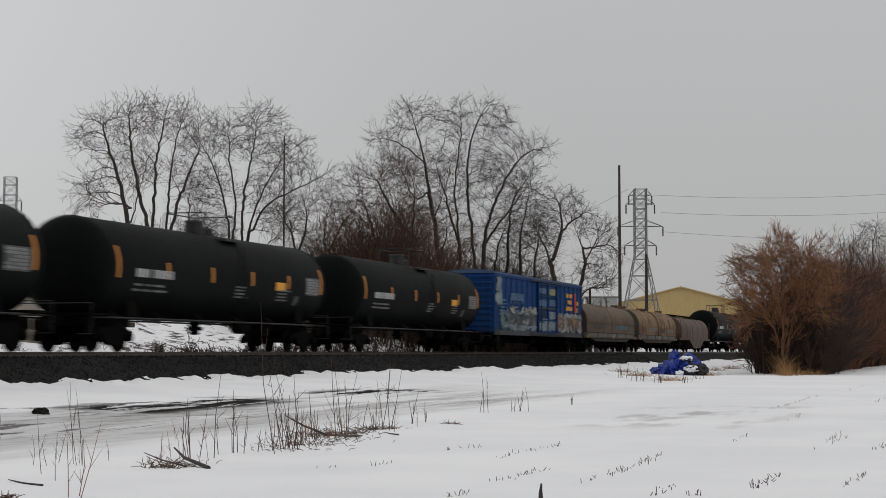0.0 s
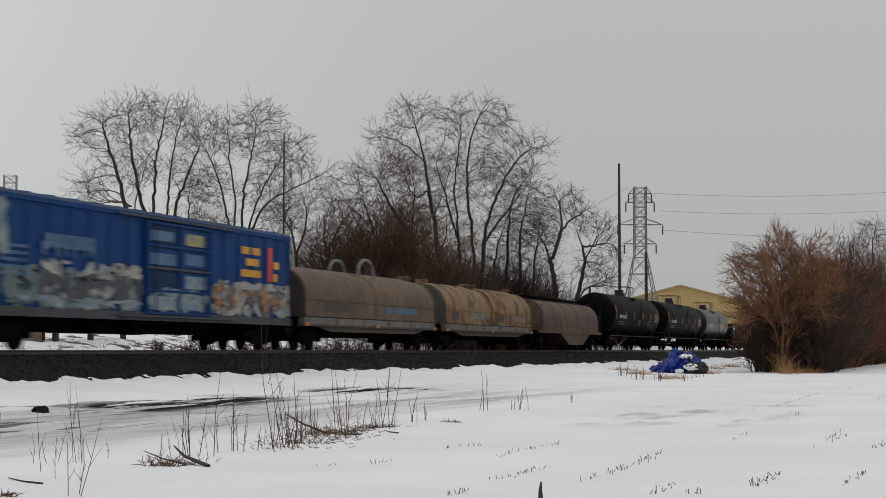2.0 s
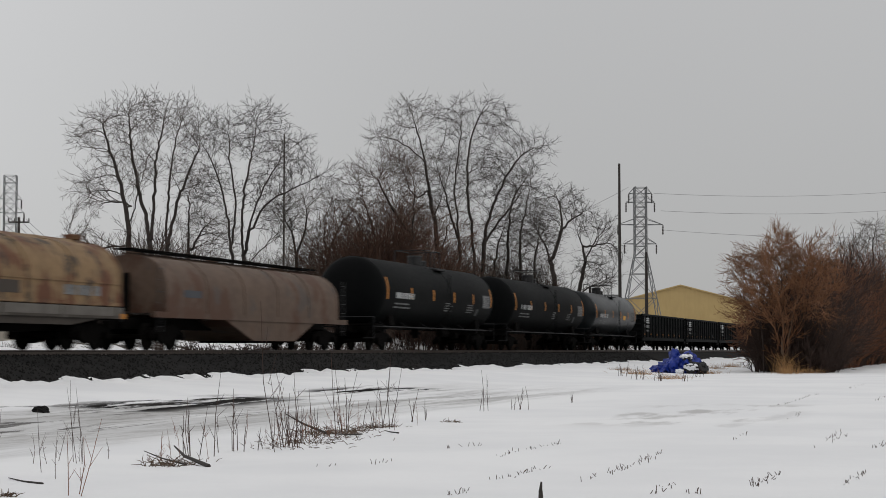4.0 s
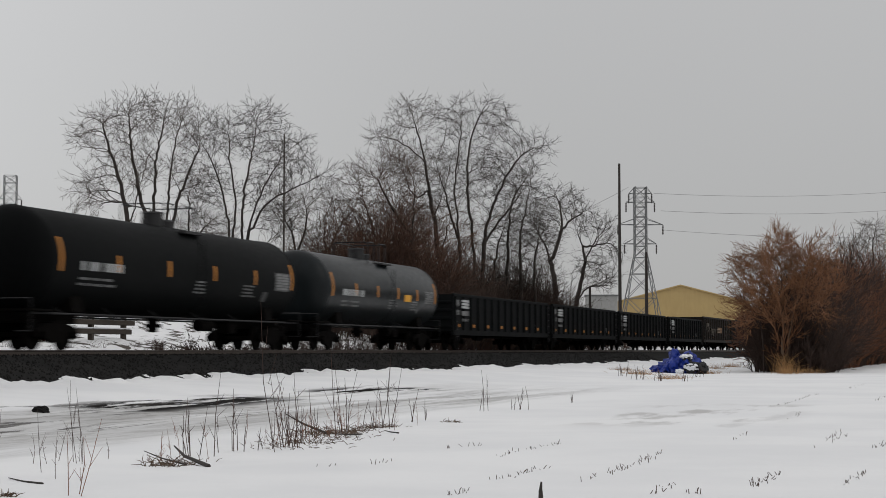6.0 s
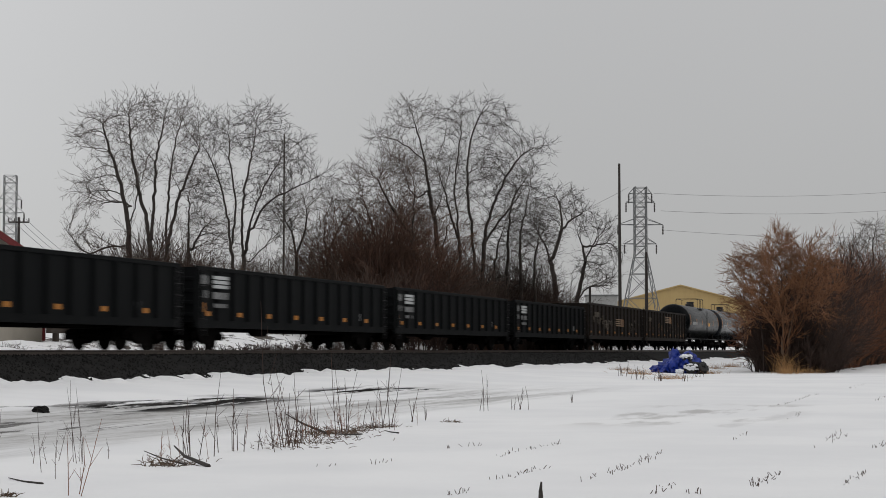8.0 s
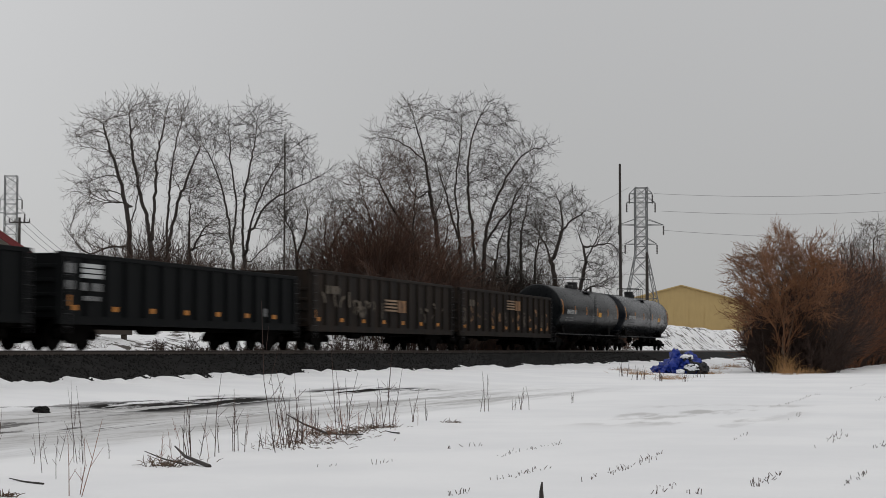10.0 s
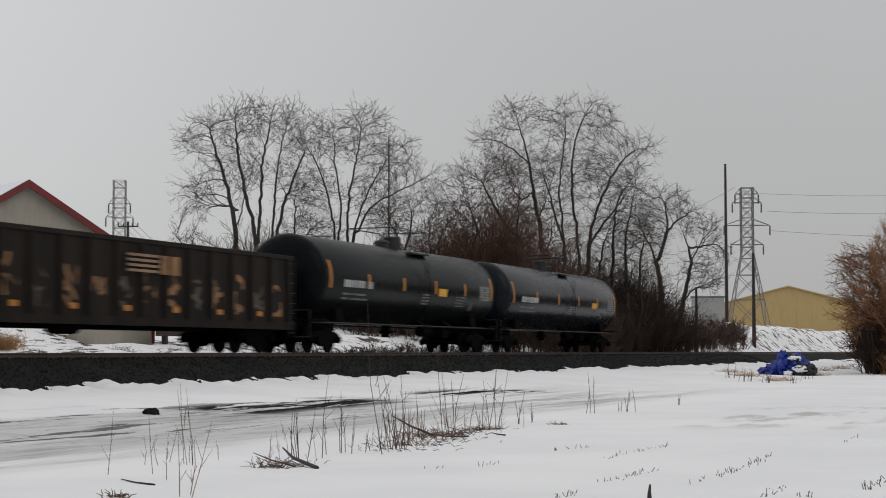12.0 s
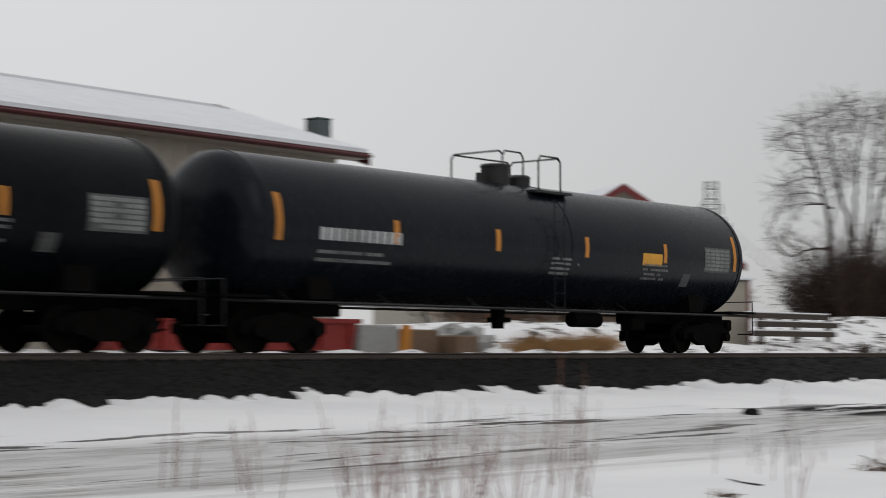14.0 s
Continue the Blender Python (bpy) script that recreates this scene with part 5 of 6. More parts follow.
tree(105.2, 45.8, (((-0.55, 5.98), (-0.81, 8.56), (-1.18, 11.14), (-1.91, 13.53), (-3.02, 15.37)), ((0.07, 5.98), (-0.11, 9.3), (0, 11.87), (0.59, 14.45), (0.81, 16.84)), ((0.15, 7.82), (0.63, 10.03), (1.55, 12.24), (2.65, 14.01), (3.97, 14.96)), ((0.63, 9.3), (1.47, 11.14), (3.39, 12.02), (5.59, 13.16)), ((-0.66, 8.19), (-0.44, 11.14), (-0.88, 13.71), (-1.03, 15.74)), ((-0.66, 7.82), (-1.66, 9.37), (-3.02, 9.74)), ((0.37, 7.09), (1.47, 8.38), (2.58, 9.66)),),
     ((-1.91, 15.18, 1.77, 1.77), (0.74, 15.37, 2.28, 1.91), (2.87, 13.71, 1.69, 1.69), (4.34, 12.83, 1.55, 0.66), (-1.91, 11.87, 1.55, 1.84), (1.47, 11.5, 2.21, 1.84), (1.03, 16.95, 1.4, 0.66), (2.21, 9.66, 1.29, 1.29),),
     "tall bare grey tree with fanned limbs", count=2900, seed=32, trunk=0.22, twig=BARK)
tree(119.8, 33.9, (((0.2, 5.22), (0.28, 9.64), (1.04, 12.05), (2.41, 14.66), (3.21, 15.59), (4.82, 15.99)), ((-0.4, 5.22), (-0.48, 9.24), (-0.96, 12.45), (-0.96, 15.27), (-0.32, 17.6), (0.48, 18.88)), ((-1.41, 5.22), (-1.53, 10.04), (-1.93, 12.85), (-1.45, 16.07), (-1.53, 18.68)), ((-1.53, 9.24), (-2.41, 12.45), (-3.13, 14.86)), ((0.24, 8.84), (1.21, 10.44), (2.61, 12.05), (4.02, 14.06)),),
     ((-1.53, 17.6, 1.85, 1.77), (0.88, 17.76, 1.69, 1.69), (3.42, 15.75, 1.81, 1.29), (0.4, 14.06, 3.21, 2.41), (2.21, 11.25, 2.41, 2.01), (-2.01, 13.26, 2.01, 2.41),),
     "tall bare dark tree with forked stems", count=2600, seed=33, trunk=0.23, twig=BARK)
tree(118.5, 36.4, (((0.2, 5.2), (-0.4, 10.41), (-0.88, 13.21), (-1.28, 15.61), (-1.88, 17.81), (-2.32, 19.01)), ((-1.12, 14.81), (-2.88, 16.21), (-4.48, 16.49)), ((-1.68, 17.21), (-3, 17.41)), ((-0.48, 10.81), (0.4, 13.21), (0.8, 15.21)), ((-0.88, 12.81), (-1.8, 12.01), (-2.6, 14.01)),),
     ((-1.8, 18.01, 1.84, 1.28), (-3.68, 16.57, 1.68, 0.88), (-1.12, 14.41, 2, 2), (-2.48, 14.41, 1.6, 1.6), (-1.4, 11.21, 1.6, 2.4),),
     "tall bare grey tree leaning over a thicket", count=1600, seed=34, trunk=0.2)
tree(111.0, 37.2, (((1.13, 5.73), (1.02, 9.51), (1.28, 12.15), (0.57, 13.66)), ((1.06, 9.13), (-0.38, 11.02), (-1.32, 12.91)), ((0, 5.73), (-1.51, 9.51), (-2.27, 11.77)), ((1.06, 8.75), (2.27, 10.26)),),
     ((-1.89, 12.72, 1.7, 1.59), (-0.3, 13.29, 1.7, 1.81), (-2.34, 10.45, 1.7, 1.89), (0.19, 10.26, 1.7, 2.27),),
     "bare grey-brown tree with dense fine twigs", count=2600, seed=35, twig=TWIG_BROWN, trunk=0.18)
tree(122.0, 31.9, (((-0.57, 4.45), (-0.49, 9.33), (-0.24, 12.18), (0.81, 13.81)), ((0.53, 4.45), (0.33, 9.33), (0.98, 12.18), (1.46, 14.21)), ((-1.71, 5.27), (-1.38, 8.52), (-0.89, 10.15)), ((1.55, 4.45), (1.34, 7.71), (1.75, 9.74)),),
     ((0.81, 12.99, 1.46, 1.63), (-0.08, 9.33, 1.83, 2.44), (1.75, 9.33, 1.46, 2.03), (0.53, 6.89, 2.44, 1.63), (-1.71, 8.52, 1.22, 2.03),),
     "bare tree with a vine-darkened trunk", count=2500, seed=37, twig=BARK, trunk=0.18)
tree(134.6, 31.8, (((0, 4.54), (-0.04, 6.99), (-0.4, 8.77), (-1.11, 10.47), (-1.92, 11.98)), ((-0.27, 8.68), (0.27, 10.47), (0.94, 11.62), (2.36, 12.43)), ((0.45, 10.91), (0.49, 12.69), (0, 13.9)),),
     ((0.49, 13.32, 1.6, 0.89), (2.27, 12.16, 1.07, 0.62), (-1.02, 11, 1.51, 1.78), (1.11, 12.69, 1.16, 1.16), (-0.45, 12.34, 1.16, 1.16),),
     "leaning bare tree with a thick crooked trunk", count=1500, seed=38, twig=BARK, trunk=0.24)
tree(139.9, 31.4, (((-0.28, 3.51), (0.46, 7.11), (1.15, 9.42), (2.12, 10.89), (3.05, 11.91)), ((0.78, 8.77), (0.46, 10.62), (-0.09, 12.09)), ((1.34, 9.88), (2.58, 10.2), (3.42, 9.23)), ((0.09, 5.35), (1.15, 6.74), (2.77, 6.74)),),
     ((2.22, 11.26, 1.15, 1.2), (0.46, 11.35, 0.83, 0.92), (2.86, 9.51, 0.92, 0.83), (1.94, 7.11, 1.57, 1.11), (1.15, 8.12, 1.38, 1.38),),
     "low leaning bare tree with a crooked trunk", count=1200, seed=39, twig=BARK, trunk=0.24)
tree(112.2, 43.6, (((-1.16, 5.85), (-1.12, 8.17), (-1.67, 10.03), (-2.6, 11.19)), ((-1.05, 8.17), (-0.39, 9.92), (-0.58, 11.66)), ((0.89, 5.85), (0.97, 8.17), (1.82, 9.92), (2.6, 10.88)), ((0.97, 7.78), (0.58, 9.72), (1.36, 11.58)),),
     ((-1.43, 10.81, 1.63, 1.7), (1.05, 11.58, 1.7, 1.39), (0.04, 8.56, 2.32, 1.74), (1.94, 9.72, 1.55, 1.78),),
     "low spreading bare tree", count=1800, seed=40, trunk=0.16)
tree(107.9, 50.7, (((-0.19, 5.77), (-0.19, 9.58), (-0.11, 12.63)), ((-0.08, 8.06), (0.84, 9.58), (1.79, 10.34)), ((-0.15, 8.82), (-0.88, 9.96)),),
     ((0, 11.67, 0.84, 1.37), (0.65, 9.2, 1.71, 1.52), (2.06, 9.2, 1.14, 1.52),),
     "slim bare tree among others", count=900, seed=44, trunk=0.17)
tree(121.8, 45.3, (((0.0, 2.0), (0.0, 4.0), (-0.8, 6.4), (-1.4, 8.6)), ((0.2, 3.6), (1.0, 6.0), (1.9, 8.8))), ((-1.2, 8.0, 2.2, 1.8), (1.6, 8.2, 2.2, 1.8), (0.2, 5.4, 2.8, 1.8)), "low bare tree among others", count=1100, seed=41, trunk=0.15)
tree(122.4, 50.9, (((0.0, 2.0), (0.0, 4.0), (-1.0, 6.0), (-1.8, 7.6)), ((0.2, 3.6), (0.9, 5.6), (1.5, 7.8))), ((-1.4, 7.0, 2.0, 1.6), (1.4, 7.2, 2.0, 1.6), (0.2, 4.8, 2.6, 1.6)), "low bare tree among others", count=1000, seed=43, trunk=0.15)
tree(119.0, 37.6, (((0.0, 2.0), (0.1, 5.0), (-0.8, 8.4), (-1.6, 11.2)), ((0.2, 4.6), (1.0, 8.0), (1.9, 11.6))), ((-1.4, 9.6, 2.4, 2.6), (1.6, 10.0, 2.4, 2.6), (0.2, 6.4, 3.2, 2.4)), "bare brown tree with dense fine twigs", count=1800, seed=36, twig=TWIG_BROWN, trunk=0.17)
# brown brush on the bank beyond the track
r_b = random.Random(6)
for k in range(27):
    x = 101 + k * 2.9 + r_b.uniform(-1, 1)
    y = 33.6 + r_b.uniform(-0.8, 1.8)
    tall = 5.4 - 0.05 * (x - 101) + r_b.uniform(-0.6, 0.8)
    shrub(x, y, 3.6, max(1.8, tall * 1.15), 44, 60 + k, "dense leafless brown brush on a snowy bank", (TWIG_BROWN, TWIG_DARK, TWIG_RED)[k % 3], thin=0.010)
for k, (x, y, h) in enumerate(((110.3, 39.0, 10.6), (110.7, 37.9, 11.4), (111.0, 37.0, 10.8), (113.8, 35.0, 7.8), (117.3, 35.4, 7.4), (121.3, 34.3, 7.2), (125.3, 34.7, 6.8), (123.0, 33.0, 6.2), (128.5, 33.6, 6.0), (101.4, 43.6, 5.6), (99.4, 47.1, 5.2), (112.4, 42.0, 6.4), (104.5, 39.6, 6.6), (130.3, 34.9, 6.0))):
    shrub(x, y, 4.8, h, 130 if k < 3 else 90 if k < 9 else 40, 90 + k, "tall reddish-brown leafless thicket", TWIG_RED if k < 3 else TWIG_BROWN, thin=0.011)

# tall thin brush between the trunks
for k, (x, y, h) in enumerate(((111.6, 57.0, 8.6), (113.4, 54.2, 9.4), (115.2, 51.4, 8.8), (116.2, 49.0, 8.6), (117.4, 46.4, 8.4), (118.2, 44.2, 8.8), (119.4, 42.0, 9.6), (123.8, 36.6, 9.0), (125.2, 33.6, 9.4), (126.6, 31.9, 8.8), (128.8, 33.0, 8.4), (132.0, 33.4, 7.4), (135.0, 32.6, 6.8))):
    shrub(x, y, 5.2, h, 50 if k < 7 else 90, 370 + k, "tall thin grey-brown brush between bare trunks", TWIG_BROWN if k < 7 and k % 2 else TWIG_DARK if k >= 7 else TWIG_GREY, thin=0.009)

# low brush at the foot of the bank
for k in range(16):
    x = 68 + k * 2.2 + r_b.uniform(-0.8, 0.8)
    shrub(x, 32.6 + r_b.uniform(-0.4, 1.2), 2.6, r_b.uniform(0.8, 1.4), 30, 300 + k, "low dark brush in snow beside the track", TWIG_DARK, kids=(5, 3), lean=0.8, thin=0.010)

# grey-brown brush round the feet of the paired trees
for k in range(9):
    shrub(90.5 + k * 1.3, 36.8 + 1.9 * (k % 3) + r_b.uniform(-0.5, 0.5), 4.0, r_b.uniform(3.2, 4.4), 46, 330 + k, "dense grey-brown leafless brush under bare trees", (TWIG_BROWN, TWIG_DARK)[k % 2], thin=0.011)

for k in range(7):
    shrub(91.0 + k * 1.5, 45.5 + 1.5 * (k % 3) + r_b.uniform(-0.5, 0.5), 4.4, r_b.uniform(5.4, 6.8), 60, 350 + k, "dense grey-brown leafless brush under bare trees", (TWIG_DARK, TWIG_BROWN)[k % 2], thin=0.011)

# hedge on the near side of the track, with a pale-stemmed small tree at its end
tree(94.4, 10.1, (((0.0, 0.4), (0.0, 2.0), (-0.5, 4.2), (-1.4, 6.2)), ((0.25, 0.4), (0.5, 2.4), (1.1, 4.4), (1.7, 6.6)), ((0.05, 1.2), (0.3, 3.4), (0.2, 5.6)), ((0.0, 1.6), (-0.9, 3.2), (-2.0, 4.4)), ((0.3, 1.8), (1.3, 3.2), (2.6, 4.6))),
     ((-1.3, 4.9, 1.4, 1.9), (0.2, 6.0, 1.7, 1.6), (1.6, 5.6, 1.5, 1.7), (-1.7, 3.3, 1.1, 0.9), (0.8, 3.6, 1.8, 1.4)),
     "small many-stemmed tree with fine tan twigs", count=800, seed=50, trunk=0.10, twig=TWIG_TAN, bark=BUSH_STEM, name="bush", thin=0.010, step=0.36, twig_long=0.8, rise=0.22, stray=0.28, fine=2)
for k in range(16):
    x = 98.0 + k * 5.0
    y = 9.5 + (x - 96) * 0.008 + r_b.uniform(-0.3, 0.5)
    h = 6.2 + r_b.uniform(-0.5, 0.6) + min(k, 9) * 0.5
    shrub(x, y, 3.4, h, 110, 110 + k, "thick tan and russet leafless hedge bush", (TWIG_DARK, TWIG_RUST, TWIG_DARK, TWIG_RED)[k % 4], deep=5.5, thin=0.013)
for k, (x, y, h) in enumerate(((95.6, 9.1, 2.6), (98.4, 10.6, 4.6), (101.6, 10.6, 5.6), (97.2, 8.8, 3.6), (101.1, 9.2, 4.5))):
    shrub(x, y, 2.8, h, 80, 140 + k, "russet leafless bush at the hedge's end", (TWIG_DARK, TWIG_DARK, TWIG_RUST)[k % 3], thin=0.010)
tree(195.4, 10.7, (((0.25, 2.43), (0, 8.56), (-0.37, 12.85), (0.12, 15)), ((0.06, 8.56), (-1.41, 11.32), (-2.21, 12.85)), ((0.06, 9.17), (1.66, 12.24)),),
     ((-0.18, 13.77, 1.84, 1.84), (-1.72, 11.63, 1.96, 1.72), (0.86, 10.4, 2.45, 2.45),),
     "bare grey tree behind the hedge", count=700, seed=51, thin=0.016)


# ---- lumpy heaps ----
def heap(name, m, lumps, seed, mat, label, category, jag=0.2):
    r = np.random.RandomState(seed)
    bm = bmesh.new()
    for x, y, z, a, b, c in lumps:
        t = bmesh.ops.create_icosphere(bm, subdivisions=3, radius=1.0)
        for v in t["verts"]:
            k = 1 + jag * noise.noise(v.co * 2.3 + Vector((x * 3, y * 3, seed)))
            k += 0.6 * jag * abs(noise.noise(v.co * 5 + Vector((y, x, seed))))
            v.co = Vector((x + v.co.x * a * k, y + v.co.y * b * k, z + v.co.z * c * k))
    ob = new(name, finish(name, bm, mat, False))
    ob.matrix_basis = m
    return tagged(ob, label, category)


# ---- dry grass and weeds ----
def tuft(x, y, wide, tall, blades, seed, label, mat=DRY_GRASS, name="grass_clump", lean=0.5, blade=0.006):
    r = np.random.RandomState(seed)
    w = Wood()
    for k in range(blades):
        p = np.array((r.normal(0, wide * 0.3), r.normal(0, wide * 0.3), -0.02))
        d = np.array((r.normal(0, lean), r.normal(0, lean), 1.0))
        d = d / np.linalg.norm(d) * tall * r.uniform(0.5, 1.1)
        bend = np.array((r.normal(0, 0.2), r.normal(0, 0.2), -0.15)) * tall
        w.limb(np.array([p, p + d * 0.55, p + d + bend]), (blade, blade * 0.8, blade * 0.35), 3)
    ob = new(name, w.mesh(name, mat))
    ob.location = (x, y, ground_height(x, y))
    return tagged(ob, label, "grass", kind="stuff")


def weed(x, y, tall, stems, seed, label="dead brown weed stalks standing in snow", wide=0.11, mat=WEED, thick=0.008, branchy=3):
    r = np.random.RandomState(seed)
    w = Wood()
    for k in range(stems):
        p = np.array((r.normal(0, wide), r.normal(0, wide), -0.03))
        h = tall * (1.0 if k == 0 else r.uniform(0.45, 1.0))
        d = np.array((r.normal(0, 0.13), r.normal(0, 0.13), 1.0)) * h
        q = p + d * 0.5 + r.normal(0, 0.03 * h, 3)
        w.limb(np.array([p, q, p + d]), (thick, thick * 0.75, thick * 0.35), 4)
        for j in range(branchy):
            f = r.uniform(0.2, 0.85)
            s = p + d * f
            e = s + np.array((r.normal(0, 0.13), r.normal(0, 0.13), r.uniform(0.12, 0.4))) * h * (1.1 - f)
            w.limb(np.array([s, (s + e) / 2, e]), (thick * 0.5, thick * 0.4, thick * 0.25), 3)
    ob = new("dead_weed", w.mesh("dead_weed", mat))
    ob.location = (x, y, ground_height(x, y))
    return tagged(ob, label, "weed", kind="stuff")


for k, (x, y, h, n) in enumerate((
        (15.24, 8.95, 0.66, 2),
        (14.52, 8.26, 0.47, 1),
        (16.93, 9.34, 0.91, 4),
        (17.16, 9.58, 0.43, 2),
        (16.66, 9.58, 0.36, 2),
        (17.77, 9.3, 0.25, 1),
        (18.42, 8.63, 0.97, 4),
        (18.44, 8.56, 0.71, 3),
        (19.17, 8.47, 0.77, 3),
        (19.44, 8.39, 0.61, 3),
        (20.25, 8.23, 1.01, 9),
        (21.14, 8.47, 0.66, 6),
        (19.85, 8.27, 0.48, 3),
        (22.59, 8.72, 0.7, 4),
        (23.13, 8.59, 0.95, 4),
        (25.78, 9.11, 0.61, 4),
        (25.88, 8.79, 0.97, 3),
        (28.46, 9.29, 0.58, 3),
        (29.23, 9.27, 0.39, 2),
        (33.34, 9.42, 0.83, 3),
        (34.21, 8.79, 0.51, 6),
        (39.74, 9.03, 0.29, 3),
        (19.09, 7.95, 1.82, 1),
        (22.53, 8.37, 1.27, 1),
        (25.7, 8.7, 1.18, 1),
        (76.77, 15.19, 0.7, 7),
        (71.07, 13.36, 0.66, 9),
        (68.66, 12.12, 0.62, 9),
        (77.76, 11.96, 0.5, 7),
        (66.5, 10.77, 0.43, 6),
        (12.9, 9.58, 1.02, 4),
        (10.86, 8.83, 0.71, 4),
        (10.86, 9.16, 0.85, 3),
        (10.74, 9.7, 0.77, 4),
        (10.49, 9.74, 0.68, 5),
        (10.94, 9.41, 0.83, 5),
        (11.23, 9.29, 0.7, 4),
        (11.59, 9.1, 0.8, 5),
        (12.12, 8.67, 1.15, 3),
        (11.23, 10.17, 0.58, 4),
        (10.7, 11.2, 0.73, 4),
        (10.44, 11.85, 0.84, 4),
        (9.6, 9.98, 0.66, 2),
        (10.5, 10.05, 0.88, 3),
        (10.34, 9.4, 0.89, 4),
        (10.43, 9.13, 0.75, 3),
        (10.52, 8.86, 0.97, 4),
        (11.1, 8.81, 0.82, 3),
        (10.92, 8.22, 0.83, 3),
        (11.8, 8.47, 0.7, 3),
        (13.03, 7.17, 0.66, 3),
        (11.49, 8.34, 1.35, 2),
)):
    weed(x, y, h, n, 200 + k, mat=WEED if k < 30 else WEED_RED, thick=0.0045 if k < 6 else 0.0055 if k > 29 else 0.0070 if x < 40 else 0.010)
tuft(12.84, 7.71, 0.2, 0.12, 40, 8, "dark dead grass clump in snow", lean=1.2, mat=DEAD_GRASS)
tuft(16.63, 8.11, 0.5, 0.22, 60, 290, "flattened dry grass clump in snow", lean=1.2, mat=DEAD_GRASS)
tuft(23.36, 8.94, 0.7, 0.25, 70, 570, "flattened dry grass among weeds", lean=1.2, mat=DEAD_GRASS)
tuft(23.78, 8.71, 0.6, 0.25, 60, 615, "flattened dry grass among weeds", lean=1.2, mat=DEAD_GRASS)
tuft(25.79, 9.07, 0.3, 0.2, 40, 655, "small dry grass clump", lean=1.2, mat=DEAD_GRASS)
tuft(28.00, 8.40, 0.3, 0.12, 50, 800, "small brown grass clump in snow", lean=1.2, mat=DEAD_GRASS)
for k, (x, y, wide) in enumerate(((20.3, 8.2, 0.9), (21.2, 8.4, 1.0), (22.1, 8.5, 1.1), (22.9, 8.6, 0.9), (24.6, 8.8, 0.6), (17.2, 8.3, 0.7), (26.1, 8.9, 0.4))):
    tuft(x, y, wide, 0.16, 70, 700 + k, "matted dead grass and broken stalks in snow", lean=1.6, mat=DEAD_GRASS, blade=0.005)
    weed(x + 0.2, y + 0.15, 0.5, 5, 720 + k, wide=0.3, mat=WEED_RED, thick=0.004, branchy=7)
tuft(82.12, 15.44, 1.4, 0.4, 160, 1130, "dry grass beside a blue tarpaulin", lean=1.0)
tuft(72.84, 12.38, 1.2, 0.35, 150, 1185, "dry grass beside a blue tarpaulin", lean=1.0)
tuft(89.87, 17.78, 1.2, 0.3, 110, 1100, "dry grass beside a blue tarpaulin", lean=1.0)
tuft(88.98, 13.25, 1.2, 0.35, 130, 1250, "dry grass beside a blue tarpaulin", lean=1.0)
tuft(117.28, 15.77, 1.3, 0.45, 150, 1295, "dry grass beside a blue tarpaulin", lean=1.0)
tuft(106.93, 15.41, 1.0, 0.5, 80, 1265, "dry grass beside a blue tarpaulin", lean=1.0)


def stick(x, y, x2, y2, rise, radius, label):
    z = ground_height(x, y)
    bm = bmesh.new()
    d = Vector((x2 - x, y2 - y, rise))
    side = Vector((-d.y, d.x, 0)).normalized()
    mid = d * 0.5 + side * 0.03 * d.length
    tube(bm, (0, 0, 0.01), mid, radius, radius * 0.8, n=6)
    tube(bm, mid, d, radius * 0.8, radius * 0.4, n=6)
    ob = new("fallen_branch", finish("fallen_branch", bm, POLE_WOOD))
    ob.location = (x, y, z)
    return tagged(ob, label, "branch")


stick(16.53, 7.56, 18.36, 8.83, 0.1, 0.022, "dark fallen stick lying on snow")
stick(23.08, 8.73, 24.01, 9.76, 0.25, 0.018, "dark fallen stick lying on snow")
stick(23.68, 7.90, 23.94, 8.20, 0.03, 0.012, "dark fallen stick lying on snow")
stick(23.22, 8.29, 22.22, 8.38, 0.06, 0.015, "dark fallen stick lying on snow")
stick(14.02, 8.03, 14.41, 8.61, 0.02, 0.01, "dark fallen stick lying on snow")
stick(16.70, 7.89, 17.42, 8.74, 0.1, 0.01, "dark fallen stick lying on snow")


def stubble_row(points, seed):
    """Cut corn stalks poking through the snow along a drilled row."""
    r = np.random.RandomState(seed)
    w = Wood()
    for x0, y0, x1, y1, n in points:
        for k in range(2 * n):
            f = r.rand()
            x, y = x0 + (x1 - x0) * f + r.normal(0, 0.03), y0 + (y1 - y0) * f + r.normal(0, 0.04)
            z = ground_height(x, y)
            h = r.uniform(0.008, 0.05)
            w.limb(np.array([(x, y, z - 0.02), (x + r.normal(0, 0.02), y + r.normal(0, 0.02), z + h)]), (0.005, 0.003), 4)
    ob = new("stubble_row", w.mesh("stubble_row", WEED))
    return tagged(ob, "cut corn stubble poking through snow", "stubble", kind="stuff")


stubble_row(((15.83, 3.50, 20.31, 3.57, 26),), 300)
stubble_row(((13.96, 4.24, 14.64, 4.24, 7),), 301)
stubble_row(((15.60, 4.25, 17.61, 4.32, 14),), 302)
stubble_row(((18.91, 5.22, 22.57, 5.22, 14),), 303)
stubble_row(((14.51, 2.65, 15.86, 2.68, 8),), 304)
stubble_row(((15.62, 1.92, 17.24, 1.89, 12),), 305)
stubble_row(((15.70, 1.19, 17.65, 1.08, 10),), 306)
stubble_row(((38.22, 4.19, 49.48, 4.22, 16),), 307)
stubble_row(((54.66, 3.85, 67.37, 3.92, 6),), 308)
stubble_row(((23.06, 3.15, 26.01, 3.22, 3),), 309)
stubble_row(((30.34, 3.13, 34.55, 3.30, 4),), 310)
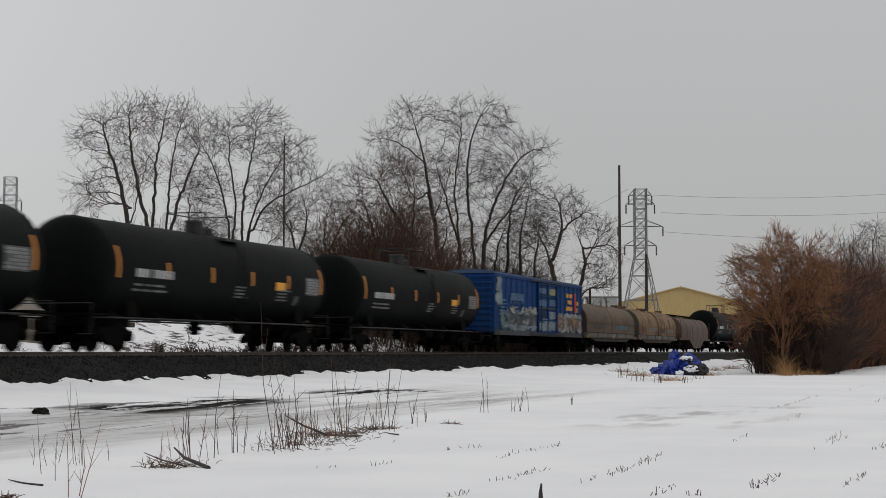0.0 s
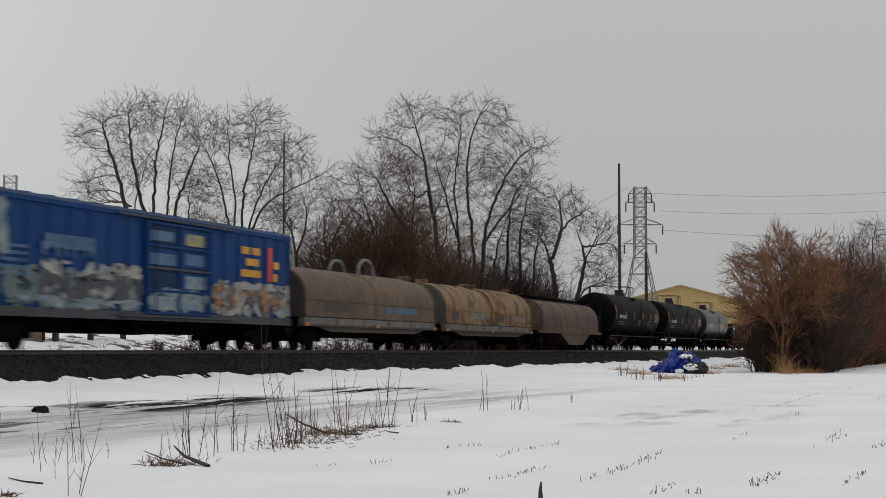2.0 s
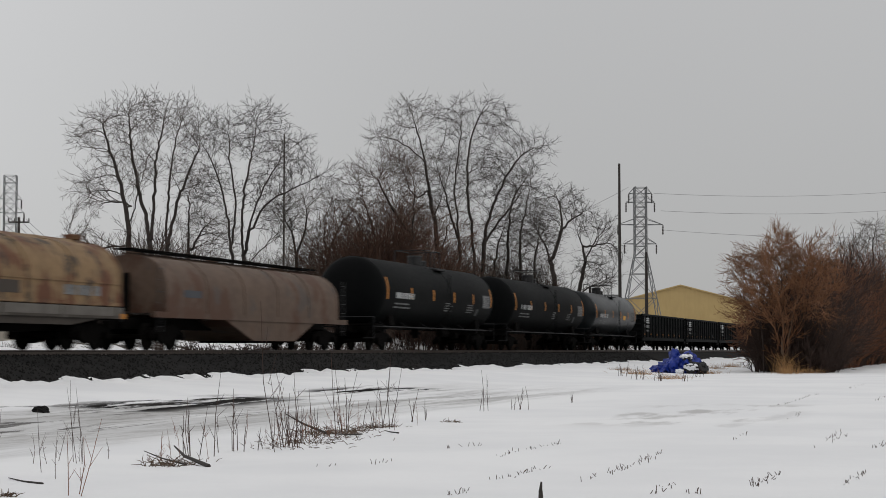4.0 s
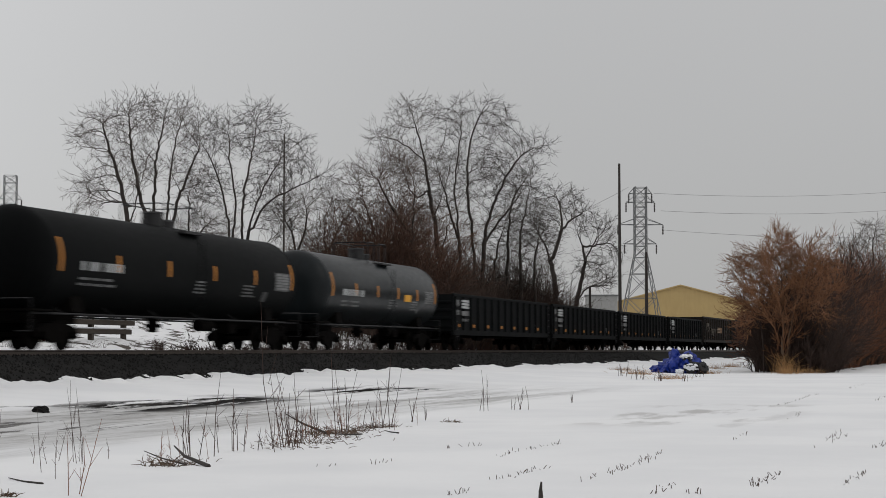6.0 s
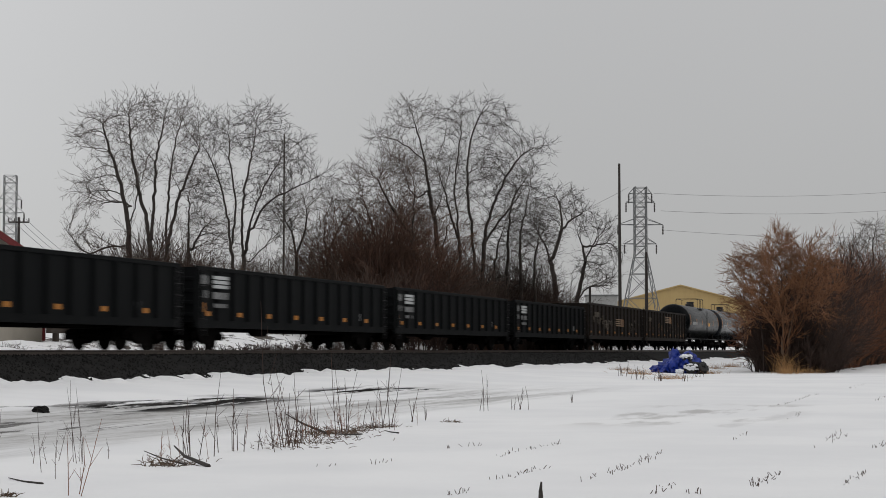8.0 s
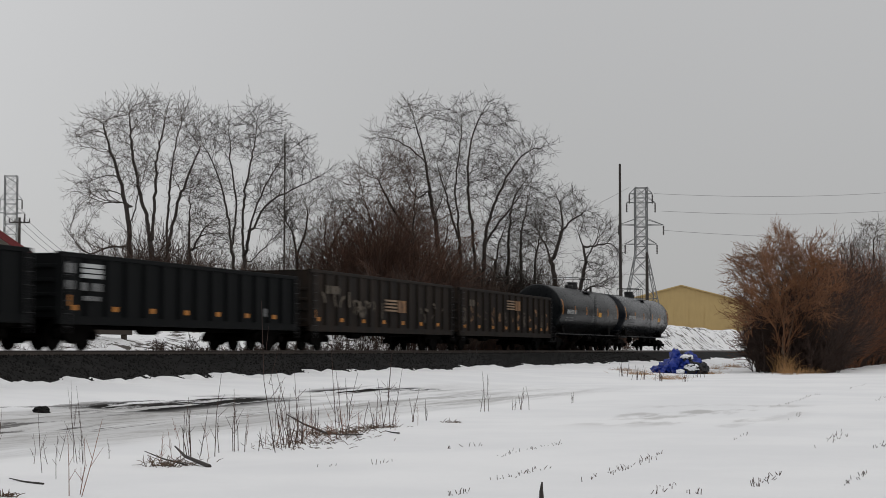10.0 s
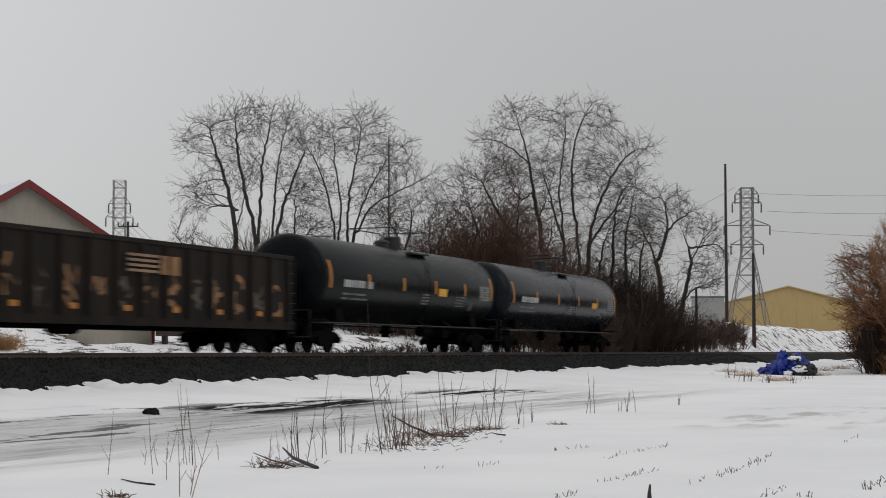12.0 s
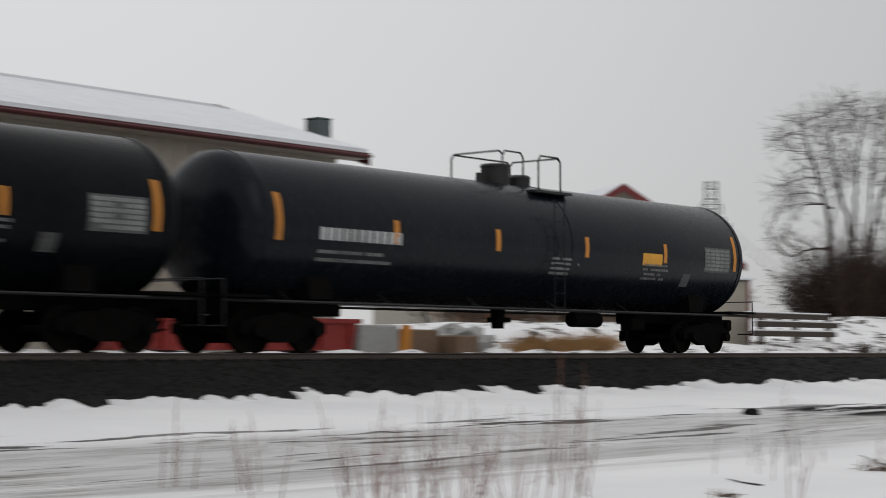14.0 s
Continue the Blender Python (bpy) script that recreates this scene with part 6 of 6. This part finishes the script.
stubble_row(((21.99, 1.26, 22.95, 1.17, 7),), 311)
stubble_row(((23.59, 1.89, 26.95, 1.99, 5),), 312)
stubble_row(((21.16, 1.96, 25.54, 1.81, 4),), 313)
stubble_row(((20.47, 6.25, 21.58, 6.10, 5),), 314)
stubble_row(((17.52, 6.13, 18.20, 6.17, 3),), 315)
stubble_row(((42.72, 2.36, 46.40, 2.31, 6),), 316)
stubble_row(((14.67, 2.33, 14.97, 2.33, 3),), 317)
stubble_row(((16.87, 6.45, 17.22, 6.49, 2),), 318)
stick(13.82, 3.40, 13.84, 3.40, 0.14, 0.02, "short dark stub standing in snow")
heap("rock", pose(28.87, 16.60, ground_height(28.87, 16.60)), ((0, 0, 0.03, 0.12, 0.15, 0.08),), 3, BALLAST, "dark rock lying on slush", "rock", 0.5)


tuft(93.1, 9.7, 1.0, 1.3, 160, 9, "clump of tall dry orange grass at the hedge's foot", lean=0.35)
tuft(88.1, 9.1, 1.2, 0.5, 120, 10, "dry straw grass in snow at the hedge's foot")
tuft(92.1, 8.6, 1.6, 0.45, 140, 11, "dry straw grass in snow at the hedge's foot")


# ---- poles, towers and wires ----
def pole(x, y, top, radius, label, arms=()):
    z = ground_height(x, y) - 0.3
    p = thing("utility_pole", pose(x, y, z), label, "utility pole")
    bm = bmesh.new()
    tube(bm, (0, 0, 0), (0, 0, top - z), radius, radius * 0.62, n=12)
    part("pole", bm, POLE_WOOD, p, smooth=True)
    for h, w in arms:
        a = SIDE * w
        bm = bmesh.new()
        tube(bm, (-a[0], -a[1], h - z), (a[0], a[1], h - z), 0.09, n=6)
        part("crossarm", bm, POLE_WOOD, p)
        for k in (-1, -0.45, 0.45, 1):
            bm = bmesh.new()
            tube(bm, (a[0] * k, a[1] * k, h - z + 0.05), (a[0] * k, a[1] * k, h - z + 0.4), 0.07, 0.05, n=8)
            part("insulator", bm, INSULATOR, p)
    return p


def lattice_tower(x, y, top, foot_w, waist_w, arms, label, turn=0.0, steel=0.09, waist=0.55):
    """Four tapering legs with crossed braces, a straight upper mast and crossarms with insulator strings."""
    z = ground_height(x, y) - 0.3
    t = thing("transmission_tower", pose(x, y, z, 0, 0, turn), label, "transmission tower")
    hgt = top - z

    def half(h):
        f = h / hgt
        return (foot_w + (waist_w - foot_w) * min(1, f / waist)) / 2

    corners = ((-1, -1), (1, -1), (1, 1), (-1, 1))
    for cx, cy in corners:
        bm = bmesh.new()
        hs = [0.0, hgt * waist, hgt]
        for a, c in zip(hs, hs[1:]):
            tube(bm, (cx * half(a), cy * half(a), a), (cx * half(c), cy * half(c), c), steel, n=4)
        part("leg", bm, GALV, t)
    levels = [0.0]
    while levels[-1] < hgt - 0.4:
        levels.append(min(hgt, levels[-1] + max(1.3, half(levels[-1]) * 1.7)))
    for k in range(4):
        (ax, ay), (cx, cy) = corners[k], corners[(k + 1) % 4]
        bm = bmesh.new()
        for a, c in zip(levels, levels[1:]):
            p, q = half(a), half(c)
            tube(bm, (ax * p, ay * p, a), (cx * q, cy * q, c), steel * 0.55, n=4)
            tube(bm, (cx * p, cy * p, a), (ax * q, ay * q, c), steel * 0.55, n=4)
            tube(bm, (ax * q, ay * q, c), (cx * q, cy * q, c), steel * 0.55, n=4)
        part("bracing", bm, GALV, t)
    for h, w in arms:
        h = h - z
        for side in (-1, 1):
            bm = bmesh.new()
            b = half(h)
            for yy in (-b, b):
                tube(bm, (0, yy * 1.0, h), (0, yy * 0.2 + side * 0.0, h), steel * 0.5, n=4)
                tube(bm, (yy, side * b, h), (0, side * w, h), steel * 0.6, n=4)
                tube(bm, (yy, side * b, h + 1.1), (0, side * w, h), steel * 0.5, n=4)
            part("crossarm", bm, GALV, t)
            bm = bmesh.new()
            for j in range(6):
                tube(bm, (0, side * w, h - 0.15 - j * 0.28), (0, side * w, h - 0.40 - j * 0.28), 0.17, 0.1, n=8)
            part("insulator_string", bm, INSULATOR, t)
    return t


def cable(p, q, sag, radius=0.03, n=14):
    pts = []
    for k in range(n + 1):
        f = k / n
        pts.append((p[0] + (q[0] - p[0]) * f, p[1] + (q[1] - p[1]) * f, p[2] + (q[2] - p[2]) * f - sag * 4 * f * (1 - f)))
    ob = new("power_line", finish("power_line", tubes(pts, radius, 4), WIRE))
    return tagged(ob, "thin overhead power line", "power line", "overhead lines")


TX, TY = 88.6, 14.6
TZ = ground_height(TX, TY)
heap("tarpaulin", pose(TX, TY, TZ), ((0, 0.95, 0.15, 0.5, 0.42, 0.26), (0.2, 0.55, 0.32, 0.55, 0.42, 0.36), (0.1, 0.15, 0.35, 0.5, 0.4, 0.5), (0.2, 0.22, 0.85, 0.32, 0.26, 0.36), (0.1, -0.35, 0.4, 0.5, 0.36, 0.42), (0.3, -0.5, 0.8, 0.34, 0.34, 0.28), (0.0, -0.85, 0.3, 0.45, 0.4, 0.38), (0.35, -0.1, 0.7, 0.3, 0.4, 0.25)), 4, TARP, "crumpled blue plastic tarpaulin heap patched with snow", "tarpaulin", 0.6)
heap("plastic_sheet", pose(TX - 0.25, TY - 0.75, TZ), ((0.0, 0.0, 0.3, 0.42, 0.4, 0.32), (0.1, 0.25, 0.7, 0.3, 0.2, 0.3), (0.0, -0.5, 0.25, 0.35, 0.28, 0.28)), 14, RAILING, "crumpled black plastic sheet beside a blue tarpaulin", "plastic sheet", 0.5)
heap("snow_patch", pose(TX - 0.55, TY - 0.45, TZ), ((0.1, -0.3, 0.32, 0.3, 0.34, 0.2), (0.3, 0.0, 0.85, 0.25, 0.3, 0.12), (0.0, 0.3, 0.1, 0.3, 0.2, 0.12)), 5, SNOW_LUMP, "snow lying on a blue tarpaulin", "snow", 0.5)
pole(186.4, 37.0, 21.4, 0.20, "tall dark wooden utility pole")
pole(182.0, 33.3, 11.5, 0.22, "short dark wooden utility pole")
pole(138.9, 56.7, 19.7, 0.10, "slender pole among bare trees")
pole(154.9, 91.8, 14.5, 0.2, "dark utility pole with a crossarm", ((14.0, 1.0),))
pole(146.6, 31.7, 6.7, 0.16, "short dark utility pole among trees")
lattice_tower(314.6, 58.6, 30.9, 7.6, 2.1, ((29.7, 2.1), (28.1, 2.6), (24.0, 4.1), (20.5, 2.9)), "grey steel lattice transmission tower", 18, 0.105)
lattice_tower(283.1, 169.6, 33.2, 5.4, 2.2, ((28.9, 2.0), (26.4, 2.5)), "pale grey steel lattice transmission tower", 25, 0.08)
cable((315.0, 56.2, 29.7), (380.0, 3.2, 35.4), 1.2, 0.03)
cable((315.3, 54.9, 26.5), (380.0, 3.2, 31.6), 1.2, 0.03)
cable((315.3, 54.7, 23.0), (380.0, 3.3, 25.3), 1.0, 0.03)
cable((312.2, 60.3, 30.7), (290.0, 76.9, 20.6), 0.8, 0.03)
cable((312.0, 61.6, 23.7), (292.3, 67.5, 17.6), 0.8, 0.03)

for y, z in ((92.6, 14.3), (91.8, 14.3), (91.0, 14.3)):
    cable((154.9, y, z), (147.0, y - 14.0, z - 7.0), 0.5, 0.025)


def gabled_hall(name, m, half, deep, eave, ridge, wall, roof, trim, label, over=0.4, ribs=0.0):
    """A gabled hall: the gable faces -y in its own space, the ridge runs along +y."""
    h = thing(name, m, label, "building")
    bm = prism_y([(-half, 0), (half, 0), (half, eave), (0, ridge), (-half, eave)], 0, deep)
    part("wall", bm, wall, h)
    for s in (-1, 1):
        up = ((s * (half + over), eave - over * (ridge - eave) / half), (0, ridge), (0, ridge + 0.25), (s * (half + over), eave - over * (ridge - eave) / half + 0.25))
        part("roof", prism_y([(x, z + 0.02) for x, z in up], -over, deep + over), roof, h)
        if trim:
            part("trim", prism_y([(x, z - 0.18 if k < 2 else z + 0.04) for k, (x, z) in enumerate(up)], -over - 0.12, -over - 0.003), trim, h, "red roof trim")
    if ribs:
        rib = finish("cladding_rib", boxed(-0.03, 0.03, -0.04, 0.0, 0.05, eave - 0.1), wall)
        n = int(2 * half / ribs)
        for k in range(1, n):
            piece("cladding_rib", rib, h, pose(-half + k * 2 * half / n, 0, 0))
    return h


gabled_hall("warehouse", pose(345.4, 56.4, 0, 0, 0, -77), 13.5, 60, 10.4, 13.9, YELLOW_WALL, YELLOW_WALL, None, "long ochre-yellow metal warehouse", ribs=3.0)
shed_far = thing("grey_shed", pose(327.9, 68.7, 1.0, 0, 0, 14), "plain pale grey flat-roofed shed", "building")
part("wall", boxed(-2.0, 2.0, -3.0, 3.0, 0, 10.4), CONCRETE, shed_far)
part("roof", boxed(-2.2, 2.2, -3.2, 3.2, 10.4, 10.7, bevel=0.03), GALV, shed_far)
gabled_hall("shed", pose(91.3, 61.3, 0.5, 0, 0, -33), 8.0, 30, 6.3, 11.0, BEIGE_WALL, ROOF_SNOW, RED_TRIM, "beige metal shed with red trim and a snowy roof", ribs=1.2)

# long beige hall beside the track
hall = thing("storage_hall", pose(0, 0, 0), "long beige metal hall with a snow-covered roof", "building")
HX0, HX1, HY0, HY1, EAVE, RIDGE = -6.0, 41.3, 38.85, 52.25, 7.70, 9.78
HM = (HY0 + HY1) / 2
part("wall", prism_x([(HY0, 0.6), (HY1, 0.6), (HY1, EAVE), (HM, RIDGE), (HY0, EAVE)], HX0, HX1), BEIGE_WALL, hall)
SL = (RIDGE - EAVE) / (HM - HY0)
for a, c in ((HY0 - 0.7, HM), (HM, HY1 + 0.7)):
    za, zc = RIDGE - SL * abs(HM - a), RIDGE - SL * abs(HM - c)
    part("roof", prism_x([(a, za + 0.02), (c, zc + 0.02), (c, zc + 0.2), (a, za + 0.2)], HX0 - 0.5, HX1 + 0.8), ROOF_METAL, hall, "pale metal roof")
zz = RIDGE - SL * (HM - HY0 + 0.7)
part("snow_sheet", prism_x([(HY0 - 0.66, zz + 0.22), (HM - 1.2, RIDGE - SL * 1.2 + 0.21), (HM - 1.2, RIDGE - SL * 1.2 + 0.25), (HY0 - 0.66, zz + 0.34)], HX0 - 0.45, HX1 + 0.75), ROOF_SNOW, hall, "smooth snow sheet")
# eave shade is painted into the red of fascia, gutter and rake trim
part("fascia", prism_x([(HY0 - 0.76, zz + 0.02), (HY0 - 0.7, zz + 0.02), (HY0 - 0.7, zz + 0.2), (HY0 - 0.76, zz + 0.2)], HX0 - 0.5, HX1 + 0.8), SHADED_TRIM_RED, hall, "red fascia with eave shade in its colour")
part("soffit", boxed(HX0 - 0.4, HX1 + 0.7, HY0 - 0.69, HY0 - 0.01, zz + 0.0, zz + 0.018), BEIGE_WALL, hall)
part("gutter", tubes([(HX0 - 0.5, HY0 - 0.81, zz + 0.1), (HX1 + 0.8, HY0 - 0.81, zz + 0.1)], 0.045, 8), SHADED_TRIM_RED, hall)
part("rake_trim", prism_x([(HY0 - 0.7, zz - 0.2), (HM, RIDGE - 0.2), (HM, RIDGE + 0.22), (HY0 - 0.7, zz + 0.22)], HX1 + 0.805, HX1 + 0.86), SHADED_TRIM_RED, hall)
rib = finish("cladding_rib", boxed(-0.03, 0.03, -0.035, 0.0, 0.7, EAVE - 0.25), BEIGE_WALL)
for k in range(80):
    piece("cladding_rib", rib, hall, pose(HX1 - 0.3 - k * 0.6, HY0, 0))
flue = thing("flue_stack", pose(45.5, 43.7, 0.6), "square grey-green sheet metal flue stack", "chimney")
part("shaft", boxed(-0.34, 0.34, -0.34, 0.34, 0, 9.0, bevel=0.03), FLUE, flue)
part("cap", boxed(-0.37, 0.37, -0.37, 0.37, 9.0, 9.06, bevel=0.02), FLUE, flue)

# clutter of the yard between hall and track
def yard_z(x, y):
    return ground_height(x, y) - 0.05


bin_ = thing("skip_container", pose(32.5, 35.9, yard_z(35, 35.9)), "low scuffed red steel container", "container")
part("shell", prism_y([(-3.6, 0.1), (5.4, 0.1), (5.6, 1.0), (-3.8, 1.0)], -0.9, 0.9), RED_BOX, bin_)
part("rim", boxed(-3.95, 5.75, -0.96, -0.9, 0.89, 1.02), RED_BOX, bin_)
for k in range(8):
    part("stake", boxed(-3.2 + k * 1.2, -3.08 + k * 1.2, -0.98, -0.902, 0.15, 0.89), RED_BOX, bin_)
for k, (x, y, w, h, mat, lab, name) in enumerate((
        (39.1, 35.5, 0.9, 0.95, CONCRETE, "grey concrete block in a snowy yard", "concrete_block"),
        (41.5, 35.8, 0.8, 0.8, BROWN_BOX, "weathered brown wooden crate", "crate"),
        (43.3, 35.5, 0.7, 0.6, BROWN_BOX, "weathered brown wooden crate", "crate"))):
    ob = new(name, finish(name, boxed(-w, w, -0.5, 0.5, 0, h, bevel=0.05), mat))
    ob.matrix_basis = pose(x, y, yard_z(x, y), 0, 0, 6 * k)
    tagged(ob, lab, name.replace("_", " "))
bm = bmesh.new()
tube(bm, (0, 0, 0), (0.15, 0, 0.95), 0.22, 0.16, n=12)
ob = new("marker_post", finish("marker_post", bm, ORANGE, True))
ob.matrix_basis = pose(40.4, 35.2, yard_z(40.4, 35.2))
tagged(ob, "leaning orange marker post", "post")
heap("rubble_heap", pose(45.3, 37.0, yard_z(45, 37)), ((0, 0, 0.3, 1.2, 0.7, 0.5), (1.0, 0.2, 0.2, 0.8, 0.6, 0.35)), 7, CONCRETE, "snow-dusted grey rubble heap", "rubble", 0.6)
for k in range(9):
    x = 47.2 + k * 0.65
    tuft(x, 35.4 + 0.5 * (k % 3), 1.3, 0.6 + 0.1 * (k % 4), 190, 400 + k, "tall dry straw grass in the yard", lean=0.7, blade=0.010)
fence = thing("timber_barrier", pose(67.8, 36.6, ground_height(67.8, 36.6) - 0.1), "low weathered timber barrier topped with snow", "fence")
for k, (z, dx) in enumerate(((0.35, 0.0), (0.75, 0.3), (1.1, -0.6))):
    part("timber", boxed(-3.6 + dx, 3.6 + dx, -0.12, 0.12, z, z + 0.22, bevel=0.02), TIMBER, fence)
    part("snow_cap", boxed(-3.5 + dx, 3.5 + dx, -0.11, 0.11, z + 0.224, z + 0.29, bevel=0.02), SNOW_LUMP, fence)
for k in range(3):
    part("post", boxed(-3.1 + k * 3.0, -2.9 + k * 3.0, -0.1, 0.1, 0, 1.1), TIMBER, fence)
for k in range(10):
    shrub(73 + k * 1.9, 47.5 + 0.7 * k + 0.9 * (k % 2), 3.4, 2.6 + 0.5 * (k % 3), 50, 390 + k, "low straw-brown brush before a shed", (TWIG_BROWN, TWIG_TAN)[k % 2], kids=(5, 3), thin=0.012)
for k in range(9):
    shrub(67.5 - k * 1.1, 43.6 + 0.5 * k + 0.8 * (k % 2), 2.8, 2.0 + 0.4 * (k % 3), 44, 410 + k, "low straw-brown brush behind a snowy yard", (TWIG_BROWN, TWIG_TAN)[k % 2], kids=(5, 3), thin=0.010)
hut = thing("hut", pose(64.7, 38.4, ground_height(64.7, 38.4) - 0.3, 0, 0, -25), "small beige hut with dark red corner trim", "hut")
part("wall", boxed(-2.2, 0.6, -1.0, 1.0, 0, 2.9), BEIGE_WALL, hut)
part("trim", boxed(0.6, 0.72, -1.06, 1.06, 0, 2.95), RED_TRIM, hut)
part("roof", boxed(-2.4, 0.85, -1.2, 1.2, 2.95, 3.08, bevel=0.03), ROOF_SNOW, hut)
for k in range(90):
    x = 28 + k * 1.4 + random.uniform(-1, 1)
    y = 32.6 + random.uniform(-0.8, 3.0)
    tuft(x, y, 0.7, random.uniform(0.12, 0.42), 34, 420 + k, "dark dead grass tuft in snow beyond the track", WEED, lean=0.9)



# ---- wooden ties, nearest stretch ----
tie = finish("tie", boxed(-0.115, 0.115, -1.3, 1.3, -0.34, -0.155, bevel=0.01), TIE_WOOD)
for k in range(300):
    piece("tie", tie, track, pose(10 + k * 0.53 + random.uniform(-0.03, 0.03), random.uniform(-0.04, 0.04), 0, 0, 0, random.uniform(-0.6, 0.6)))


def motions():
    """Every car rolls towards -x at one speed, a little faster near the end."""
    gain = ((0.0, 0.0), (3.5, 0.0), (7.0, 0.0), (10.5, 0.0), (11.5, 0.1), (12.5, 0.35), (13.0, 0.5), (13.5, 0.58), (14.0, 0.42))
    for car, s0 in TRAIN:
        walk(car, [(t, pose(s0 - SPEED * t - more, TRACK_Y, EYE_H)) for t, more in gain])


motions()
